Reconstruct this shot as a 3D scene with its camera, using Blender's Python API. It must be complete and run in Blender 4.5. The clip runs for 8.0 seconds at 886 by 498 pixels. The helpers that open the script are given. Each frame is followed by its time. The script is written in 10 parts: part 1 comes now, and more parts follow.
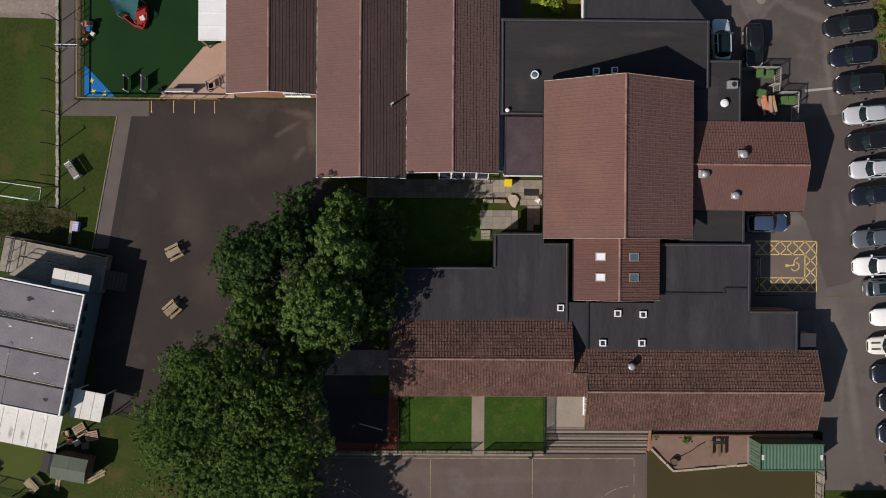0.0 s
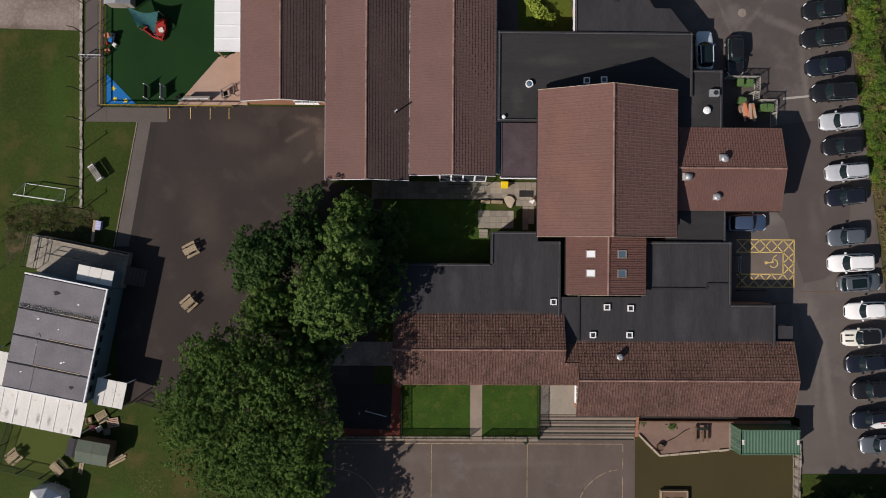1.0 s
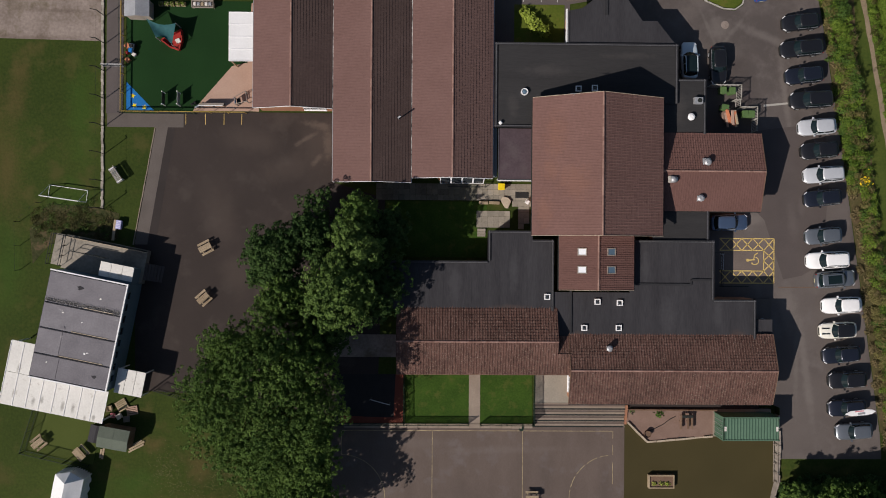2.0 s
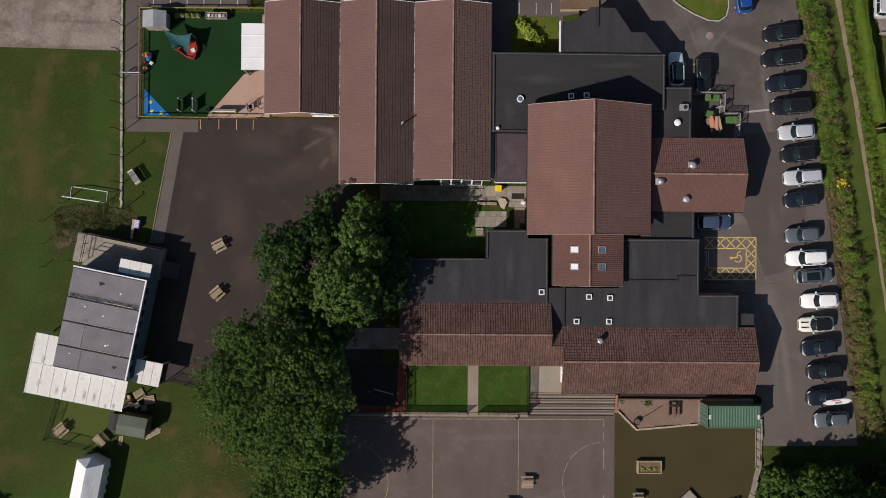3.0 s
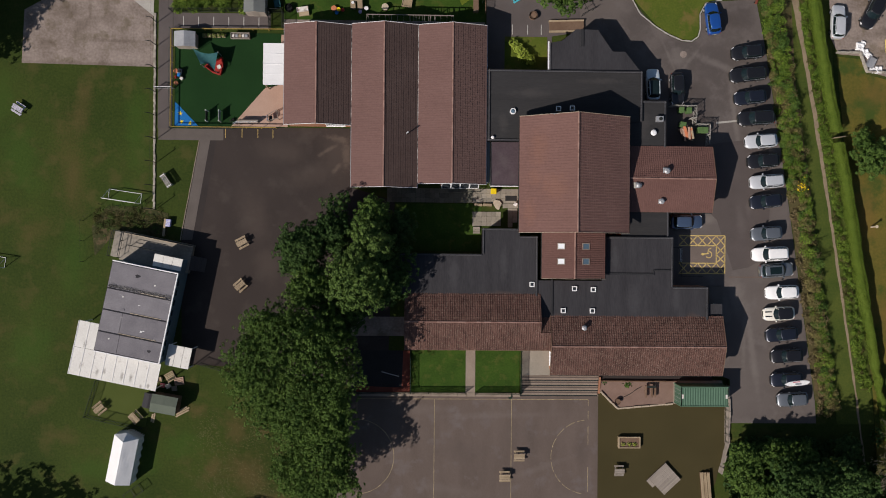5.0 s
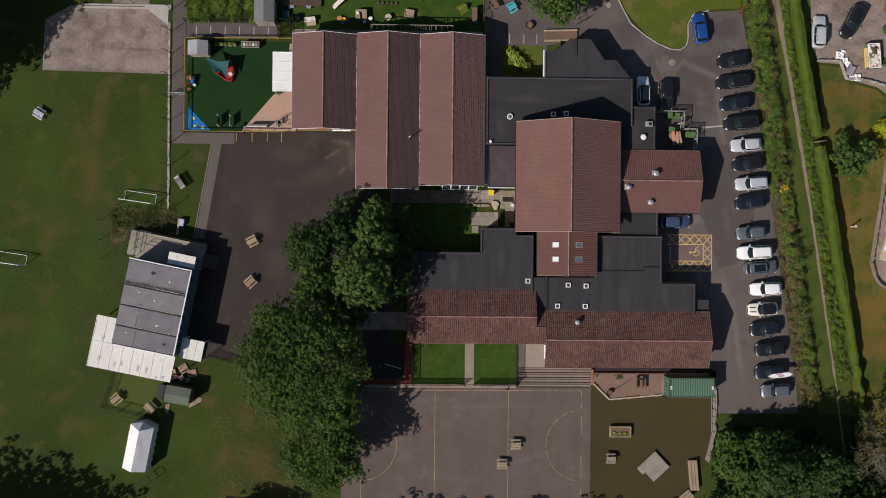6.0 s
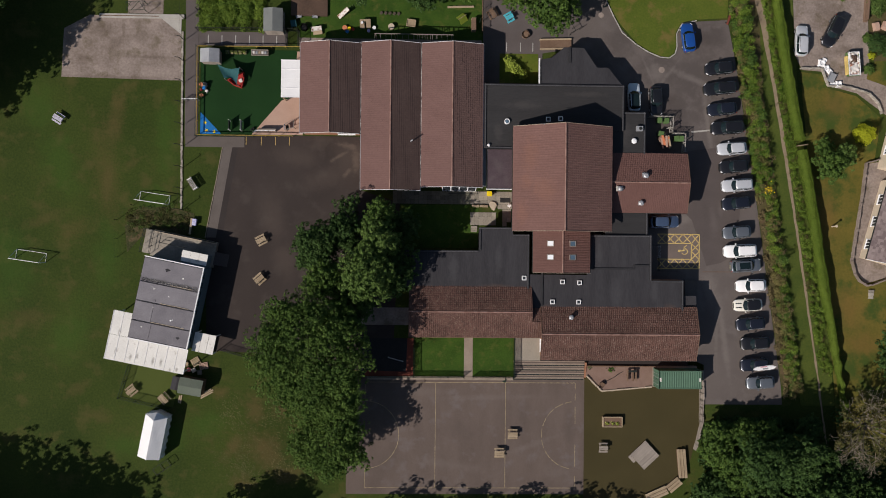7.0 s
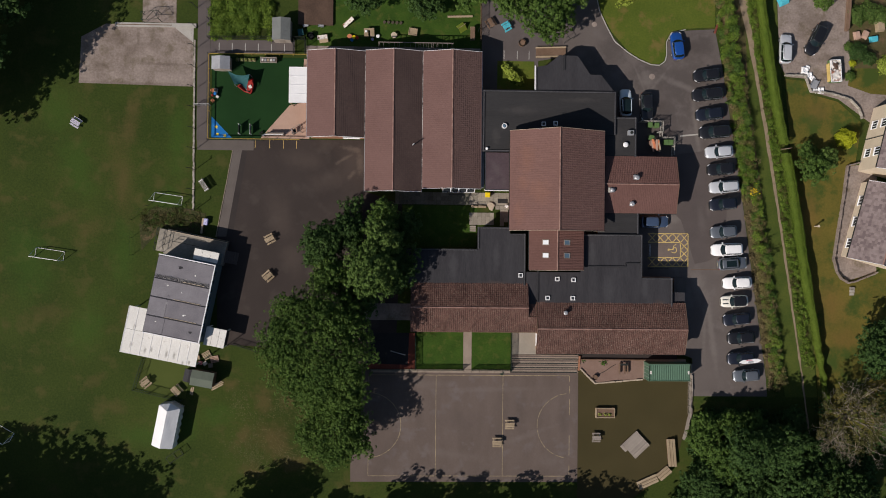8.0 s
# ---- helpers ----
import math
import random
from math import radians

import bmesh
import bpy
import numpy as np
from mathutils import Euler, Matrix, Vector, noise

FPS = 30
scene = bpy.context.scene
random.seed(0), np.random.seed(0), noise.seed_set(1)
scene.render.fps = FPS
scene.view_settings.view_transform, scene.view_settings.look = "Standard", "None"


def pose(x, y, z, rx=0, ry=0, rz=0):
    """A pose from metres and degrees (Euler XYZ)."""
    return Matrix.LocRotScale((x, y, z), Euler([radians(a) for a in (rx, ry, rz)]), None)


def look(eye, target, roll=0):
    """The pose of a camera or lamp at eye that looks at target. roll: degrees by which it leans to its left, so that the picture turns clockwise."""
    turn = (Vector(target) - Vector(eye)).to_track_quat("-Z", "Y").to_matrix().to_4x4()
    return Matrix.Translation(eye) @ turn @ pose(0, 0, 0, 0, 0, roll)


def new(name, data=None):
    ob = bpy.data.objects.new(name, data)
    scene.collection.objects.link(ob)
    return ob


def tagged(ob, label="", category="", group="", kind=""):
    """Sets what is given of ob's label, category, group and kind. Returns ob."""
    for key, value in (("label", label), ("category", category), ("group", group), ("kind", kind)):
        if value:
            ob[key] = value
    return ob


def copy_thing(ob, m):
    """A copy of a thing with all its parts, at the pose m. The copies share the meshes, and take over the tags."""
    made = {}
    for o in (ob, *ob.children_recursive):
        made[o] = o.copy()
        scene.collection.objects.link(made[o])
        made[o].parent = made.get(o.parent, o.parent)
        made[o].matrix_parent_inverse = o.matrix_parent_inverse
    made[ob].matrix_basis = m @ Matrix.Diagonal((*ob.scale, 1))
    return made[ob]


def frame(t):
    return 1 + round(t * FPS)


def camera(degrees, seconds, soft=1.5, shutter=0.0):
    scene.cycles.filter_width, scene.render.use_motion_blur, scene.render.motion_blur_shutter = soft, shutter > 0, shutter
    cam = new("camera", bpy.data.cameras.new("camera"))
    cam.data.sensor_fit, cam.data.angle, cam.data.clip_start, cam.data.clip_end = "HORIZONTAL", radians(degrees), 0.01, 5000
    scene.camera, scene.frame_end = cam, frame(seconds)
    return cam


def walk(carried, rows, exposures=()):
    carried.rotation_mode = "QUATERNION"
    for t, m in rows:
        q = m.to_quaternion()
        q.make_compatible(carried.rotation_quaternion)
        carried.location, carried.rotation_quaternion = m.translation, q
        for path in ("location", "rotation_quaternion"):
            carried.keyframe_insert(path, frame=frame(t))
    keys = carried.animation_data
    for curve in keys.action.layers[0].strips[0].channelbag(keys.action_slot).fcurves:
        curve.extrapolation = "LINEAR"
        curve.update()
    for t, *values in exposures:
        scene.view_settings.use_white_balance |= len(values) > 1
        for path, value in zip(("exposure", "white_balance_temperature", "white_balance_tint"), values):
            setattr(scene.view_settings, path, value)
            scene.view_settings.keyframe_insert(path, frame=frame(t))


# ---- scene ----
# camera: a drone that looks straight down and climbs
cam = camera(62.0, 8.0, soft=1.0)
ROWS = [
    (0.0, 0.0, 0.0, 72.496, -0.192, -0.731, 0.358),
    (0.5, -0.109, -0.151, 74.837, -0.154, -0.779, 0.371),
    (1.0, -0.223, -0.305, 77.187, -0.116, -0.828, 0.384),
    (1.5, -0.341, -0.461, 79.547, -0.078, -0.876, 0.397),
    (3.0, -0.721, -0.949, 86.684, 0.035, -1.021, 0.437),
    (3.5, -0.856, -1.118, 89.082, 0.073, -1.07, 0.45),
    (4.0, -0.995, -1.289, 91.489, 0.111, -1.118, 0.463),
    (4.5, -1.139, -1.463, 93.906, 0.149, -1.167, 0.476),
    (6.0, -1.597, -2.004, 101.214, 0.263, -1.312, 0.516),
    (6.5, -1.758, -2.19, 103.67, 0.301, -1.36, 0.529),
    (7.0, -1.923, -2.38, 106.134, 0.339, -1.409, 0.542),
    (7.5, -2.093, -2.572, 108.608, 0.377, -1.457, 0.555),
    (8.0, -2.267, -2.767, 111.092, 0.414, -1.506, 0.568),
]
walk(cam, [(t, pose(x, y, z, pitch, roll, yaw)) for t, x, y, z, pitch, roll, yaw in ROWS], exposures=[(0.0, 0.0), (8.0, 0.0)])

# ---- light ----
SUN_UP, SUN_DIR = radians(37.5), radians(216.5)  # height, and the side from which it shines (from +x, anticlockwise)
sun_way = Vector((math.cos(SUN_DIR) * math.cos(SUN_UP), math.sin(SUN_DIR) * math.cos(SUN_UP), math.sin(SUN_UP)))
sun = bpy.data.lights.new("sun", "SUN")
sun.energy, sun.angle, sun.color = 4.5, radians(0.55), (1.0, 0.905, 0.83)
sun_ob = new("sun", sun)
sun_ob.matrix_world = look(sun_way * 150, (0, 0, 0))
world = bpy.data.worlds.new("sky")
world.use_nodes = True
scene.world = world
sky = world.node_tree.nodes.new("ShaderNodeTexSky")
sky.sky_type, sky.sun_disc = "NISHITA", False
sky.sun_elevation, sky.sun_rotation = SUN_UP, radians(90.0) - SUN_DIR
back = world.node_tree.nodes["Background"]
back.inputs["Strength"].default_value = 0.058
world.node_tree.links.new(sky.outputs["Color"], back.inputs["Color"])

# ---- materials ----
def tint(c, k):
    return tuple(max(0.0, min(1.0, a * k)) for a in c[:3]) + (1.0,)


def material(name, dark, light, rough=0.85, fine=8.0, broad=0.35, bump=0.0, metal=0.0, islands=0.0, objects=0.0, spots=None, spot_scale=3.0, spot_cut=0.62,
             stretch=(1, 1, 1), gloss=0.2, contrast=0.22, distance=0.02):
    """Two scales of noise between a dark and a light tone, pieces that differ, stains and relief."""
    m = bpy.data.materials.new(name)
    m.use_nodes = True
    nt = m.node_tree
    n, l = nt.nodes, nt.links
    bsdf = n["Principled BSDF"]
    bsdf.inputs["Roughness"].default_value = rough
    bsdf.inputs["Metallic"].default_value = metal
    bsdf.inputs["Specular IOR Level"].default_value = gloss
    geo = n.new("ShaderNodeNewGeometry")
    mp = n.new("ShaderNodeMapping")
    mp.inputs["Scale"].default_value = stretch
    l.new(geo.outputs["Position"], mp.inputs["Vector"])
    a, b = n.new("ShaderNodeTexNoise"), n.new("ShaderNodeTexNoise")
    for node, scale, detail in ((a, fine, 4.0), (b, broad, 5.0)):
        node.inputs["Scale"].default_value, node.inputs["Detail"].default_value = scale, detail
        l.new(mp.outputs["Vector"], node.inputs["Vector"])
    mixed = n.new("ShaderNodeMath")
    mixed.operation = "MULTIPLY_ADD"
    mixed.inputs[1].default_value = 0.45
    l.new(a.outputs["Fac"], mixed.inputs[0])
    part_b = n.new("ShaderNodeMath")
    part_b.operation = "MULTIPLY"
    part_b.inputs[1].default_value = 0.55
    l.new(b.outputs["Fac"], part_b.inputs[0])
    l.new(part_b.outputs[0], mixed.inputs[2])
    value = mixed.outputs[0]
    for amount, socket in ((islands, geo.outputs["Random Per Island"]), (objects, None)):
        if amount:
            if socket is None:
                socket = n.new("ShaderNodeObjectInfo").outputs["Random"]
            sh = n.new("ShaderNodeMath")
            sh.operation = "MULTIPLY_ADD"
            sh.inputs[1].default_value, sh.inputs[2].default_value = amount, -amount / 2
            l.new(socket, sh.inputs[0])
            ad = n.new("ShaderNodeMath")
            l.new(value, ad.inputs[0])
            l.new(sh.outputs[0], ad.inputs[1])
            value = ad.outputs[0]
    ramp = n.new("ShaderNodeValToRGB")
    e = ramp.color_ramp.elements
    e[0].position, e[0].color = 0.5 - contrast, (*dark, 1)
    e[1].position, e[1].color = 0.5 + contrast, (*light, 1)
    l.new(value, ramp.inputs["Fac"])
    colour = ramp.outputs["Color"]
    if spots:
        s = n.new("ShaderNodeTexNoise")
        s.inputs["Scale"].default_value, s.inputs["Detail"].default_value, s.inputs["Roughness"].default_value = spot_scale, 6.0, 0.65
        l.new(geo.outputs["Position"], s.inputs["Vector"])
        cut = n.new("ShaderNodeMapRange")
        cut.inputs["From Min"].default_value, cut.inputs["From Max"].default_value = spot_cut - 0.05, spot_cut + 0.08
        l.new(s.outputs["Fac"], cut.inputs["Value"])
        mix = n.new("ShaderNodeMix")
        mix.data_type = "RGBA"
        l.new(cut.outputs["Result"], mix.inputs["Factor"])
        l.new(colour, mix.inputs["A"])
        mix.inputs["B"].default_value = (*spots, 1)
        colour = mix.outputs["Result"]
    l.new(colour, bsdf.inputs["Base Color"])
    if bump:
        bp = n.new("ShaderNodeBump")
        bp.inputs["Strength"].default_value, bp.inputs["Distance"].default_value = bump, distance
        l.new(a.outputs["Fac"], bp.inputs["Height"])
        l.new(bp.outputs["Normal"], bsdf.inputs["Normal"])
    return m


def stained(m, colour, patches, strength=0.6, ragged=0.55, scale=0.9):
    """Soft ragged stains on a material: the middle x, y of each, its two half lengths and its turn."""
    nt = m.node_tree
    n, l = nt.nodes, nt.links
    target = n["Principled BSDF"].inputs["Base Color"]
    geo = n.new("ShaderNodeNewGeometry")
    wob = n.new("ShaderNodeTexNoise")
    wob.inputs["Scale"].default_value, wob.inputs["Detail"].default_value, wob.inputs["Roughness"].default_value = scale, 6.0, 0.7
    l.new(geo.outputs["Position"], wob.inputs["Vector"])
    total = None
    for x, y, rx, ry, turn in patches:
        mp = n.new("ShaderNodeMapping")
        mp.vector_type = "TEXTURE"
        mp.inputs["Location"].default_value = (x, y, 0)
        mp.inputs["Rotation"].default_value = (0, 0, radians(turn))
        mp.inputs["Scale"].default_value = (rx, ry, 1000.0)
        l.new(geo.outputs["Position"], mp.inputs["Vector"])
        far = n.new("ShaderNodeVectorMath")
        far.operation = "LENGTH"
        l.new(mp.outputs["Vector"], far.inputs[0])
        rim = n.new("ShaderNodeMath")
        rim.operation = "MULTIPLY_ADD"
        rim.inputs[1].default_value = 2.4 * ragged
        l.new(wob.outputs["Fac"], rim.inputs[0])
        l.new(far.outputs["Value"], rim.inputs[2])
        fade = n.new("ShaderNodeMapRange")
        fade.interpolation_type = "SMOOTHSTEP"
        fade.inputs["From Min"].default_value, fade.inputs["From Max"].default_value = 0.1 + 1.2 * ragged, 1.25 + 1.2 * ragged
        fade.inputs["To Min"].default_value, fade.inputs["To Max"].default_value = strength, 0.0
        l.new(rim.outputs[0], fade.inputs["Value"])
        if total is None:
            total = fade.outputs["Result"]
        else:
            most = n.new("ShaderNodeMath")
            most.operation = "MAXIMUM"
            l.new(total, most.inputs[0])
            l.new(fade.outputs["Result"], most.inputs[1])
            total = most.outputs[0]
    mix = n.new("ShaderNodeMix")
    mix.data_type = "RGBA"
    l.new(total, mix.inputs["Factor"])
    l.new(target.links[0].from_socket, mix.inputs["A"])
    mix.inputs["B"].default_value = (*colour, 1)
    l.new(mix.outputs["Result"], target)


def foliage(name, dark, light, lucent=0.2):
    """Leaves: a tone for each leaf, broad drifts of tone, some light through the blade."""
    m = material(name, dark, light, rough=0.6, fine=1.6, broad=0.25, islands=0.38, gloss=0.12, contrast=0.30)
    nt = m.node_tree
    bsdf = nt.nodes["Principled BSDF"]
    tr = nt.nodes.new("ShaderNodeBsdfTranslucent")
    mix = nt.nodes.new("ShaderNodeMixShader")
    mix.inputs[0].default_value = lucent
    nt.links.new(bsdf.inputs["Base Color"].links[0].from_socket, tr.inputs["Color"])
    nt.links.new(bsdf.outputs[0], mix.inputs[1])
    nt.links.new(tr.outputs[0], mix.inputs[2])
    nt.links.new(mix.outputs[0], nt.nodes["Material Output"].inputs["Surface"])
    return m


M_GRASS = material("mown_grass", (0.0185, 0.035, 0.005), (0.050, 0.069, 0.0112), 0.95, fine=3.5, broad=0.09, bump=0.6, spots=(0.058, 0.061, 0.015), spot_scale=0.33, spot_cut=0.575, contrast=0.2, distance=0.05)
stained(M_GRASS, (0.088, 0.066, 0.022), [(-47.4, 8.5, 2.2, 8.5, 8), (-46.0, 17.0, 1.4, 4.0, -5), (-52.0, 0.5, 3.0, 1.6, 30), (-25.5, -30.0, 3.4, 2.2, 20)], 0.42, 1.25, 3.2)
M_LAWN = material("watered_lawn", (0.022, 0.052, 0.006), (0.042, 0.084, 0.010), 0.95, fine=5.0, broad=0.5, bump=0.5, spots=(0.066, 0.084, 0.016), spot_scale=0.8, spot_cut=0.585, contrast=0.15)
M_LAWN_DRY = material("summer_lawn", (0.050, 0.080, 0.009), (0.102, 0.124, 0.017), 0.95, fine=4.0, broad=0.25, bump=0.5, spots=(0.135, 0.110, 0.030), spot_scale=0.35, spot_cut=0.58)
M_DRY = material("dry_lawn", (0.068, 0.071, 0.012), (0.150, 0.116, 0.024), 0.95, fine=3.0, broad=0.14, bump=0.4, spots=(0.045, 0.070, 0.012), spot_scale=0.25, spot_cut=0.53)
M_BANK = material("rough_bank", (0.040, 0.042, 0.014), (0.110, 0.088, 0.040), 0.95, fine=3.0, broad=0.3, bump=0.8, spots=(0.13, 0.085, 0.05), spot_scale=0.5, spot_cut=0.58, distance=0.06)
M_ROUGH = material("rough_weedy_ground", (0.022, 0.031, 0.009), (0.070, 0.066, 0.027), 0.95, fine=3.0, broad=0.45, bump=0.9, spots=(0.11, 0.078, 0.044), spot_scale=0.9, spot_cut=0.56, distance=0.08)
M_TRACK_GRASS = material("track_grass", (0.030, 0.056, 0.009), (0.088, 0.104, 0.019), 0.95, fine=4.0, broad=0.3, bump=0.5)
M_DIRT = material("trodden_earth", (0.17, 0.13, 0.085), (0.30, 0.235, 0.165), 0.95, fine=6.0, broad=0.8, bump=0.5)
M_TURF = material("artificial_turf", (0.006, 0.027, 0.006), (0.011, 0.042, 0.010), 0.95, fine=9.0, broad=0.25, bump=0.3)
M_OLIVE = material("worn_artificial_turf", (0.043, 0.036, 0.014), (0.063, 0.051, 0.021), 0.95, fine=9.0, broad=0.2, bump=0.3)
M_GREENMAT = material("pavilion_turf", (0.055, 0.075, 0.015), (0.075, 0.095, 0.022), 0.95, fine=9.0, broad=0.3)
M_ASPHALT = material("playground_asphalt", (0.032, 0.0255, 0.0235), (0.054, 0.0425, 0.0385), 0.92, fine=14.0, broad=0.16, bump=0.35, spots=(0.058, 0.047, 0.042), spot_scale=0.25, spot_cut=0.58, stretch=(1.0, 0.6, 1.0))
M_ASPHALT_DARK = material("fresh_asphalt", (0.030, 0.025, 0.024), (0.046, 0.038, 0.036), 0.92, fine=14.0, broad=0.3, bump=0.35)
M_ASPHALT_OLD = material("car_park_asphalt", (0.092, 0.078, 0.073), (0.136, 0.117, 0.108), 0.92, fine=14.0, broad=0.2, bump=0.35, spots=(0.130, 0.113, 0.106), spot_scale=0.35, spot_cut=0.57, stretch=(0.7, 1.0, 1.0))
stained(M_ASPHALT_OLD, (0.066, 0.056, 0.053), [(37.0, 23.5, 6.0, 6.0, 0), (31.5, 25.0, 4.0, 3.0, 30), (39.8, 29.5, 2.6, 3.0, 0), (26.5, 29.0, 2.6, 5.0, -30), (34.5, 18.5, 3.5, 4.5, 0), (42.8, 20.0, 2.5, 8.0, 8)], 0.62, 0.9, 0.7)
stained(M_ASPHALT_OLD, (0.16, 0.142, 0.130), [(30.4, 24.0, 0.22, 3.6, 24), (33.0, 23.8, 0.3, 2.4, -38), (36.4, -6.0, 0.5, 5.0, 5), (40.5, -13.0, 0.35, 6.0, 0)], 0.42, 1.1, 1.6)
M_ASPHALT_PATCH = material("patched_asphalt", (0.076, 0.063, 0.060), (0.104, 0.087, 0.082), 0.92, fine=14.0, broad=0.4, bump=0.35)
M_COURT = material("court_asphalt", (0.094, 0.073, 0.063), (0.145, 0.114, 0.099), 0.92, fine=12.0, broad=0.30, bump=0.3, spots=(0.138, 0.115, 0.108), spot_scale=0.5, spot_cut=0.60, stretch=(1.6, 0.5, 1.0))
M_BAY = material("warm_worn_asphalt", (0.118, 0.094, 0.082), (0.180, 0.146, 0.130), 0.92, fine=12.0, broad=0.5, bump=0.3)
M_YARD = material("yard_asphalt", (0.082, 0.070, 0.067), (0.122, 0.105, 0.102), 0.92, fine=10.0, broad=0.4, bump=0.3)
M_PATH = material("path_asphalt", (0.090, 0.077, 0.069), (0.140, 0.121, 0.110), 0.92, fine=10.0, broad=0.4, bump=0.3)
M_PATH_PALE = material("pale_warm_path", (0.20, 0.162, 0.128), (0.32, 0.262, 0.212), 0.92, fine=10.0, broad=0.6, bump=0.3)
M_CONCRETE = material("weathered_concrete", (0.165, 0.132, 0.112), (0.31, 0.258, 0.228), 0.9, fine=3.2, broad=0.5, bump=0.3, spots=(0.15, 0.122, 0.090), spot_scale=0.45, spot_cut=0.58, contrast=0.17)
M_SLAB = material("paving_slab", (0.21, 0.19, 0.155), (0.33, 0.295, 0.245), 0.9, fine=6.0, broad=0.5, bump=0.25, objects=0.35)
# Copy of the paving slab, darkened for the trees' shade on the walk.
M_SLAB_SHADED = material("shaded_paving_slab", (0.085, 0.085, 0.066), (0.165, 0.160, 0.125), 0.95, fine=4.0, broad=0.4, bump=0.3, objects=0.3)
M_LANDING = material("pale_landing_concrete", (0.19, 0.172, 0.143), (0.345, 0.312, 0.265), 0.9, fine=3.0, broad=0.5, bump=0.25, contrast=0.17)
M_GREYSTONE = material("grey_field_stone", (0.21, 0.19, 0.16), (0.42, 0.385, 0.33), 0.9, fine=5.0, broad=0.8, bump=0.4, objects=0.4)
M_STONE = material("pale_stone", (0.34, 0.28, 0.21), (0.52, 0.44, 0.34), 0.9, fine=5.0, broad=0.8, bump=0.3, islands=0.3)
M_KERB = material("kerb_concrete", (0.30, 0.285, 0.26), (0.46, 0.44, 0.40), 0.9, fine=8.0, broad=0.6, bump=0.2)
M_PEACH = material("pink_paving", (0.36, 0.235, 0.18), (0.46, 0.32, 0.25), 0.9, fine=8.0, broad=0.5, bump=0.2)
M_MULCH = material("bark_and_sand", (0.165, 0.108, 0.085), (0.255, 0.175, 0.142), 0.95, fine=7.0, broad=0.6, bump=0.6)
M_BARK_CHIP = material("bark_chippings", (0.055, 0.036, 0.027), (0.115, 0.074, 0.054), 0.95, fine=7.0, broad=0.6, bump=0.6)
M_RED_RUBBER = material("red_rubber", (0.135, 0.038, 0.026), (0.20, 0.060, 0.040), 0.9, fine=10.0, broad=0.6, bump=0.3)
M_BLACK_RUBBER = material("dark_rubber", (0.02, 0.02, 0.021), (0.035, 0.034, 0.034), 0.9, fine=10.0, broad=0.6, bump=0.3)
M_FELT = material("roofing_felt", (0.027, 0.026, 0.030), (0.049, 0.048, 0.053), 0.8, fine=6.0, broad=0.5, contrast=0.18, bump=0.15, stretch=(1.6, 0.22, 1.0))
M_FELT_DARK = material("black_roofing_felt", (0.024, 0.0235, 0.0245), (0.041, 0.040, 0.0415), 0.8, fine=6.0, broad=0.5, bump=0.15, stretch=(0.22, 1.6, 1.0))
M_FELT_TRIM = material("pale_roof_grey", (0.075, 0.075, 0.082), (0.115, 0.115, 0.123), 0.75, fine=6.0, broad=0.5)
M_FELT_EDGE = material("felt_kerb", (0.022, 0.022, 0.025), (0.038, 0.038, 0.041), 0.75, fine=6.0, broad=0.5)
M_PURPLE = material("purple_felt", (0.056, 0.040, 0.046), (0.094, 0.068, 0.078), 0.85, fine=5.0, broad=0.5, bump=0.2)
M_MODFELT = material("grey_roof_sheet", (0.140, 0.133, 0.148), (0.235, 0.225, 0.242), 0.8, fine=6.0, broad=0.5, bump=0.2, objects=0.22, spots=(0.36, 0.35, 0.35), spot_scale=1.4, spot_cut=0.70)
# Lighter tile tone for edges painted as if they caught the sun.
M_TILE_EDGE_LIT = material("lit_tile_edge", (0.17, 0.098, 0.082), (0.265, 0.162, 0.138), 0.9, fine=4.0, broad=0.3, islands=0.15)
M_VALLEY = material("lichened_lead", (0.05, 0.045, 0.045), (0.56, 0.54, 0.51), 0.8, fine=2.2, broad=0.5, contrast=0.09)
M_TILE_HALL = material("hall_roof_tile", (0.130, 0.071, 0.061), (0.178, 0.100, 0.087), 0.85, fine=4.0, broad=0.25, islands=0.06, bump=0.15)
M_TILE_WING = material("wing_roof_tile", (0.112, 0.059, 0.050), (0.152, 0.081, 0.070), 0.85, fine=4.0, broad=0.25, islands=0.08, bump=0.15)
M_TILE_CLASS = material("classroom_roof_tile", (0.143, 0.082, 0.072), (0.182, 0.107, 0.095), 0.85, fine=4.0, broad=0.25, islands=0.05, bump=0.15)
# East slope tiles: darker copies of the classroom tile, shade included in the tone.
M_TILE_SHADED = material("shaded_slope_tile", (0.092, 0.056, 0.050), (0.125, 0.078, 0.070), 0.85, fine=4.0, broad=0.25, islands=0.10, bump=0.15)
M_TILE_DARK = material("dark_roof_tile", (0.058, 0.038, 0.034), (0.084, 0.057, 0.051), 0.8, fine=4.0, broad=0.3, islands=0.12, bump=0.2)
M_TILE_OLD = material("old_roof_tile", (0.058, 0.031, 0.025), (0.134, 0.073, 0.059), 0.9, fine=9.0, broad=0.4, islands=0.22, bump=0.3, spots=(0.33, 0.265, 0.22), spot_scale=10.0, spot_cut=0.615)
M_TILE_STONE = material("stone_roof_flag", (0.135, 0.105, 0.105), (0.235, 0.190, 0.185), 0.9, fine=2.0, broad=0.5, islands=0.45, bump=0.3)
M_RIDGE = material("ridge_tile", (0.19, 0.11, 0.09), (0.29, 0.185, 0.155), 0.9, fine=5.0, broad=0.5, islands=0.4, bump=0.2)
M_BRICK = material("orange_brick", (0.26, 0.125, 0.075), (0.40, 0.21, 0.13), 0.9, fine=6.0, broad=0.5, bump=0.3)
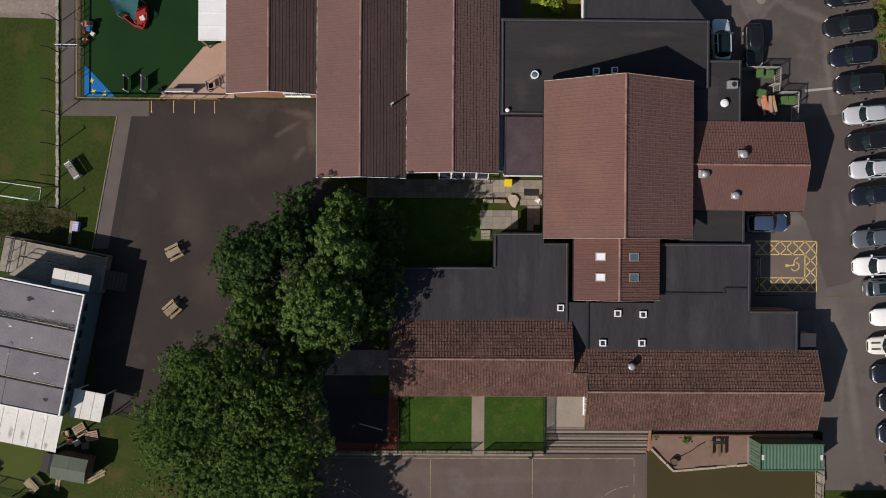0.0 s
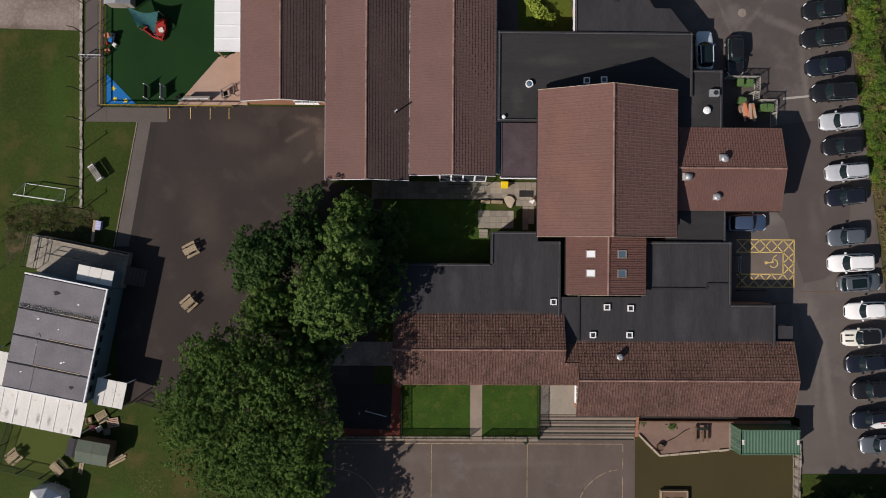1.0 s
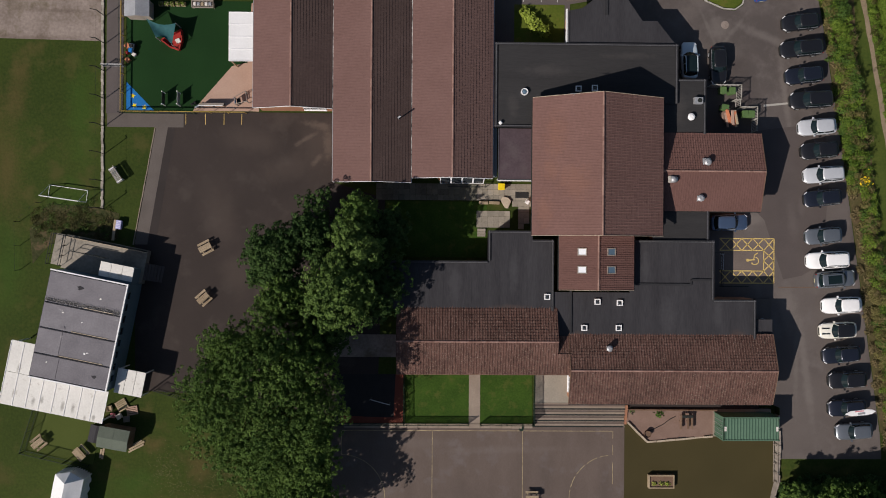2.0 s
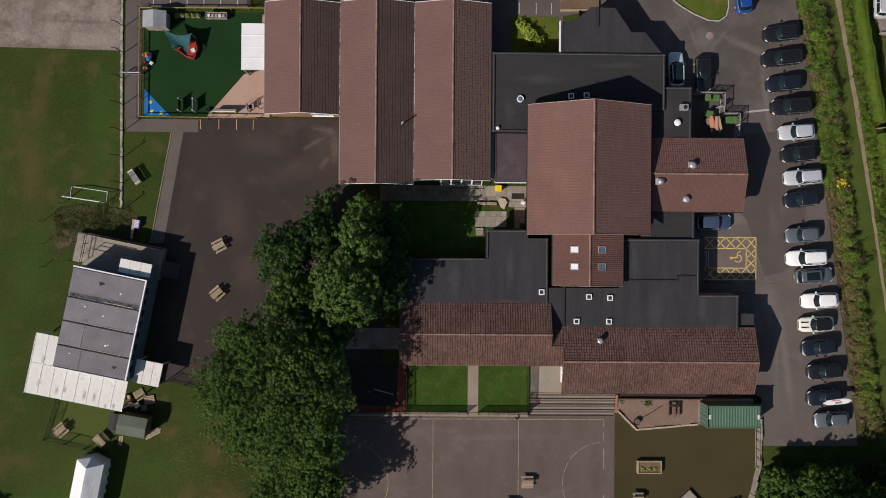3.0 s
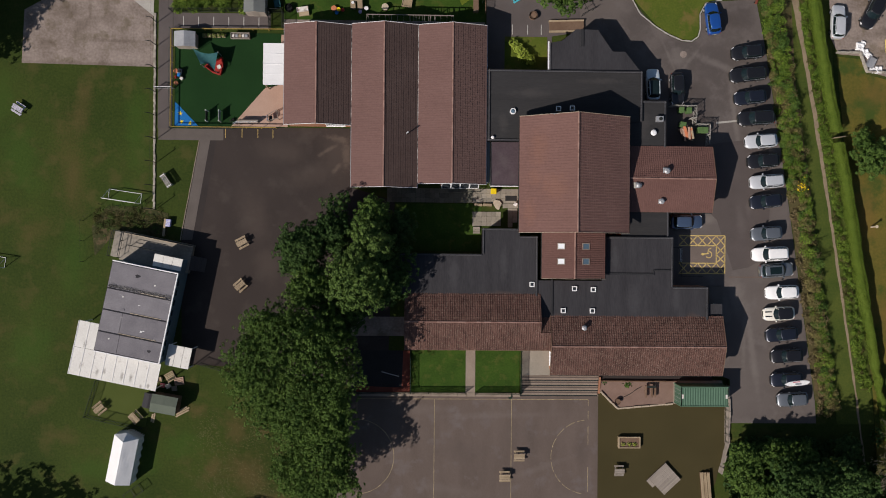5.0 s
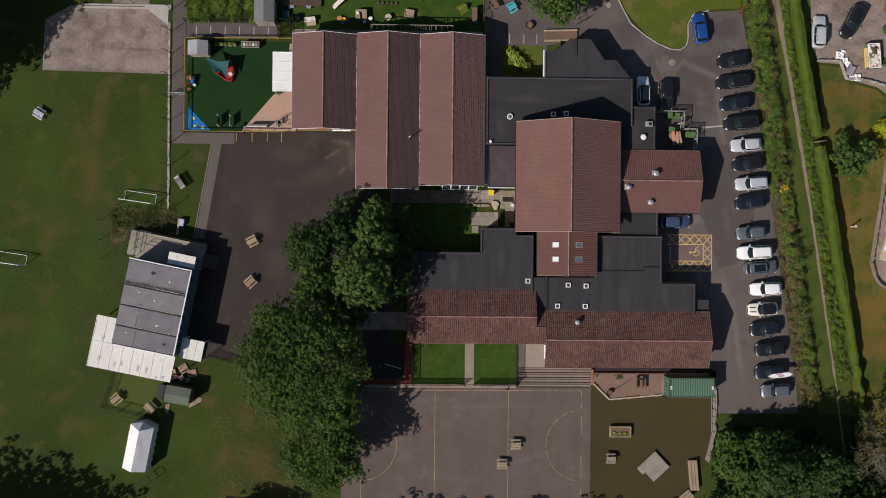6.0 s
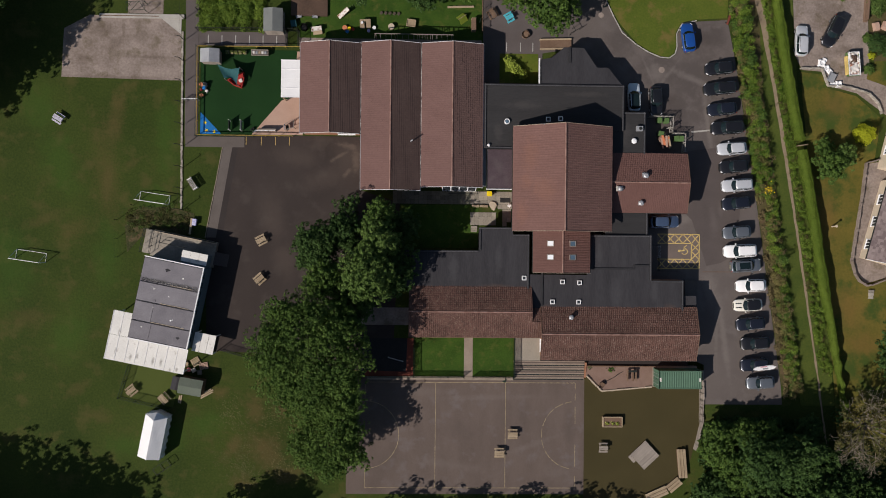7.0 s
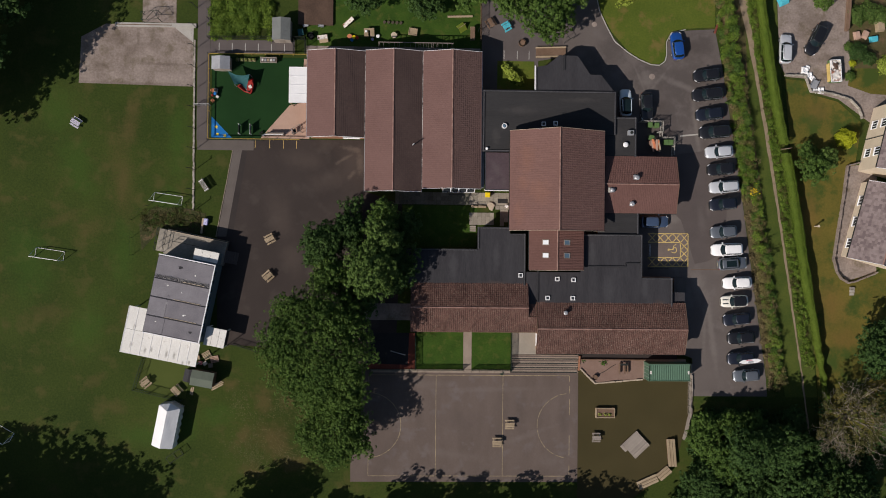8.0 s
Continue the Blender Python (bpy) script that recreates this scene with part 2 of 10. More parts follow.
M_STUCCO = material("cream_stucco", (0.50, 0.42, 0.31), (0.62, 0.53, 0.41), 0.9, fine=4.0, broad=0.4, bump=0.15)
M_WHITE = material("white_paint", (0.72, 0.72, 0.72), (0.84, 0.84, 0.84), 0.5, fine=6.0, broad=0.6)
M_UPVC = material("white_plastic", (0.78, 0.78, 0.79), (0.86, 0.86, 0.87), 0.35, fine=6.0, broad=0.6)
M_SHEET = material("white_roof_sheet", (0.60, 0.585, 0.55), (0.78, 0.77, 0.73), 0.6, fine=5.0, broad=0.4, spots=(0.42, 0.39, 0.34), spot_scale=0.9, spot_cut=0.64)
M_CANVAS = material("white_canvas", (0.74, 0.75, 0.76), (0.84, 0.84, 0.85), 0.7, fine=3.0, broad=0.6, bump=0.3)
M_TEAL = material("blue_cladding", (0.10, 0.155, 0.19), (0.14, 0.20, 0.24), 0.7, fine=4.0, broad=0.5)
M_WOOD = material("bleached_timber", (0.26, 0.20, 0.13), (0.42, 0.335, 0.23), 0.85, fine=9.0, broad=0.8, bump=0.3, objects=0.3, stretch=(1, 1, 1))
M_WOOD_GREY = material("grey_timber", (0.22, 0.19, 0.165), (0.33, 0.29, 0.25), 0.9, fine=9.0, broad=0.8, bump=0.3, objects=0.3)
M_WOOD_BROWN = material("brown_timber", (0.12, 0.075, 0.05), (0.20, 0.135, 0.095), 0.85, fine=9.0, broad=0.8, bump=0.3, objects=0.3)
M_SHED = material("grey_shed_felt", (0.135, 0.145, 0.14), (0.19, 0.20, 0.195), 0.85, fine=7.0, broad=0.6, bump=0.2)
M_SHED_GREEN = material("green_shed_felt", (0.095, 0.115, 0.09), (0.135, 0.155, 0.125), 0.9, fine=7.0, broad=0.6, bump=0.2)
M_STEEL = material("galvanised_steel", (0.30, 0.31, 0.33), (0.45, 0.46, 0.48), 0.5, fine=6.0, broad=1.0, metal=0.4)
M_DARKMETAL = material("dark_painted_steel", (0.015, 0.018, 0.017), (0.03, 0.034, 0.032), 0.6, fine=6.0, broad=1.0)
M_FENCE_GREEN = material("green_fence_steel", (0.012, 0.024, 0.017), (0.02, 0.038, 0.026), 0.6, fine=6.0, broad=1.0)
M_CONTAINER = material("green_container_paint", (0.066, 0.128, 0.086), (0.092, 0.165, 0.112), 0.6, fine=4.0, broad=0.5, spots=(0.12, 0.10, 0.06), spot_scale=1.6, spot_cut=0.70)
M_YELLOW_LINE = material("worn_yellow_line", (0.44, 0.32, 0.10), (0.72, 0.54, 0.20), 0.85, fine=7.0, broad=1.2, contrast=0.15)
M_PALE_LINE = material("worn_cream_line", (0.17, 0.132, 0.080), (0.48, 0.39, 0.235), 0.85, fine=7.0, broad=1.2, contrast=0.15)
M_WHITE_LINE = material("worn_white_line", (0.28, 0.27, 0.26), (0.5, 0.49, 0.47), 0.85, fine=7.0, broad=1.2)
M_YELLOW_WOOD = material("faded_yellow_timber", (0.26, 0.18, 0.04), (0.42, 0.30, 0.08), 0.8, fine=8.0, broad=1.2)
M_YELLOW = material("yellow_plastic", (0.72, 0.52, 0.01), (0.85, 0.64, 0.02), 0.5, fine=6.0, broad=1.0)
M_BLUE = material("bright_blue_turf", (0.01, 0.12, 0.36), (0.02, 0.17, 0.46), 0.9, fine=8.0, broad=0.7)
M_REDP = material("red_plastic", (0.27, 0.022, 0.02), (0.37, 0.04, 0.032), 0.6, fine=6.0, broad=0.8)
M_PINK = material("faded_pink_paint", (0.52, 0.16, 0.20), (0.66, 0.26, 0.30), 0.5, fine=6.0, broad=0.8)
M_SAIL = material("teal_sailcloth", (0.014, 0.062, 0.070), (0.034, 0.112, 0.120), 0.8, fine=3.0, broad=0.8)
M_GREEN_BIN = material("green_plastic", (0.065, 0.125, 0.040), (0.105, 0.175, 0.065), 0.6, fine=6.0, broad=1.0)
M_LILAC = material("lilac_plastic", (0.30, 0.30, 0.55), (0.42, 0.42, 0.68), 0.6, fine=5.0, broad=1.0)
M_LILAC_PALE = material("faded_lilac_plastic", (0.42, 0.40, 0.50), (0.58, 0.56, 0.64), 0.6, fine=5.0, broad=1.0)
M_CYAN = material("turquoise_paint", (0.06, 0.38, 0.48), (0.10, 0.48, 0.58), 0.6, fine=5.0, broad=1.0)
M_ORANGE = material("orange_plastic", (0.46, 0.15, 0.075), (0.58, 0.23, 0.12), 0.6, fine=5.0, broad=1.0)
M_TARP = material("pale_tarpaulin", (0.55, 0.52, 0.48), (0.75, 0.72, 0.68), 0.7, fine=3.0, broad=1.4, spots=(0.25, 0.10, 0.06), spot_scale=1.6, spot_cut=0.56)
M_BARK = material("bark", (0.048, 0.040, 0.028), (0.10, 0.085, 0.062), 0.95, fine=6.0, broad=1.0, bump=0.5)
M_TWIG = material("grey_brown_twig", (0.14, 0.12, 0.09), (0.27, 0.235, 0.18), 0.95, fine=6.0, broad=1.0, bump=0.4)
M_PALE_BARK = material("pale_bark", (0.24, 0.22, 0.17), (0.36, 0.33, 0.27), 0.95, fine=6.0, broad=1.0, bump=0.4)
# wear and dirt at their places
stained(M_ASPHALT, (0.135, 0.105, 0.086), [(-11.9, 11.0, 0.7, 2.6, 0), (-12.8, 12.9, 2.0, 0.5, -10), (-13.2, 9.0, 1.0, 0.4, 50), (-14.4, 11.4, 1.6, 0.3, 30)], 0.55, 0.95, 1.4)
stained(M_ASPHALT, (0.100, 0.078, 0.066), [(-13.4, 10.5, 2.4, 4.2, 0), (-16.5, 8.2, 4.0, 1.8, 20), (-20.5, 11.2, 4.0, 1.6, -10), (-24.0, 3.0, 2.2, 5.0, 15), (-22.0, -3.5, 2.0, 3.0, 0)], 0.30, 0.7, 0.5)
stained(M_ASPHALT_OLD, (0.190, 0.168, 0.155), [(36.6, 4.6, 1.0, 2.0, 25), (35.6, 2.9, 1.4, 0.8, 0), (34.8, -1.6, 1.8, 1.6, 0), (39.4, -7.2, 1.4, 3.0, 5), (39.0, 17.0, 0.5, 6.0, 8), (41.5, -13.5, 0.6, 8.0, 8), (36.5, 23.4, 4.0, 0.6, -22), (31.5, 24.3, 1.8, 1.4, -30), (38.0, -9.0, 1.0, 3.0, 0)], 0.46, 0.7)
stained(M_ASPHALT_OLD, (0.058, 0.047, 0.043), [(38.4, 29.3, 3.2, 2.2, 5), (33.0, 19.5, 2.4, 2.6, 0), (45.4, 18.0, 0.8, 9.0, 8), (47.4, 0.0, 0.8, 8.0, 8), (49.4, -14.0, 0.8, 8.0, 8), (41.0, 12.0, 1.2, 4.0, 8)], 0.45, 0.6)
stained(M_ASPHALT_PATCH, (0.130, 0.112, 0.104), [(40.0, 2.6, 0.7, 2.4, 10), (41.0, 4.4, 0.5, 1.2, 0), (42.6, -1.0, 1.4, 0.6, 20)], 0.45, 0.8, 1.6)
stained(M_CONCRETE, (0.092, 0.068, 0.050), [(-48.8, 29.2, 3.4, 1.6, -10), (-46.4, 27.2, 2.2, 1.2, 30), (-45.2, 28.8, 0.3, 2.6, 0), (-41.5, 25.3, 4.6, 0.28, -2), (-50.4, 25.0, 2.0, 1.1, 0), (-42.5, 28.4, 1.8, 1.0, 15), (-52.8, 27.6, 0.8, 3.0, 0), (-46.0, 22.3, 8.0, 0.4, -1), (57.0, 33.0, 2.6, 3.6, 10), (59.0, 28.0, 1.6, 1.2, 0)], 0.45, 0.9, 1.3)
stained(M_GRASS, (0.098, 0.070, 0.026), [(-44.6, 21.0, 1.8, 0.8, 20), (-45.6, 18.8, 1.1, 1.4, 0), (-46.6, 15.0, 1.4, 2.6, 10), (-44.0, 10.0, 1.8, 0.8, 40), (-47.2, 7.5, 1.0, 3.4, -8), (-56.0, 2.0, 4.0, 1.0, 20), (-51.0, -22.0, 2.4, 1.0, 30), (-48.0, -26.0, 2.6, 1.2, -10), (-58.0, -12.0, 4.0, 1.6, 5)], 0.34, 0.95, 1.3)
stained(M_GRASS, (0.098, 0.070, 0.026), [(-26.0, -25.0, 1.6, 2.6, 10), (-24.0, -31.5, 2.4, 3.2, 30), (-29.0, -30.0, 2.0, 1.2, 60), (-21.5, -34.5, 2.6, 1.6, 10), (-31.0, -22.5, 1.6, 1.0, 0), (-27.5, -35.5, 2.2, 1.2, -20), (-22.5, -24.5, 1.2, 2.0, 0)], 0.62, 0.95, 1.3)
stained(M_GRASS, (0.036, 0.082, 0.010), [(-39.0, 14.0, 2.0, 7.0, 0), (-54.0, 10.0, 3.0, 6.0, 20), (-40.5, 4.0, 3.0, 3.0, 0), (-52.0, -14.0, 3.0, 5.0, -20), (-33.0, -27.0, 3.0, 2.0, 10), (-44.0, -30.0, 4.0, 2.0, 0), (-61.0, -4.0, 4.0, 7.0, 10), (-47.0, -3.0, 2.0, 6.0, 0), (-57.0, 18.0, 3.0, 4.0, 0), (-37.5, -29.0, 2.0, 3.0, 0)], 0.42, 0.9, 0.4)
stained(M_COURT, (0.165, 0.138, 0.126), [(8.0, -23.2, 9.0, 0.5, 1), (-2.0, -22.4, 5.0, 0.8, 0), (14.0, -30.0, 5.0, 0.5, 20), (2.0, -33.0, 6.0, 0.8, -8), (17.6, -34.0, 2.0, 1.6, 0)], 0.31, 0.9, 0.9)
stained(M_COURT, (0.075, 0.060, 0.054), [(12.0, -26.0, 2.6, 3.6, 30), (3.0, -28.0, 3.0, 2.0, 0), (19.5, -28.0, 1.0, 6.0, 0), (-7.0, -33.0, 3.0, 3.0, 0)], 0.27, 0.9, 0.6)
stained(M_DRY, (0.165, 0.098, 0.028), [(57.8, 20.0, 2.2, 2.6, 0), (56.6, 4.0, 1.8, 5.0, 10), (60.0, -10.0, 2.6, 4.0, 10), (62.0, -15.0, 3.0, 2.0, 0)], 0.5, 0.8, 0.6)
stained(M_PURPLE, (0.125, 0.105, 0.105), [(8.3, 10.0, 0.9, 1.4, 30), (9.4, 8.0, 0.5, 0.8, 0), (7.4, 8.3, 0.6, 0.4, 20)], 0.31, 0.8, 1.6)
stained(M_TILE_HALL, (0.215, 0.108, 0.074), [(12.4, 11.2, 1.2, 2.6, 0), (14.2, 6.4, 1.8, 2.2, 20), (11.4, 3.4, 0.9, 2.0, 0), (12.0, 7.6, 1.0, 1.4, 0)], 0.34, 0.9, 1.4)
stained(M_FELT_DARK, (0.070, 0.064, 0.062), [(11.6, 18.6, 2.6, 0.8, 0), (20.5, 20.2, 3.2, 0.4, 0), (8.2, 14.6, 0.7, 1.6, 0), (26.2, 14.6, 0.8, 1.8, 0)], 0.4, 0.95, 1.5)
stained(M_FELT, (0.082, 0.058, 0.050), [(32.6, -9.6, 0.9, 0.5, 0), (15.4, -9.7, 0.7, 0.4, 0), (8.0, -6.9, 2.4, 0.4, 0)], 0.5, 0.9, 1.6)
stained(M_FELT, (0.066, 0.065, 0.070), [(25.0, -7.6, 1.0, 2.4, 0), (22.6, -2.2, 0.5, 2.0, 0), (2.0, -4.4, 0.8, 2.2, 0), (8.4, -3.0, 0.6, 2.4, 0), (30.4, -7.4, 0.6, 1.6, 0)], 0.45, 0.95, 1.3)
stained(M_SHEET, (0.16, 0.145, 0.125), [(-42.39, -17.04, 0.22, 0.50, -11), (-41.47, -16.91, 0.22, 0.50, -11), (-39.30, -17.58, 0.24, 0.60, -11), (-38.22, -17.73, 0.24, 0.60, -11), (-36.98, -18.82, 0.20, 0.35, -11), (-36.05, -18.76, 0.20, 0.35, -11), (-43.87, -13.55, 0.25, 0.60, -11), (-44.46, -16.20, 0.15, 0.50, -11)], 0.62, 0.75, 2.6)
M_LEAF = foliage("oak_leaf", (0.032, 0.070, 0.014), (0.118, 0.190, 0.040), 0.22)
M_LEAF_BRIGHT = foliage("sycamore_leaf", (0.042, 0.084, 0.018), (0.134, 0.203, 0.050))
M_LEAF_DARK = foliage("dark_leaf", (0.019, 0.048, 0.013), (0.074, 0.130, 0.034))
M_LEAF_GOLD = foliage("golden_leaf", (0.24, 0.27, 0.012), (0.42, 0.45, 0.03))
M_LEAF_LIME = foliage("lime_leaf", (0.15, 0.21, 0.022), (0.32, 0.38, 0.07))
M_LEAF_HEDGE = foliage("hedge_leaf", (0.060, 0.105, 0.012), (0.140, 0.195, 0.028))
M_LEAF_BRAMBLE = foliage("bramble_leaf", (0.040, 0.092, 0.012), (0.192, 0.266, 0.040))
M_LEAF_SCRUB = foliage("scrub_leaf", (0.045, 0.055, 0.014), (0.120, 0.105, 0.040))
M_LEAF_SEED = foliage("seeding_weed", (0.090, 0.088, 0.028), (0.215, 0.185, 0.075))
M_LITTER = foliage("brown_leaf_litter", (0.075, 0.066, 0.026), (0.20, 0.165, 0.082), 0.05)
M_LEAF_DRY = foliage("dry_stem", (0.10, 0.085, 0.04), (0.22, 0.17, 0.09))
M_LICHEN = material("grey_lichen", (0.22, 0.21, 0.19), (0.42, 0.40, 0.37), 0.95, fine=6.0, broad=2.0, islands=0.5)
M_TYRE = material("tyre_rubber", (0.012, 0.012, 0.012), (0.022, 0.022, 0.022), 0.85, fine=10.0, broad=2.0)
M_LAMP = material("headlamp_glass", (0.55, 0.56, 0.58), (0.7, 0.71, 0.73), 0.15, fine=8.0, broad=2.0)
M_TAIL = material("tail_lamp", (0.25, 0.015, 0.012), (0.35, 0.025, 0.02), 0.25, fine=8.0, broad=2.0)
M_PLATE = material("plain_plate", (0.55, 0.50, 0.30), (0.62, 0.58, 0.36), 0.5, fine=8.0, broad=2.0)


def glass(name, colour, rough=0.04, gloss=0.6):
    m = bpy.data.materials.new(name)
    m.use_nodes = True
    b = m.node_tree.nodes["Principled BSDF"]
    b.inputs["Base Color"].default_value, b.inputs["Roughness"].default_value = (*colour, 1), rough
    b.inputs["Specular IOR Level"].default_value = gloss
    return m


M_GLASS = glass("dark_car_glass", (0.008, 0.016, 0.018), 0.05, 0.4)
M_WINDOW = glass("window_glass", (0.03, 0.036, 0.042))
M_ROOFLIGHT = glass("roof_light_glass", (0.10, 0.16, 0.22), 0.08)
# Near-white copy of the pane: the sun's glare is put into its colour.
M_ROOFLIGHT_GLARE = glass("sun_glare_roof_light_glass", (0.75, 0.78, 0.82), 0.15)


def car_paint(name, colour, metal=0.35):
    m = material(name, tint(colour, 0.92)[:3], tint(colour, 1.06)[:3], 0.28, fine=3.0, broad=0.6, metal=metal, gloss=0.5)
    m.node_tree.nodes["Principled BSDF"].inputs["Coat Weight"].default_value = 1.0
    m.node_tree.nodes["Principled BSDF"].inputs["Coat Roughness"].default_value = 0.09
    return m


P_BLACK = car_paint("black_car_paint", (0.021, 0.021, 0.024), 0.5)
P_NAVY = car_paint("navy_car_paint", (0.020, 0.024, 0.038), 0.5)
P_SILVER = car_paint("silver_car_paint", (0.62, 0.64, 0.67), 0.3)
P_GREY = car_paint("grey_car_paint", (0.17, 0.19, 0.215), 0.5)
P_WHITE = car_paint("white_car_paint", (0.84, 0.84, 0.84), 0.0)
P_CREAM = car_paint("cream_car_paint", (0.74, 0.72, 0.64), 0.0)
P_BLUE = car_paint("bright_blue_car_paint", (0.012, 0.075, 0.32), 0.2)
P_STEEL = car_paint("steel_blue_car_paint", (0.075, 0.115, 0.20), 0.4)
P_PALEBLUE = car_paint("pale_blue_car_paint", (0.52, 0.60, 0.65), 0.1)

# ---- building helpers ----
WORLD_BUILT = set()


def thing(name, label, category, x=0.0, y=0.0, z=0.0, turn=0.0, group="", kind="", built_in_place=False):
    """An Empty at the base of a thing. built_in_place: its parts are given in the world's metres."""
    ob = new(name)
    ob.empty_display_size = 0.3
    ob.matrix_basis = pose(x, y, z, 0, 0, turn)
    if built_in_place:
        WORLD_BUILT.add(ob)
    return tagged(ob, label, category, group, kind)


def part(name, bm, mat, parent, label="", smooth=False, kind=""):
    """Link a bmesh (or a ready mesh) as one mesh object under a thing or a part."""
    if isinstance(bm, bmesh.types.BMesh):
        me = bpy.data.meshes.new(name)
        bmesh.ops.recalc_face_normals(bm, faces=bm.faces)
        bm.to_mesh(me)
        bm.free()
    else:
        me = bm
    for m in (mat if isinstance(mat, (list, tuple)) else (mat,)):
        me.materials.append(m)
    if smooth:
        for p in me.polygons:
            p.use_smooth = True
    ob = new(name, me)
    if parent is not None:
        ob.parent = parent
        if parent in WORLD_BUILT:
            if parent.type == "EMPTY":
                ob.matrix_parent_inverse = parent.matrix_basis.inverted()
            WORLD_BUILT.add(ob)
    return tagged(ob, label, kind=kind)


def share(ob, m, parent=None):
    """Another object on the same mesh, under the same parent."""
    o = ob.copy()
    scene.collection.objects.link(o)
    o.parent = parent or ob.parent
    o.matrix_basis = m
    return o


def box(bm, x0, x1, y0, y1, z0, z1, mat=0):
    v = [bm.verts.new((x, y, z)) for z in (z0, z1) for y in (y0, y1) for x in (x0, x1)]
    for f in ((0, 2, 3, 1), (4, 5, 7, 6), (0, 1, 5, 4), (2, 6, 7, 3), (0, 4, 6, 2), (1, 3, 7, 5)):
        bm.faces.new([v[i] for i in f]).material_index = mat
    return v


def boxes(*dims):
    bm = bmesh.new()
    for d in dims:
        box(bm, *d)
    return bm


def soft_box(x0, x1, y0, y1, z0, z1, r=0.02, segments=2):
    bm = boxes((x0, x1, y0, y1, z0, z1))
    bmesh.ops.bevel(bm, geom=bm.edges[:] + bm.verts[:], offset=r, segments=segments, affect="EDGES", profile=0.6)
    return bm


def bar(bm, a, b, wide, high=None, up=(0, 0, 1)):
    """A square bar from a to b."""
    a, b = Vector(a), Vector(b)
    d = (b - a).normalized()
    u = Vector(up)
    if abs(d.dot(u)) > 0.98:
        u = Vector((0, 1, 0))
    s = d.cross(u).normalized() * wide / 2
    t = s.cross(d).normalized() * (high or wide) / 2
    v = [bm.verts.new(p + i * s + j * t) for p in (a, b) for i, j in ((-1, -1), (1, -1), (1, 1), (-1, 1))]
    for f in ((0, 1, 2, 3), (7, 6, 5, 4), (0, 4, 5, 1), (1, 5, 6, 2), (2, 6, 7, 3), (3, 7, 4, 0)):
        bm.faces.new([v[i] for i in f])


def tube(bm, a, b, r0, r1=None, n=8, caps=True):
    """A round bar, tapered from r0 to r1."""
    a, b = Vector(a), Vector(b)
    r1 = r0 if r1 is None else r1
    q = (b - a).to_track_quat("Z", "Y")
    rings = []
    for p, r in ((a, r0), (b, r1)):
        rings.append([bm.verts.new(p + q @ Vector((r * math.cos(2 * math.pi * k / n), r * math.sin(2 * math.pi * k / n), 0))) for k in range(n)])
    for k in range(n):
        bm.faces.new((rings[0][k], rings[0][(k + 1) % n], rings[1][(k + 1) % n], rings[1][k]))
    if caps:
        bm.faces.new(rings[0][::-1])
        bm.faces.new(rings[1])


def prism(bm, outline, z0, z1):
    """An upright slab on a flat outline."""
    lo = [bm.verts.new((x, y, z0)) for x, y in outline]
    hi = [bm.verts.new((x, y, z1)) for x, y in outline]
    bm.faces.new(lo[::-1])
    bm.faces.new(hi)
    k = len(outline)
    for i in range(k):
        bm.faces.new((lo[i], lo[(i + 1) % k], hi[(i + 1) % k], hi[i]))
    bm.normal_update()


def slab(name, outline, z1, mat, label, category, thick=0.25, kind="structure", parent=None):
    bm = bmesh.new()
    prism(bm, outline, z1 - thick, z1)
    bmesh.ops.triangulate(bm, faces=[f for f in bm.faces if len(f.verts) > 4])
    ob = part(name, bm, mat, parent)
    return tagged(ob, label, category, kind=kind) if parent is None else tagged(ob, label)


def rect(x0, x1, y0, y1):
    return [(x0, y0), (x1, y0), (x1, y1), (x0, y1)]


def mesh_of(name, verts, faces):
    me = bpy.data.meshes.new(name)
    me.from_pydata(verts, [], faces)
    me.update()
    return me


def quads(name, v):
    """A mesh of loose quads from an array of n x 4 x 3."""
    n = len(v)
    me = bpy.data.meshes.new(name)
    me.vertices.add(n * 4)
    me.loops.add(n * 4)
    me.polygons.add(n)
    me.vertices.foreach_set("co", np.ascontiguousarray(v, dtype=np.float32).reshape(-1))
    me.loops.foreach_set("vertex_index", np.arange(n * 4, dtype=np.int32))
    me.polygons.foreach_set("loop_start", np.arange(0, n * 4, 4, dtype=np.int32))
    me.update(calc_edges=True)
    me.validate()
    me.shade_flat()
    return me


def leaf_cards(centres, normals, size, rng, jitter=0.55):
    """Leaf-shaped quads at the centres, that face about along the normals."""
    n = len(centres)
    d = normals + rng.normal(0, jitter, (n, 3))
    d /= np.linalg.norm(d, axis=1, keepdims=True) + 1e-9
    a = np.cross(d, rng.normal(0, 1, (n, 3)))
    a /= np.linalg.norm(a, axis=1, keepdims=True) + 1e-9
    b = np.cross(d, a)
    s = (size * rng.uniform(0.6, 1.35, n))[:, None]
    a, b = a * s, b * s * 0.62
    lift = d * s * 0.25
    return np.stack([centres - a, centres - b + lift * 0.6, centres + a - lift * 0.4, centres + b + lift * 0.6], axis=1)


def ground_z(x, y):
    """The height of the ground: level, with a lower terrace for the court at the south."""
    def ease(v):
        v = max(0.0, min(1.0, v))
        return v * v * (3 - 2 * v)
    drop = 0.8 * ease((x + 30.0) / 16.0)
    if 11.05 < x <= 38.6:
        return -drop * ease((-17.7 - y) / 0.1)
    if x < -12.0:
        return -drop * ease((-19.0 - y) / 6.0)
    if x > 38.6:
        return -drop * ease((-24.5 - y) / 5.0)
    return -drop * ease((-20.12 - y) / 0.1)


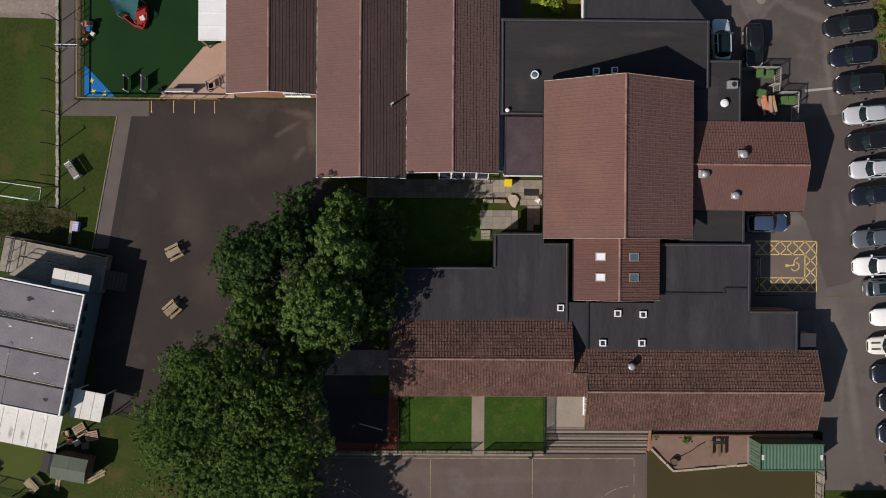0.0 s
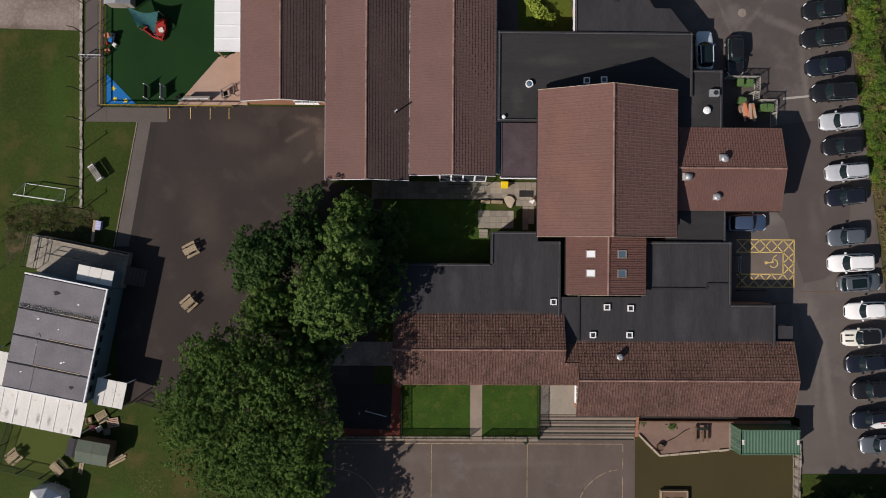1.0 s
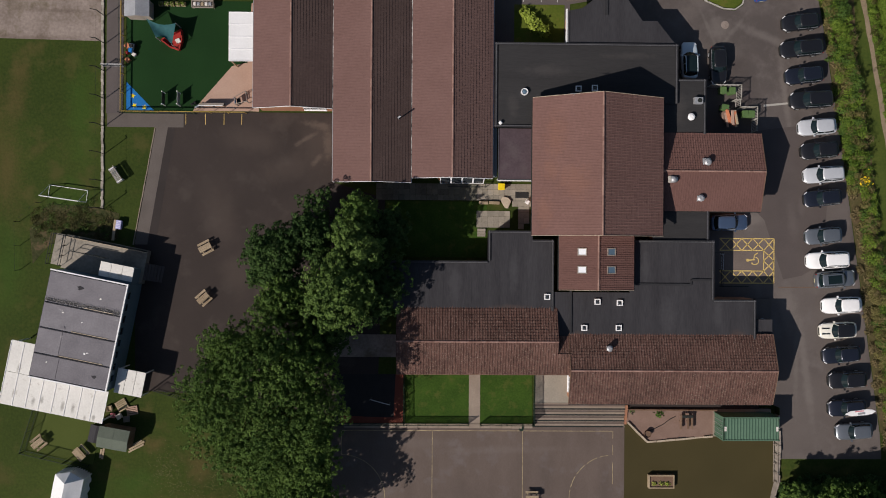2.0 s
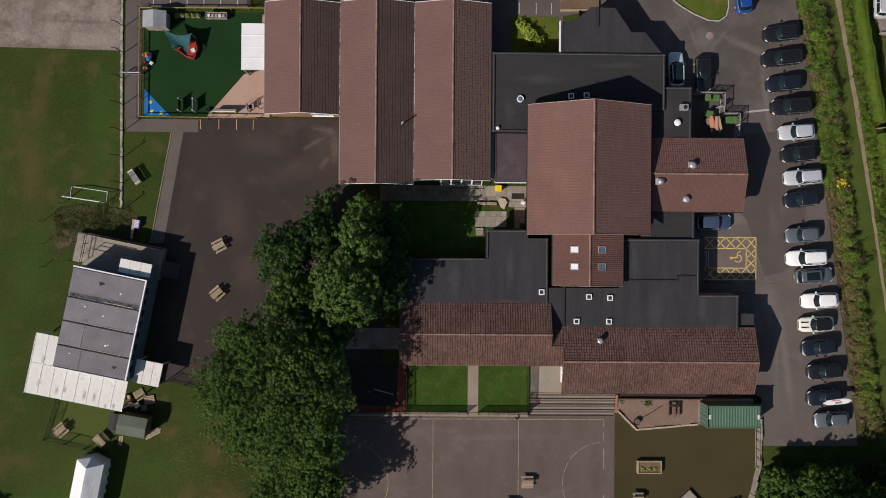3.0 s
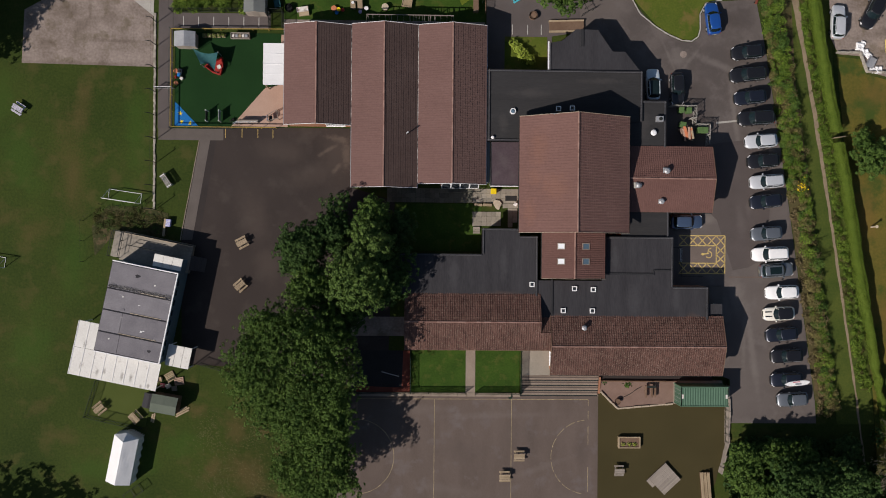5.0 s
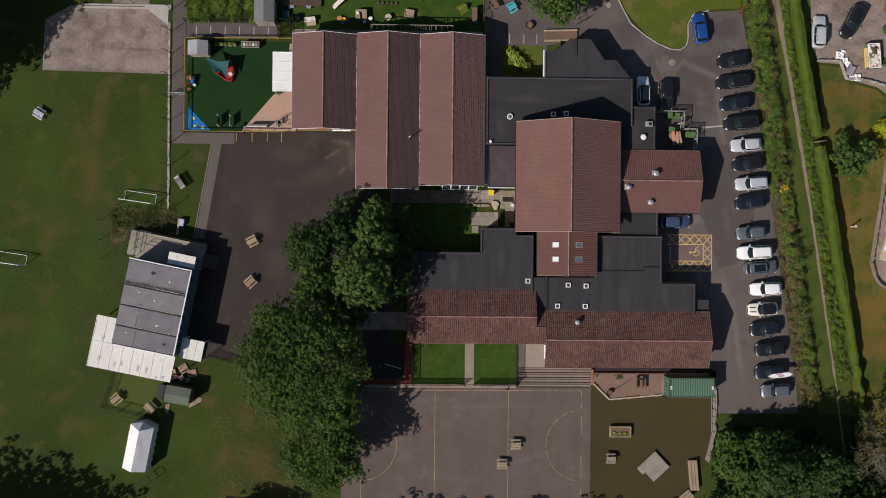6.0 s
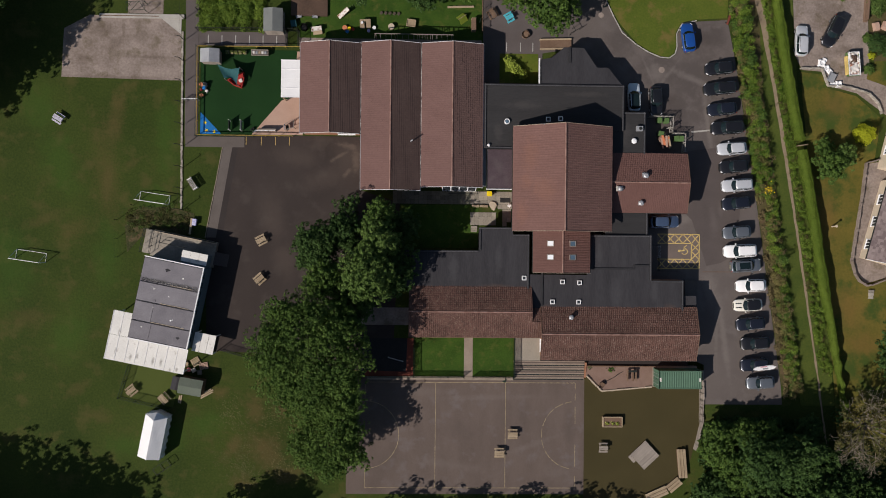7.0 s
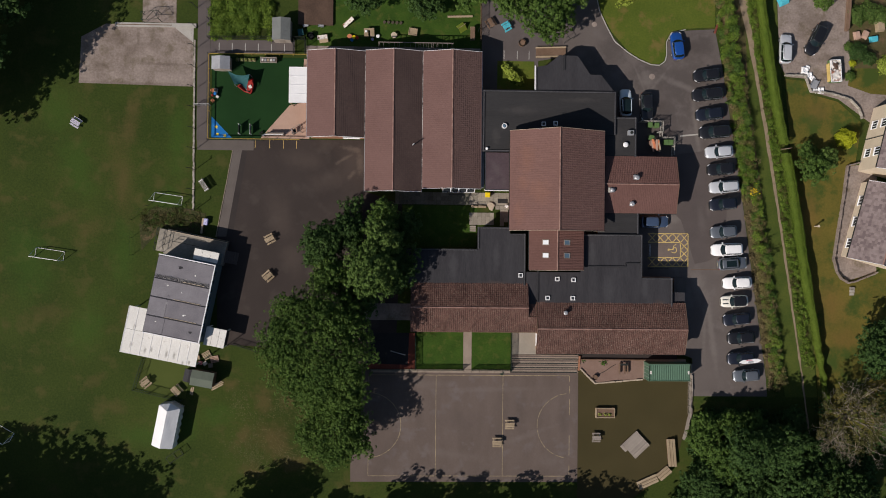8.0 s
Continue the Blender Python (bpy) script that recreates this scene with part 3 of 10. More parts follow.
# ---- roofs ----
def tile_field(start, along, up, gauge, wide, rng, lift=0.035, roll=0.04):
    """Lapped, rolled tiles on one slope, as loose quads: from the eaves' corner, along the eaves and up the slope."""
    A, U, V = (np.array(k, dtype=float) for k in (start, along, up))
    lu, lv = np.linalg.norm(U), np.linalg.norm(V)
    u, v = U / lu, V / lv
    n = np.cross(u, v)
    if n[2] < 0:
        n = -n
    nu, nv = max(1, round(lu / wide)), max(1, round(lv / gauge))
    loose = 1.0 if roll > 0.007 else 0.25
    du, dv = lu / nu, lv / nv
    i, j = (k.ravel() for k in np.meshgrid(np.arange(nu), np.arange(nv)))
    base = A + np.outer(i * du, u) + np.outer(j * dv, v) + np.outer(rng.normal(0, 0.004 * loose, len(i)), n)
    tip = rng.normal(0, 0.005 * loose, len(i))
    us, hs = (0.004, 0.2, 0.4, 0.996), (0.0, roll, 0.0, 0.0)
    low = [base + (us[k] * du) * u + np.outer(lift + hs[k] + tip, n) for k in range(4)]
    top = [base + (us[k] * du) * u + (dv * 1.02) * v + hs[k] * 0.8 * n for k in range(4)]
    foot = [base + (us[k] * du) * u + hs[k] * 0.3 * n for k in range(4)]
    verts = np.stack(low + top + foot, axis=1)  # tiles x 12 x 3
    pattern = [(0, 1, 5, 4), (1, 2, 6, 5), (2, 3, 7, 6), (8, 9, 1, 0), (9, 10, 2, 1), (10, 11, 3, 2)]
    return verts, pattern


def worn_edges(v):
    """Thin strips along the nose and the roll of each tile, painted lighter as if lit; v: the corners of the tiles."""
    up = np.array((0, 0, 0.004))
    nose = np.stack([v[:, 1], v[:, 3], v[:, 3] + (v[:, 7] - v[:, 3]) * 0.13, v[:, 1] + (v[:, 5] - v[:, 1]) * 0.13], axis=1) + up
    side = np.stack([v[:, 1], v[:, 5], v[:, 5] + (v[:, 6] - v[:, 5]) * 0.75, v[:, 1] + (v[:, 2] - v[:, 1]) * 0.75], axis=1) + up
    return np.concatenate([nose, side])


def tiled(name, fields, mat, parent, label):
    vs, fs, off = [], [], 0
    for verts, pattern in fields:
        k = len(verts)
        vs.append(verts.reshape(-1, 3))
        idx = np.array(pattern)[None, :, :] + (off + 12 * np.arange(k))[:, None, None]
        fs.append(idx.reshape(-1, 4))
        off += 12 * k
    vs, fs = np.concatenate(vs), np.concatenate(fs)
    me = bpy.data.meshes.new(name)
    me.vertices.add(len(vs))
    me.loops.add(fs.size)
    me.polygons.add(len(fs))
    me.vertices.foreach_set("co", vs.astype(np.float32).reshape(-1))
    me.loops.foreach_set("vertex_index", fs.astype(np.int32).reshape(-1))
    me.polygons.foreach_set("loop_start", np.arange(0, fs.size, 4, dtype=np.int32))
    me.update(calc_edges=True)
    me.shade_flat()
    return part(name, me, mat, parent, label, kind="stuff")


def gable(parent, axis, a0, a1, b0, b1, ze, zr, mats, gauge=0.30, wide=0.27, ridge_mat=None, seed=1, trim="stone", mid=None, labels=("", ""), roll=0.028, lift=0.02, gutter_mat=None, worn=(False, False)):
    """A pitched roof: deck, two tiled slopes, ridge tiles, fascias and verges. axis: 'x' or 'y', along which the ridge runs, from a0 to a1;
    the eaves lie at b0 and b1. mats: the tile of the b0 side and of the b1 side."""
    rng = np.random.default_rng(seed)
    mid = (b0 + b1) / 2 if mid is None else mid
    e0, e1 = ze if isinstance(ze, tuple) else (ze, ze)
    rolls = roll if isinstance(roll, tuple) else (roll, roll)
    lifts = lift if isinstance(lift, tuple) else (lift, lift)

    def w(a, b, z):
        return (a, b, z) if axis == "x" else (b, a, z)
    bm = bmesh.new()
    ends = []
    for a in (a0 + 0.02, a1 - 0.02):
        ends.append([bm.verts.new(w(a, b, z)) for b, z in ((b0, e0 - 0.14), (b0, e0), (mid, zr), (b1, e1), (b1, e1 - 0.14), (mid, zr - 0.16))])
    bm.faces.new(ends[0])
    bm.faces.new(ends[1][::-1])
    for k in range(6):
        bm.faces.new((ends[0][k], ends[0][(k + 1) % 6], ends[1][(k + 1) % 6], ends[1][k]))
    deck = part("roof", bm, mats[0], parent, "tiled pitched roof")
    for side, (b, m, e) in enumerate(((b0, mats[0], e0), (b1, mats[1], e1))):
        f = tile_field(w(a0, b, e + 0.01), np.subtract(w(a1, b, 0), w(a0, b, 0)), np.subtract(w(a0, mid, zr), w(a0, b, e)), gauge, wide, rng, lifts[side], rolls[side])
        tiled("roof_tiles", [f], m, deck, labels[side])
        # worn: on this side the tile edges are painted lighter, as sunlit lines.
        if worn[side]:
            part("worn_edges", quads("worn_edges", worn_edges(f[0])), M_TILE_EDGE_LIT, deck, "paler tile edges painted as sunlit", kind="stuff")
    bm = bmesh.new()
    n = max(2, round((a1 - a0) / 0.45))
    step = (a1 - a0) / n
    for k in range(n):
        p, q = w(a0 + k * step, mid, zr + 0.01 + 0.012 * rng.random()), w(a0 + (k + 1.03) * step, mid, zr + 0.01)
        tube(bm, p, q, 0.115, 0.10, 8)
    part("ridge_tiles", bm, ridge_mat or M_RIDGE, deck, kind="stuff")
    if trim:
        for b, e in ((b0, e0), (b1, e1)):
            sd = -1 if b < mid else 1
            c, d = w(a0, b, e - 0.2), w(a1, b + sd * 0.09, e - 0.06)
            bm = boxes((min(c[0], d[0]), max(c[0], d[0]), min(c[1], d[1]), max(c[1], d[1]), c[2], d[2]))
            part("gutter", bm, gutter_mat or M_DARKMETAL, parent, "eaves gutter")
        for a, sd in ((a0, -1), (a1, 1)):
            for b, e in ((b0, e0), (b1, e1)):
                bm = bmesh.new()
                bar(bm, w(a + sd * 0.02, b, e), w(a + sd * 0.02, mid, zr + 0.015), 0.04, 0.16)
                part("verge_board", bm, {"stone": M_STONE, "brown": M_WOOD_BROWN, "white": M_WHITE}[trim], parent)
    return deck


def wall_box(parent, x0, x1, y0, y1, z1, mat=None, z0=None, thick=0.3):
    """Four outer walls as a ring."""
    z0 = -0.9 if z0 is None else z0
    bm = boxes((x0, x1, y0, y0 + thick, z0, z1), (x0, x1, y1 - thick, y1, z0, z1), (x0, x0 + thick, y0 + thick, y1 - thick, z0, z1), (x1 - thick, x1, y0 + thick, y1 - thick, z0, z1))
    return part("wall", bm, mat or M_BRICK, parent)


def gable_wall(parent, axis, a, b0, b1, ze, zr, mat=None, thick=0.25, mid=None):
    """The triangle of wall under a gable."""
    mid = (b0 + b1) / 2 if mid is None else mid
    bm = bmesh.new()
    rings = []
    for s in (a, a + thick):
        rings.append([bm.verts.new((s, b, z) if axis == "x" else (b, s, z)) for b, z in ((b0, ze), (b1, ze), (mid, zr))])
    bm.faces.new(rings[0])
    bm.faces.new(rings[1][::-1])
    for k in range(3):
        bm.faces.new((rings[0][k], rings[0][(k + 1) % 3], rings[1][(k + 1) % 3], rings[1][k]))
    return part("gable_wall", bm, mat or M_BRICK, parent)


def flat_roof(parent, outline, z, mat=None, kerb=0.12, wide=0.28, edges=None):
    """A felted flat roof with a raised kerb along its edges."""
    bm = bmesh.new()
    prism(bm, outline, z - 0.3, z)
    bmesh.ops.triangulate(bm, faces=[f for f in bm.faces if len(f.verts) > 4])
    roof = part("flat_roof", bm, mat or M_FELT, parent, "dark felted flat roof")
    k = len(outline)
    bm = bmesh.new()
    for i in range(k):
        if edges is not None and i not in edges:
            continue
        a, b = Vector((*outline[i], 0)), Vector((*outline[(i + 1) % k], 0))
        d = (b - a).normalized()
        nrm = Vector((-d.y, d.x, 0))
        p = [a + d * 0.0, b - d * 0.0, b + nrm * wide, a + nrm * wide]
        lo = [bm.verts.new((q.x, q.y, z - 0.28)) for q in p]
        hi = [bm.verts.new((q.x, q.y, z + kerb + 0.003 * i)) for q in (p[0], p[1], p[2] - d * 0.02, p[3] + d * 0.02)]
        bm.faces.new(lo[::-1])
        bm.faces.new(hi)
        for j in range(4):
            bm.faces.new((lo[j], lo[(j + 1) % 4], hi[(j + 1) % 4], hi[j]))
    if bm.faces:
        part("roof_kerb", bm, M_FELT_EDGE, parent)
    else:
        bm.free()
    for i in range(k):
        if edges is None or i in edges:
            a, b = Vector((*outline[i], 0)), Vector((*outline[(i + 1) % k], 0))
            d = (b - a).normalized()
            nrm = Vector((-d.y, d.x, 0)) * wide * 0.62
            bm = bmesh.new()
            top = z + kerb + 0.003 * i + 0.006
            bar(bm, (a.x + nrm.x, a.y + nrm.y, top), (b.x + nrm.x, b.y + nrm.y, top), min(0.07, wide * 0.4), 0.02)
            part("kerb_trim", bm, M_FELT_TRIM, parent, "paler line along the roof kerb")
    return roof

# ---- ground ----
def make_ground():
    xs = [-700, -300, -150, -100] + list(np.arange(-80, 81, 2.0)) + [-12.001, -11.999, 11.04, 11.06, 38.599, 38.601] + [100, 150, 300, 700]
    ys = [-700, -300, -150, -100] + list(np.arange(-80, 81, 2.0)) + [-17.69, -17.75, -17.81, -20.1, -20.15, -20.2, -20.25] + [100, 150, 300, 700]
    xs, ys = sorted(xs), sorted(ys)
    verts = [(x, y, ground_z(x, y) + (0.05 * noise.noise((x * 0.08, y * 0.08, 0)) if x < -37 else 0.0) - 0.02) for y in ys for x in xs]
    k = len(xs)
    faces = [(j * k + i, j * k + i + 1, (j + 1) * k + i + 1, (j + 1) * k + i) for j in range(len(ys) - 1) for i in range(k - 1)]
    ob = part("ground", mesh_of("ground", verts, faces), M_GRASS, None)
    return tagged(ob, "mown grass playing field with dry worn patches", "ground", kind="structure")


make_ground()
slab("playground", [(-30.9, 14.3), (-30.9, 12.6), (-33.2, -0.4), (-33.0, -16.5), (-27.0, -16.8), (-16.0, -18.5), (-6.4, -20.05), (-6.0, -7.0), (-5.6, 4.9), (-11.2, 6.6), (-11.0, 14.3)],
     0.012, M_ASPHALT, "dark worn asphalt playground", "playground")
slab("path", [(-30.9, 12.6), (-33.2, -0.4), (-31.8, -0.4), (-29.6, 12.6)], 0.02, M_PATH, "pale worn asphalt path beside the grass", "path")
slab("path", rect(-36.3, -27.9, 12.55, 14.05), 0.024, M_PATH, "pale worn asphalt path along the play yard fence", "path")
slab("path", rect(-36.4, -34.55, 14.05, 60.0), 0.022, M_YARD, "grey asphalt footpath beside a stone edging", "path")
slab("path", rect(-34.5, -21.9, 27.1, 29.1), 0.026, M_YARD, "grey asphalt footpath with white bay marks", "path")
slab("concrete_pad", [(-53.9, 22.3), (-36.95, 22.0), (-37.1, 29.0), (-40.2, 31.0), (-50.0, 31.2), (-53.6, 29.2)], 0.02, M_CONCRETE, "stained old concrete hardstanding on the field", "hardstanding")
slab("concrete_apron", [(-37.05, 28.6), (-37.0, 31.2), (-40.6, 31.4)], 0.03, M_KERB, "pale concrete corner apron", "apron")
slab("rough_ground", [(-44.3, -2.6), (-44.7, 1.2), (-42.8, 3.9), (-38.0, 3.8), (-34.9, 3.0), (-35.0, 0.2), (-38.0, 0.0), (-42.4, -0.4)], 0.018, M_ROUGH, "rough brown ground beside the pavilion landing", "ground")
slab("play_turf", rect(-34.25, -20.0, 14.35, 26.55), 0.02, M_TURF, "dark green artificial turf play yard", "turf")
slab("blue_turf_corner", [(-34.2, 14.4), (-31.15, 14.4), (-34.2, 17.55)], 0.032, M_BLUE, "bright blue triangle of artificial turf", "turf")
slab("pink_paving", [(-26.9, 14.4), (-19.6, 14.4), (-19.6, 26.4), (-20.5, 26.4), (-20.9, 19.8), (-22.6, 19.4)], 0.034, M_PEACH, "pale pink paving beside the classroom", "paving")
slab("car_park", [(22.0, -10.0), (22.0, 22.0), (20.0, 27.0), (18.6, 27.6), (18.4, 31.0), (19.6, 42.0), (22.4, 42.0), (24.0, 34.6), (25.6, 31.2), (28.4, 28.1), (30.3, 27.0), (32.0, 26.3), (33.3, 26.2), (34.2, 26.8), (34.55, 28.0), (34.5, 29.8), (35.2, 31.2), (37.3, 31.7),
                  (41.8, 32.0), (43.2, 25.0), (45.6, 10.0), (47.6, -4.0), (50.0, -21.0), (50.2, -23.9), (38.7, -23.9), (38.7, -18.2), (36.0, -17.0), (36.0, -10.0)],
     0.014, M_ASPHALT_OLD, "worn grey asphalt car park and drive", "car park")
slab("asphalt_patch", [(35.3, 4.3), (36.8, 2.8), (38.5, -2.4), (38.95, -3.8), (41.0, -3.4), (42.2, -2.7), (43.6, 1.0), (44.2, 9.0), (43.6, 12.2), (40.6, 13.4), (37.2, 13.0), (35.2, 12.6)], 0.019, M_ASPHALT_PATCH, "darker relaid asphalt patch", "asphalt patch")
slab("bay_surface", rect(31.7, 38.0, -4.34, 0.84), 0.0185, M_BAY, "warm worn asphalt of the disabled parking bay", "asphalt patch")
slab("court", rect(-11.5, 21.45, -37.2, -20.25), -0.786, M_COURT, "worn pinkish asphalt netball court", "sports court")
slab("court_margin", rect(-13.0, -11.5, -37.2, -31.0), -0.79, M_COURT, "worn asphalt court margin", "sports court")
slab("olive_turf", [(21.45, -40.0), (30.0, -39.6), (34.8, -36.2), (37.2, -32.0), (38.45, -26.8), (38.45, -20.25), (21.45, -20.25)], -0.784, M_OLIVE, "olive worn artificial turf play area", "turf")
slab("north_yard", [(6.2, 21.7), (14.8, 21.7), (14.8, 26.7), (19.4, 27.5), (19.4, 40.0), (6.2, 40.0)], 0.01, M_YARD, "dark grey asphalt yard", "yard")
slab("north_lawn", rect(8.6, 14.2, 22.3, 26.6), 0.03, M_LAWN_DRY, "small green lawn beside a flat roofed block", "lawn")
slab("drive_lawn", [(24.2, 34.6), (25.9, 31.4), (28.6, 28.4), (30.4, 27.3), (32.0, 26.6), (33.2, 26.5), (34.0, 27.1), (34.25, 28.0), (34.2, 30.0), (35.0, 31.5), (37.3, 32.0), (41.8, 32.3), (42.2, 60.0), (22.7, 60.0), (22.7, 42.0)], 0.05, M_LAWN_DRY, "summer lawn with dry patches beside the drive", "lawn")
slab("courtyard_lawn", rect(-5.5, 5.7, -1.6, 4.6), 0.015, M_LAWN, "shaded courtyard lawn", "lawn")
slab("garden_drive", [(50.5, 60.0), (51.8, 27.0), (52.9, 24.9), (56.0, 24.7), (57.0, 22.6), (61.0, 21.6), (66.0, 18.0), (74.0, 18.0), (74.0, 23.5), (66.0, 24.0), (62.8, 26.0), (61.6, 60.0)], 0.012, M_CONCRETE, "worn concrete drive of a garden", "drive")
slab("garden_lawn", [(52.6, 24.6), (55.8, 24.3), (56.6, 22.3), (60.9, 21.2), (64.6, 18.0), (63.4, 10.0), (60.6, -2.0), (61.6, -6.0), (68.0, -4.0), (80.0, -4.0), (80.0, -30.0), (58.6, -30.0), (57.6, -18.0), (56.0, -6.0), (54.2, 8.0)], 0.014, M_DRY, "dry brownish garden lawn", "lawn")
slab("garden_lawn", [(62.4, 23.7), (66.0, 22.5), (72.0, 22.2), (72.0, 26.4), (63.8, 26.4), (62.7, 25.3)], 0.024, M_DRY, "small dry lawn beside the garden drive", "lawn")
slab("garden_bed", [(62.8, 27.0), (66.0, 24.2), (74.0, 23.6), (74.0, 60.0), (61.8, 60.0)], 0.016, M_BANK, "planted garden bed with bare soil", "garden bed")
slab("east_bank", [(41.9, 60.0), (43.3, 25.0), (45.7, 10.0), (47.7, -4.0), (50.1, -21.0), (52.6, -21.0), (51.0, -8.0), (49.4, 6.0), (47.0, 22.0), (45.2, 60.0)], 0.02, M_BANK, "rough bank of earth and weeds", "bank")
slab("grass_track", [(45.2, 60.0), (47.0, 22.0), (49.4, 6.0), (51.0, -8.0), (53.0, -24.0), (58.0, -24.0), (56.2, -8.0), (54.4, 4.0), (52.4, 20.0), (49.6, 60.0)], 0.022, M_TRACK_GRASS, "mown grass beside a footpath", "verge")


def trail():
    """The trodden footpath, a strip that wanders a little."""
    rng = np.random.default_rng(5)
    bm = bmesh.new()
    last = None
    for k in range(61):
        y = 60.0 - k * 1.5
        x = 52.45 - 0.1575 * y - 0.0004 * y * y + rng.normal(0, 0.04)
        w = max(0.13, 0.13 + 0.004 * (y + 18.0)) + 0.045 * max(0.0, y - 28.0) + rng.normal(0, 0.03)
        pair = [bm.verts.new((x - w, y, 0.032)), bm.verts.new((x + w, y, 0.032))]
        if last:
            bm.faces.new((last[0], last[1], pair[1], pair[0]))
        last = pair
    ob = part("footpath", bm, M_DIRT, None)
    tagged(ob, "bare trodden earth footpath through grass", "footpath", kind="structure")


trail()


# steps down to the court, lawns and terraces before the south block
def steps():
    ob = thing("steps", "broad concrete steps down to the court", "steps", 16.2, -19.0, -0.8, kind="structure", built_in_place=True)
    for k in range(4):
        y = -17.75 - 0.7 * k
        z = 0.03 - 0.2 * k
        part("tread", boxes((11.05, 21.3, y - 0.7, y, -0.9, z)), M_PATH_PALE, ob)
        part("grip_strip", boxes((11.05, 21.3, y - 0.715, y - 0.55, z - 0.08, z + 0.008)), M_DARKMETAL, ob, "black non-slip step edge")
        part("worn_strip", boxes((11.05, 21.3, y - 0.34, y - 0.13, z - 0.02, z + 0.006)), M_COURT, ob, "greyer worn middle of the step")


steps()
slab("lawn_square", rect(-3.2, 3.85, -20.0, -14.2), 0.02, M_LAWN, "square green lawn before the south block", "lawn")
slab("lawn_square", rect(5.1, 10.9, -20.0, -14.2), 0.02, M_LAWN, "square green lawn beside the steps", "lawn")
slab("garden_path", rect(3.85, 5.1, -20.1, -14.2), 0.03, M_PATH_PALE, "pale path between two lawns", "path")
slab("patio", rect(11.2, 15.0, -17.7, -14.0), 0.03, M_SLAB, "pale paved patio", "patio")
slab("rubber_floor", rect(-11.0, -4.2, -20.05, -14.6), 0.016, M_BLACK_RUBBER, "dark rubber play surface", "play surface")
slab("rubber_edge", [(-4.3, -14.6), (-3.45, -14.6), (-3.45, -20.05), (-10.4, -20.05), (-10.4, -19.2), (-7.0, -19.35), (-4.5, -19.4)], 0.022, M_RED_RUBBER, "red rubber play surface edge", "play surface")
slab("container_base", rect(31.2, 37.7, -21.4, -18.36), 0.0, M_PATH_PALE, "concrete base under the container", "base", thick=0.9)
# This path's dark asphalt takes in the shadow of the terrace fence.
slab("area_path", rect(21.5, 36.4, -18.36, -17.0), -0.1, M_ASPHALT_DARK, "sunken path behind the terrace fence, coloured dark for its shade", "path")
slab("terrace", [(21.5, -18.36), (31.2, -18.36), (31.2, -21.36), (23.8, -22.0), (21.5, -19.8)], -0.12, M_MULCH, "raised terrace of bark and sand", "terrace", thick=0.8)
slab("court_landing", rect(11.05, 21.45, -20.6, -20.24), -0.782, M_PATH_PALE, "pale paving at the foot of the steps", "sports court")


def litter():
    """Fallen leaves and bare specks on the grass west of the court."""
    rng = np.random.default_rng(88)
    heaps = np.stack([rng.normal(-25.5, 3.6, 26), rng.normal(-31.0, 3.6, 26)], axis=1)
    n = 2600
    pick = heaps[rng.integers(0, 26, n)]
    p = np.stack([pick[:, 0] + rng.normal(0, 0.95, n), pick[:, 1] + rng.normal(0, 1.1, n), np.full(n, 0.03)], axis=1)
    p = p[(p[:, 0] < -15.5) & (p[:, 0] > -37.5) & (p[:, 1] < -18.5)]
    p[:, 2] = [ground_z(x, y) + 0.002 for x, y, _ in p]
    q = leaf_cards(p, np.tile((0, 0, 1.0), (len(p), 1)), 0.055, rng, 0.06)
    tagged(part("fallen_leaves", quads("fallen_leaves", q), M_LITTER, None), "scattered dry fallen leaves on the grass", "leaf litter", kind="stuff")


litter()
slab("asphalt_strip", [(-29.6, 12.5), (-31.8, -0.4), (-30.9, -0.4), (-28.8, 12.5)], 0.017, M_ASPHALT_DARK, "dark relaid strip of playground asphalt", "asphalt patch")

# ---- school buildings ----
def window(parent, x0, x1, z0, z1, at, facing, bars=1):
    """A framed window in a wall that faces 's' or 'w' or 'e'; x0..x1 along the wall."""
    s = {"s": -1, "w": -1, "e": 1, "n": 1}[facing]
    flat = facing in "we"

    def b(bm, u0, u1, d0, d1, za, zb):
        d0, d1 = sorted((at + s * d0, at + s * d1))
        box(bm, *((d0, d1, u0, u1) if flat else (u0, u1, d0, d1)), za, zb)
    bm = bmesh.new()
    t = 0.07
    for u0, u1, za, zb in ((x0, x1, z0, z0 + t), (x0, x1, z1 - t, z1), (x0, x0 + t, z0 + t, z1 - t), (x1 - t, x1, z0 + t, z1 - t)):
        b(bm, u0, u1, 0.0, 0.07, za, zb)
    for k in range(bars):
        u = x0 + (x1 - x0) * (k + 1) / (bars + 1)
        b(bm, u - 0.03, u + 0.03, 0.0, 0.065, z0 + t, z1 - t)
    frame_ob = part("window", bm, M_UPVC, parent, "white framed window")
    for k in range(bars + 1):
        bm = bmesh.new()
        w = (x1 - x0) / (bars + 1)
        b(bm, x0 + w * k + 0.03, x0 + w * (k + 1) - 0.03, 0.01, 0.03, z0 + t, z1 - t)
        part("pane", bm, M_WINDOW, frame_ob)
    bm = bmesh.new()
    b(bm, x0 - 0.05, x1 + 0.05, 0.0, 0.16, z0 - 0.06, z0)
    part("window_sill", bm, M_UPVC, frame_ob)


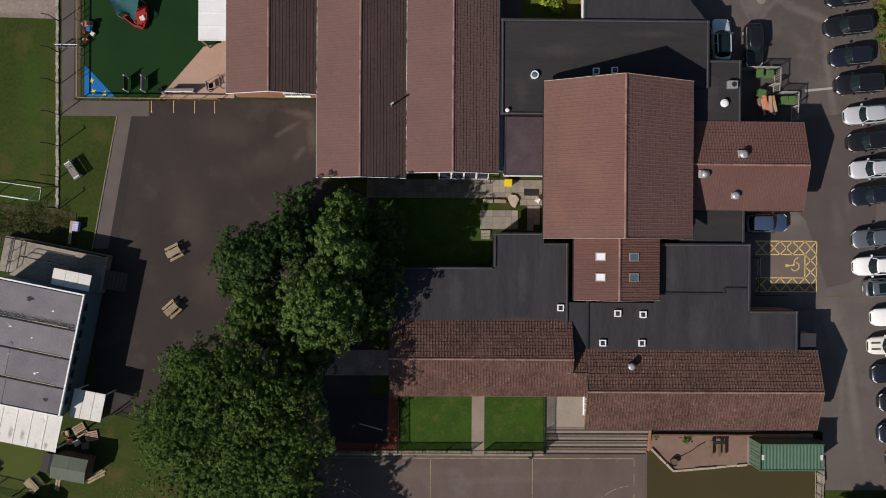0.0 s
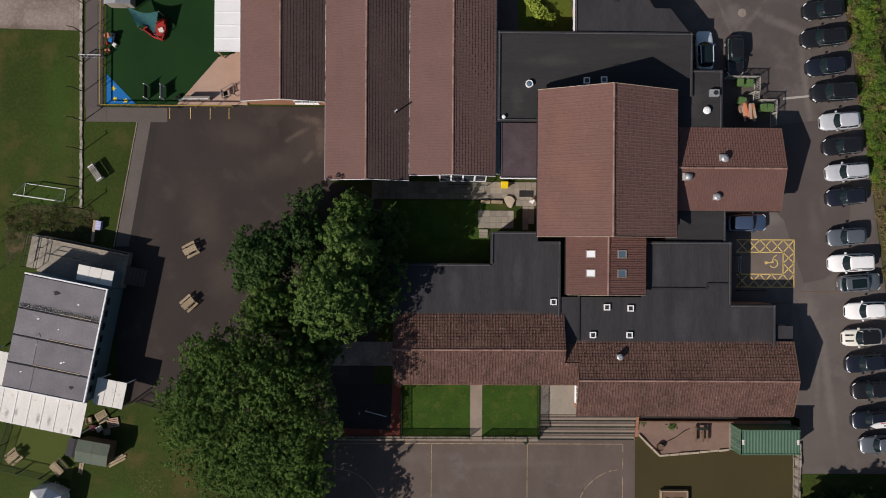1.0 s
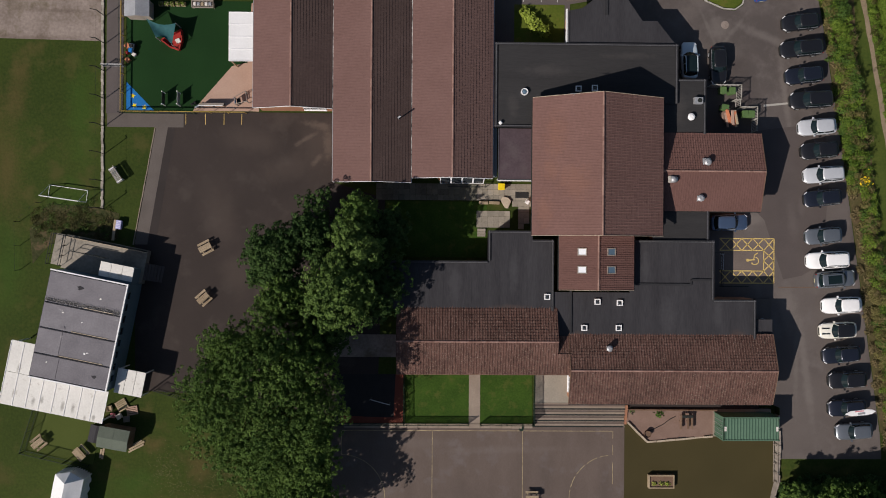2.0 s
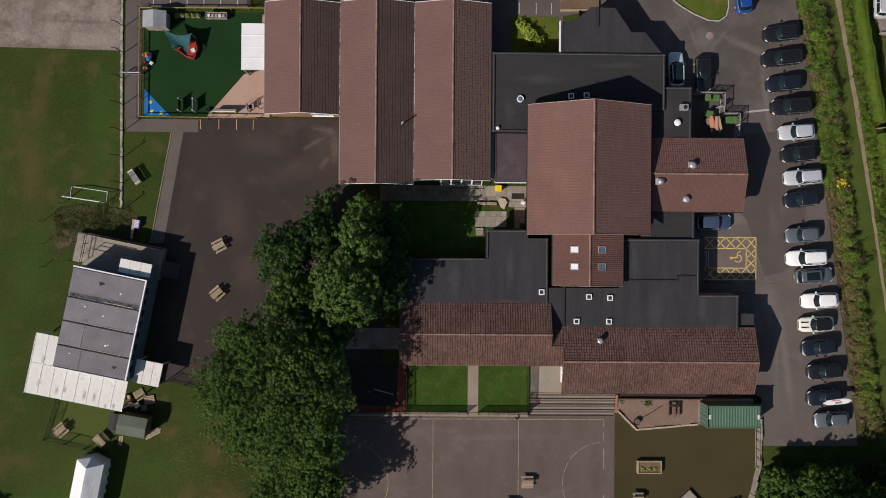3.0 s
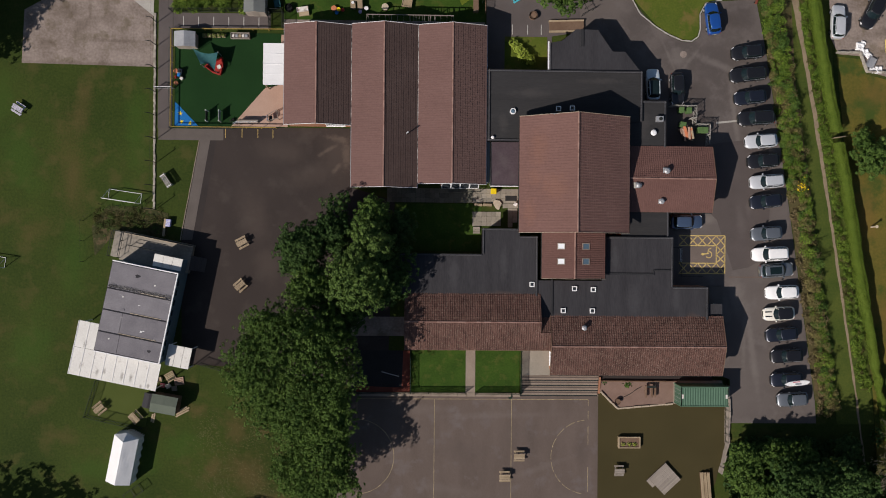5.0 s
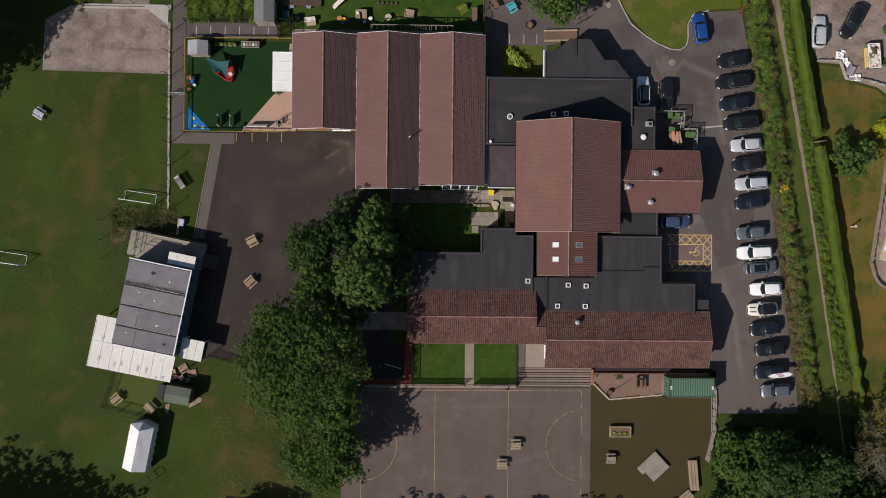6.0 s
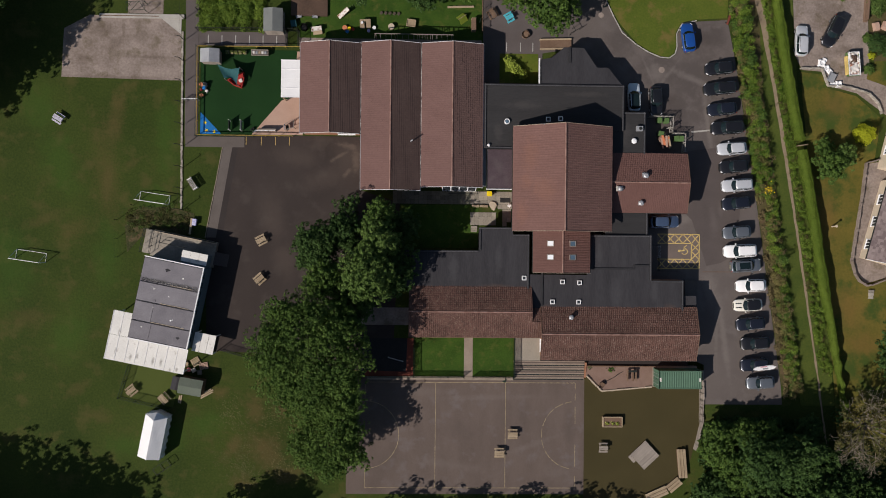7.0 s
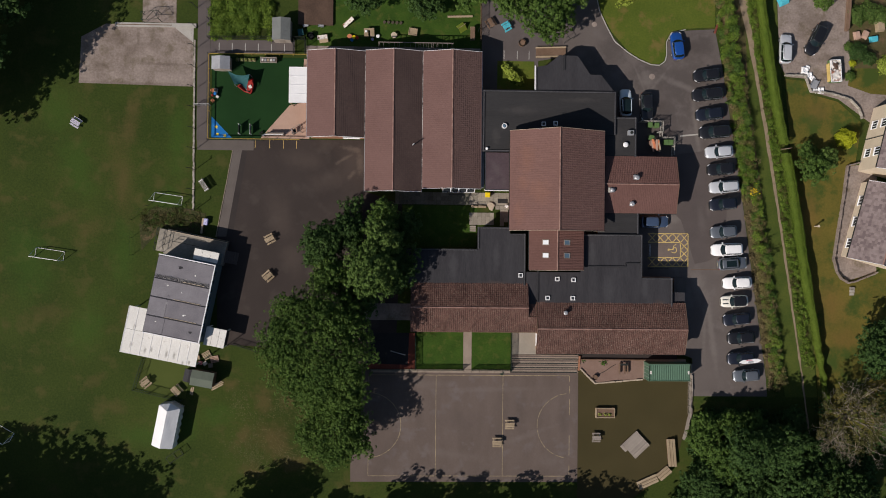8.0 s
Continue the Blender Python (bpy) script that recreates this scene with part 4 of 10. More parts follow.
def sloped_window(parent, x0, x1, ya, za, yb, zb):
    """A glazed unit that leans back from its sill at (ya, za) to its head at (yb, zb)."""
    lean = (0, -(zb - za), yb - ya)
    bm = bmesh.new()
    for a, b in (((x0, ya, za), (x1, ya, za)), ((x0, yb, zb), (x1, yb, zb)), ((x0, ya, za), (x0, yb, zb)), ((x1, ya, za), (x1, yb, zb))):
        bar(bm, a, b, 0.09, 0.08, lean)
    w = part("window", bm, M_UPVC, parent, "white framed sloping window")
    bm = bmesh.new()
    bar(bm, ((x0 + x1) / 2, ya, za), ((x0 + x1) / 2, yb, zb), x1 - x0 - 0.08, 0.03, lean)
    part("pane", bm, M_WINDOW, w)


def hall():
    ob = thing("assembly_hall", "tall brick hall with a brown tiled pitched roof", "building", 16.85, 8.1, 0, built_in_place=True)
    wall_box(ob, 10.95, 23.35, 1.2, 15.0, 4.3)
    gable_wall(ob, "y", 1.2, 10.95, 23.35, 4.28, 7.25, mid=16.85)
    gable_wall(ob, "y", 14.75, 10.95, 23.35, 4.28, 7.25, mid=16.85)
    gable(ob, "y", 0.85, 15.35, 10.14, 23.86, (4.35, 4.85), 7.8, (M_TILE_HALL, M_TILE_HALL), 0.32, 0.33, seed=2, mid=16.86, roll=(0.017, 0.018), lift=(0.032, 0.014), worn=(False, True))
    return ob


def classrooms():
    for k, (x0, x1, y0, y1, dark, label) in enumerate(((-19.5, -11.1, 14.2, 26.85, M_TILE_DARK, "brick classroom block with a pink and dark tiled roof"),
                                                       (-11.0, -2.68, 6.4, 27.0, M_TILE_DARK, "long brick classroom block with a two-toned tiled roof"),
                                                       (-2.58, 6.05, 6.9, 27.0, M_TILE_SHADED, "brick classroom block with a brown tiled roof and white windows"))):
        ob = thing("classroom_block", label, "building", (x0 + x1) / 2, (y0 + y1) / 2, 0, group="classroom blocks", built_in_place=True)
        wall_box(ob, x0 + 0.25, x1 - 0.25, y0 + 0.3, y1 - 0.3, 3.1)
        for y in (y0 + 0.3, y1 - 0.55):
            gable_wall(ob, "y", y, x0 + 0.25, x1 - 0.25, 3.1, 4.2)
        # The east slope's tile is darker, with its shade put into the colour.
        gable(ob, "y", y0, y1, x0, x1, 3.2, 4.45, (M_TILE_CLASS, dark), 0.31, 0.30, seed=4 + k, trim="white", roll=(0.011, 0.012 if k == 2 else 0.003), lift=(0.04, 0.034 if k == 2 else 0.028), gutter_mat=M_STEEL, labels=("pinkish brown tiles", "tiles darkened for the slope away from the sun" if k < 2 else "brown tiles"))
        if k:
            x, y = ((-11.1, 14.3), (-2.66, 7.0))[k - 1]
            part("valley_gutter", boxes((x - 0.07, x + 0.09, y, 26.95, 3.06, 3.22)), M_VALLEY, ob, "lichened lead gutter between the roofs")
        if k == 2:
            part("window_bay", boxes((0.3, 5.4, y0 + 0.05, y0 + 0.3, 0.0, 0.9)), M_BRICK, ob)
            for u in range(4):
                sloped_window(ob, 0.5 + 1.2 * u, 1.62 + 1.2 * u, y0 - 0.30, 0.9, y0 + 0.22, 2.45)
        if k == 0:
            window(ob, -14.4, -12.0, 1.0, 2.3, y0 + 0.3, "s", 2)


def east_wing():
    ob = thing("kitchen_wing", "low brick wing with a brown tiled pitched roof", "building", 29.5, 7.8, 0, built_in_place=True)
    wall_box(ob, 24.0, 34.7, 4.0, 11.6, 2.95)
    gable_wall(ob, "x", 34.4, 4.0, 11.6, 2.95, 4.05)
    gable(ob, "x", 23.75, 35.0, 3.6, 12.0, 3.0, 4.3, (M_TILE_WING, M_TILE_WING), 0.30, 0.26, seed=9, trim="brown", roll=(0.012, 0.026), lift=0.042)


def north_block():
    ob = thing("north_block", "flat roofed block with dark felt roofing", "building", 16, 19, 0, built_in_place=True)
    bm = boxes((6.4, 25.7, 21.0, 21.3, -0.1, 2.9), (6.4, 6.7, 12.6, 21.0, -0.1, 2.9), (25.4, 25.7, 15.1, 21.0, -0.1, 2.9))
    part("wall", bm, M_BRICK, ob)
    flat_roof(ob, [(6.2, 12.4), (10.3, 12.4), (10.3, 15.1), (25.9, 15.1), (25.9, 21.5), (6.2, 21.5)], 3.1, M_FELT_DARK, edges=(0, 3, 4, 5))
    part("gutter_strip", boxes((5.75, 6.55, 7.1, 21.4, 2.5, 2.72)), M_SHED, ob, "grey felt gutter beside the classroom roof")
    ob = thing("boiler_room", "small flat roofed room between hall and kitchen", "building", 26.5, 2.2, 0, built_in_place=True)
    wall_box(ob, 23.5, 29.2, 0.6, 3.9, 2.6)
    flat_roof(ob, rect(23.4, 29.45, 0.45, 3.95), 2.9, M_FELT_DARK, edges=(1,))
    ob = thing("kitchen_annexe", "small flat roofed annexe with dark felt roofing", "building", 26.5, 15, 0, built_in_place=True)
    wall_box(ob, 24.1, 28.8, 12.1, 17.6, 2.7)
    flat_roof(ob, rect(23.9, 29.0, 11.9, 17.8), 2.95, M_FELT_DARK, edges=(1, 2))
    ob = thing("entrance_block", "angled flat roofed entrance block with dark felt", "building", 18, 24, 0, built_in_place=True)
    shape = [(14.0, 21.5), (25.7, 21.5), (23.7, 24.0), (22.1, 24.0), (20.2, 26.75), (17.4, 26.8), (16.6, 26.1), (15.6, 25.3), (14.0, 25.0)]
    bm = bmesh.new()
    prism(bm, [(19.6 + (x - 19.6) * 0.95, 23.4 + (y - 23.4) * 0.93) for x, y in shape], -0.1, 2.8)
    part("wall", bm, M_BRICK, ob)
    flat_roof(ob, shape, 3.0, kerb=0.06, wide=0.2, edges=(8,))
    part("roof_trim", boxes((13.86, 13.99, 21.6, 25.2, 2.7, 3.08)), M_WHITE, ob, "white roof edge trim")
    part("roof_upstand", boxes((18.0, 18.35, 24.6, 26.8, 3.0, 3.12)), M_FELT_EDGE, ob)
    ob = thing("covered_walkway", "low walkway roof of purple felt", "canopy", 8.5, 9.6, 0, built_in_place=True)
    flat_roof(ob, rect(6.65, 10.3, 6.8, 12.35), 2.75, M_PURPLE, kerb=0.05, wide=0.1, edges=(0, 3))
    part("post", boxes((6.8, 6.95, 7.0, 7.15, 0, 2.45)), M_WHITE, ob)
    part("fascia", boxes((6.65, 10.3, 6.7, 6.79, 2.45, 2.7)), M_WHITE, ob, "white fascia board")


def south_blocks():
    ob = thing("courtyard_block", "flat roofed block with ribbed dark felt", "building", 3, -4, 0, built_in_place=True)
    bm = boxes((-5.2, 5.0, -2.4, -2.1, -0.1, 2.9), (5.9, 6.2, -2.1, 0.95, -0.1, 2.9), (6.2, 10.3, 0.65, 0.95, -0.1, 2.9), (5.0, 5.9, -2.4, -2.1, -0.1, 2.9), (-5.2, -4.9, -6.8, -2.4, -0.1, 2.9))
    part("wall", bm, M_BRICK, ob)
    flat_roof(ob, [(-5.4, -7.2), (12.7, -7.2), (12.7, 0.4), (10.4, 0.4), (10.4, 1.35), (5.6, 1.35), (5.6, -1.9), (-5.4, -1.9)], 3.1, edges=(1, 2, 4, 5, 6, 7))
    seams = thing("felt_seams", "raised joints of the roofing felt", "roof seams", 0, -4, 3.1, built_in_place=True, kind="structure")
    for k in range(17):
        x = -4.2 + k
        y1 = -2.25 if x < 5.4 else 1.0 if x < 10.2 else 0.1
        part("seam", boxes((x, x + 0.09, -6.7, y1, 3.08, 3.108)), M_FELT, seams)
    ob = thing("link_block", "short pitched roof block with brown tiles and roof lights", "building", 17.1, -2, 0, built_in_place=True)
    wall_box(ob, 13.4, 20.8, -4.7, 1.1, 3.8, z0=2.6)
    gable_wall(ob, "y", -4.7, 13.4, 20.8, 3.8, 4.75)
    gable(ob, "y", -4.9, 0.9, 13.1, 21.1, 3.9, 5.0, (M_TILE_WING, M_TILE_WING), 0.26, 0.235, seed=12, roll=(0.014, 0.036))
    ob = thing("reception_block", "wide flat roofed block with dark felt", "building", 24, -5, 0, built_in_place=True)
    bm = boxes((29.5, 29.8, -5.6, 0.2, -0.1, 2.9), (29.2, 34.3, -6.1, -5.8, -0.1, 2.9), (34.0, 34.3, -9.6, -6.1, -0.1, 2.9), (21, 29.2, -0.1, 0.2, -0.1, 2.9))
    part("wall", bm, M_BRICK, ob)
    flat_roof(ob, [(12.72, -10.2), (34.52, -10.2), (34.52, -5.9), (29.98, -5.9), (29.98, 0.44), (20.9, 0.44), (20.9, -5.2), (12.72, -5.2)], 3.08, edges=(1, 2, 3, 4))
    part("roof_upstand", boxes((14.45, 14.65, -9.6, -5.0, 3.0, 3.22)), M_FELT_EDGE, ob)
    part("roof_step", boxes((21.4, 27.55, -4.42, -4.2, 3.0, 3.2), (27.55, 29.85, -3.92, -3.7, 3.0, 3.2), (27.4, 27.6, -4.3, -3.8, 3.0, 3.19)), M_FELT_EDGE, ob)
    ob = thing("porch_roof", "small flat porch roof of dark felt", "porch", 35.5, -8.8, 0, built_in_place=True)
    part("flat_roof", boxes((34.5, 36.5, -9.6, -8.05, 2.5, 2.75)), M_FELT, ob)
    part("post", boxes((36.2, 36.35, -8.3, -8.15, 0, 2.5)), M_WHITE, ob)
    part("step", boxes((35.7, 37.5, -8.2, -5.95, -0.1, 0.35)), M_PATH, ob, "concrete step in the shade")

    ob = thing("south_classrooms", "brick block with an old brown tiled roof", "building", 5, -10.4, 0, built_in_place=True)
    wall_box(ob, -3.7, 12.8, -13.75, -7.1, 2.95)
    gable_wall(ob, "x", -3.7, -13.75, -7.1, 2.95, 4.1)
    gable_wall(ob, "x", 12.5, -13.75, -7.1, 2.95, 4.1)
    deck = gable(ob, "x", -4.1, 13.1, -14.05, -6.75, 3.0, 4.32, (M_TILE_OLD, M_TILE_OLD), 0.33, 0.28, seed=14, trim="", roll=0.04, lift=0.048)
    rng = np.random.default_rng(3)
    rate = 1.32 / 3.65
    tiled("roof_tiles", [tile_field((13.1, -14.05, 3.01), (1.5, 0, 0), (0, 2.3, 2.3 * rate), 0.33, 0.28, rng)], M_TILE_OLD, deck, "tiles over the side porch")
    part("roof_board", boxes((13.1, 14.55, -14.0, -13.8, 2.8, 2.99)), M_WOOD_BROWN, ob)
    part("roof_board", boxes((13.1, 14.55, -11.9, -11.75, 2.8, 3.8)), M_WOOD_BROWN, ob)
    part("gutter", boxes((-4.1, 14.6, -14.14, -14.06, 2.8, 2.94)), M_WOOD_BROWN, ob, "brown eaves gutter")

    ob = thing("south_hall", "long brick block with an old brown tiled roof", "building", 25.5, -13.4, 0, built_in_place=True)
    wall_box(ob, 14.8, 36.1, -16.9, -9.9, 2.95)
    gable_wall(ob, "x", 14.8, -16.9, -9.9, 2.95, 4.1)
    gable_wall(ob, "x", 35.85, -16.9, -9.9, 2.95, 4.1)
    deck = gable(ob, "x", 14.4, 36.45, -17.2, -9.6, 3.0, 4.32, (M_TILE_OLD, M_TILE_OLD), 0.33, 0.28, seed=15, trim="brown", roll=0.04, lift=0.048)
    rate = 1.32 / 3.8
    tiled("roof_tiles", [tile_field((13.2, -9.9, 3.0 + 0.3 * rate), (1.3, 0, 0), (0, -1.9, 1.9 * rate), 0.33, 0.28, rng)], M_TILE_OLD, deck, "tiles in the roof corner")
    window(ob, -16.3, -14.5, 0.9, 2.5, 14.8, "w", 2)
    tagged(ob, "long brick block with old brown roof tiles and white gable window")


def modular():
    """The pavilion, turned a little from the school's lines: a felted box on a base, with white sheet canopies round it."""
    T = -11.3
    ob = thing("pavilion", "blue-clad pavilion with a grey sheet flat roof", "building", -37.4, -9.5, 0, T)
    u0, u1, v0, v1, h = -4.15, 4.05, -5.7, 5.7, 3.95
    bm = boxes((u0, u1 - 0.15, v1 - 0.15, v1, 0, h - 0.1), (u0, u1 - 0.15, v0, v0 + 0.15, 0, h - 0.1), (u0, u0 + 0.15, v0 + 0.15, v1 - 0.15, 0, h - 0.1))
    part("wall", bm, M_TEAL, ob)
    # the east wall with its row of small windows
    wins = [-4.9 + 1.28 * k for k in range(8)]
    bm = bmesh.new()
    box(bm, u1 - 0.15, u1, v0, v1, 0, 2.5)
    box(bm, u1 - 0.15, u1, v0, v1, 3.4, h - 0.1)
    edge = v0
    for w in wins:
        box(bm, u1 - 0.15, u1, edge, w, 2.5, 3.4)
        edge = w + 0.85
    box(bm, u1 - 0.15, u1, edge, v1, 2.5, 3.4)
    part("wall", bm, M_TEAL, ob)
    for w in wins:
        f = part("window", boxes((u1 - 0.1, u1 + 0.03, w, w + 0.05, 2.5, 3.4), (u1 - 0.1, u1 + 0.03, w + 0.8, w + 0.85, 2.5, 3.4), (u1 - 0.1, u1 + 0.03, w + 0.05, w + 0.8, 3.34, 3.4), (u1 - 0.1, u1 + 0.03, w + 0.05, w + 0.8, 2.5, 2.56)), M_TEAL, ob)
        part("pane", boxes((u1 - 0.08, u1 - 0.05, w + 0.05, w + 0.8, 2.56, 3.34)), M_WINDOW, f)
    lines = [v0 + 0.1, -3.1, -0.35, 2.35, v1 - 0.1]
    for k, (a, b) in enumerate(zip(lines, lines[1:])):
        cuts = (u0 + 0.05, -1.35 - 0.2 * k, u1 - 0.05) if k < 2 else (u0 + 0.05, u1 - 0.05)
        for c, d in zip(cuts, cuts[1:]):
            part("roof_sheet", soft_box(c + 0.012, d - 0.012, a + 0.03, b - 0.03, h - 0.12, h + 0.02 + 0.02 * math.sin(a), 0.03), M_MODFELT, ob)
    part("roof_deck", boxes((u0, u1, v0, v1, h - 0.3, h - 0.06)), M_FELT_EDGE, ob)
    for b in lines[1:-1]:
        part("roof_joint", boxes((u0 + 0.1, u1 - 0.1, b - 0.14, b - 0.06, h - 0.05, h + 0.05)), M_FELT_EDGE, ob)
        part("joint_cover", boxes((-0.6 + 0.3 * b, 3.2, b + 0.05, b + 0.12, h - 0.05, h + 0.06)), M_STONE, ob, "pale lifted joint strip")
    part("roof_gutter", boxes((u0 + 0.2, u1 - 0.2, 2.44, 2.6, h - 0.02, h + 0.035)), M_FELT, ob, "dark felt joint")
    rng = np.random.default_rng(51)
    for n, m, wide, label in ((600, M_FELT_TRIM, 0.15, "grey grit along a roof joint"), (360, M_BLACK_RUBBER, 0.12, "dark moss along a roof joint"), (420, M_LICHEN, 0.15, "pale grit along a roof joint")):
        x = rng.uniform(u0 + 0.15, u1 - 0.2, n)
        p = np.stack([x, 2.68 + rng.normal(0, wide, n) * (0.5 + 0.5 * np.abs(np.sin(x * 2.2))), rng.uniform(h + 0.045, h + 0.075, n)], axis=1)
        part("debris", quads("debris", leaf_cards(p, np.tile((0, 0, 1.0), (n, 1)), 0.04, rng, 0.3)), m, ob, label, kind="stuff")
    part("roof_trim", boxes((u1 - 0.05, u1 + 0.09, v0, v1 + 0.09, h - 0.18, h + 0.06), (u0, u1 - 0.05, v1 - 0.04, v1 + 0.09, h - 0.18, h + 0.055), (u0, u1 - 0.05, v0 - 0.09, v0 + 0.03, h - 0.18, h + 0.058)), M_UPVC, ob, "white roof edge trim")
    # canopies
    c = thing("veranda_canopy", "white sheet canopy round the pavilion, stained", "canopy", -37.4, -9.5, 0, T)
    for k in range(8):
        a = -6.9 + k * 1.38
        part("roof_sheet", soft_box(a + 0.015, a + 1.365, -9.3, -5.82, 3.28, 3.36, 0.02), M_SHEET, c)
    for k in range(2):
        a = -6.9 + k * 1.38
        part("roof_sheet", soft_box(a + 0.015, a + 1.365, -5.79, -2.45, 3.28, 3.36, 0.02), M_SHEET, c)
    for k in range(9):
        part("rib", boxes((-6.93 + k * 1.38, -6.87 + k * 1.38, -9.3, -5.84 if k > 2 else -2.5, 3.34, 3.40)), M_WHITE, c)
    for u, v in ((-6.7, -9.1), (-6.7, -2.7), (-3.0, -9.1), (0.5, -9.1), (3.9, -9.1)):
        part("post", boxes((u - 0.06, u + 0.06, v - 0.06, v + 0.06, 0, 3.28)), M_WHITE, c)
    # patches and droppings on the felt
    rng = np.random.default_rng(52)
    for u, v, r, m in ((1.1, -2.3, 0.16, M_WHITE), (1.35, -2.15, 0.09, M_WHITE), (-1.63, 0.0, 0.2, M_MODFELT), (1.63, 3.7, 0.12, M_SHEET), (-1.94, 1.55, 0.15, M_SHEET), (-2.6, -3.9, 0.1, M_SHEET), (0.2, 0.9, 0.08, M_WHITE), (2.6, -4.4, 0.22, M_FELT), (-0.8, 4.4, 0.3, M_FELT)):
        bm = bmesh.new()
        prism(bm, [(u + r * (1 + 0.4 * rng.normal()) * math.cos(k * 0.7), v + r * 0.7 * (1 + 0.4 * rng.normal()) * math.sin(k * 0.7)) for k in range(9)], h, h + 0.052)
        bmesh.ops.triangulate(bm, faces=[f for f in bm.faces if len(f.verts) > 4])
        part("roof_patch", bm, m, ob, "small pale or dark patch on the felt")
    c = thing("door_canopy", "white sheet canopy on posts over a side door", "canopy", -37.4, -9.5, 0, T)
    for k in range(3):
        part("roof_sheet", soft_box(4.35 + k * 1.0, 5.33 + k * 1.0, -6.0, -3.3, 2.5 - 0.03 * k, 2.58 - 0.03 * k, 0.02), M_SHEET, c)
    for u, v in ((7.2, -5.9), (7.2, -3.4), (4.5, -5.9), (4.5, -3.4)):
        part("post", boxes((u - 0.05, u + 0.05, v - 0.05, v + 0.05, 0, 2.45)), M_WHITE, c)
    c = thing("entrance_porch", "white sheet porch roof over the pavilion entrance", "porch", -37.4, -9.5, 0, T)
    for k in range(3):
        part("roof_sheet", soft_box(0.5 + k * 1.2, 1.68 + k * 1.2, 6.0, 7.55, 3.12, 3.2, 0.02), M_SHEET, c)
    part("wall", boxes((0.6, 4.0, 5.75, 7.4, 1.0, 3.1)), M_TEAL, c)
    c = thing("entrance_landing", "concrete landing and ramp with dark handrails", "landing", -37.4, -9.5, 0, T)
    part("platform", boxes((-4.6, 4.3, 5.72, 9.4, 0, 1.0)), M_LANDING, c)
    part("ramp", boxes((-5.9, -4.6, 5.9, 9.3, 0, 0.7)), M_LANDING, c)
    # Dark asphalt puts the shade on these concrete steps into their colour.
    for k in range(6):
        part("step", boxes((4.3 + 0.3 * k, 4.6 + 0.3 * k, 6.2, 8.0, 0, 0.85 - 0.16 * k)), M_ASPHALT_PATCH, c)
    bm = bmesh.new()
    for a, b in (((-5.8, 9.3), (4.2, 9.3)), ((-5.8, 5.95), (-5.8, 9.3)), ((-3.4, 7.8), (0.3, 7.8)), ((-4.5, 6.0), (-4.5, 9.3))):
        n = max(2, int(math.dist(a, b) / 1.1))
        for z in (1.5, 2.0):
            bar(bm, (*a, z), (*b, z), 0.05)
        for k in range(n + 1):
            q = Vector(a).lerp(Vector(b), k / n)
            bar(bm, (q.x, q.y, 0.9), (q.x, q.y, 2.0), 0.05)
    part("handrail", bm, M_DARKMETAL, c)
    part("side_panel", boxes((-3.2, 4.2, 9.32, 9.38, 0.9, 1.95)), M_DARKMETAL, c, "dark solid panel along the landing")
    part("landing_kerb", boxes((-4.6, 4.3, 9.14, 9.3, 1.0, 1.08)), M_STONE, c, "pale concrete kerb of the landing")


hall()
classrooms()
east_wing()
north_block()
south_blocks()
modular()

# ---- trees and hedges ----
def limb(bm, a, way, length, r, depth, rng, n=7):
    """A limb that forks and thins."""
    b = a + way * length
    tube(bm, a, b, r, r * 0.68, n, False)
    if depth == 0:
        return
    for k in range(2 if depth > 1 else 3):
        w = (way + Vector(rng.normal(0, 0.48, 3)) + Vector((0, 0, 0.1))).normalized()
        limb(bm, b - way * length * 0.04 * k, w, length * rng.uniform(0.62, 0.85), r * 0.62, depth - 1, rng, max(4, n - 1))


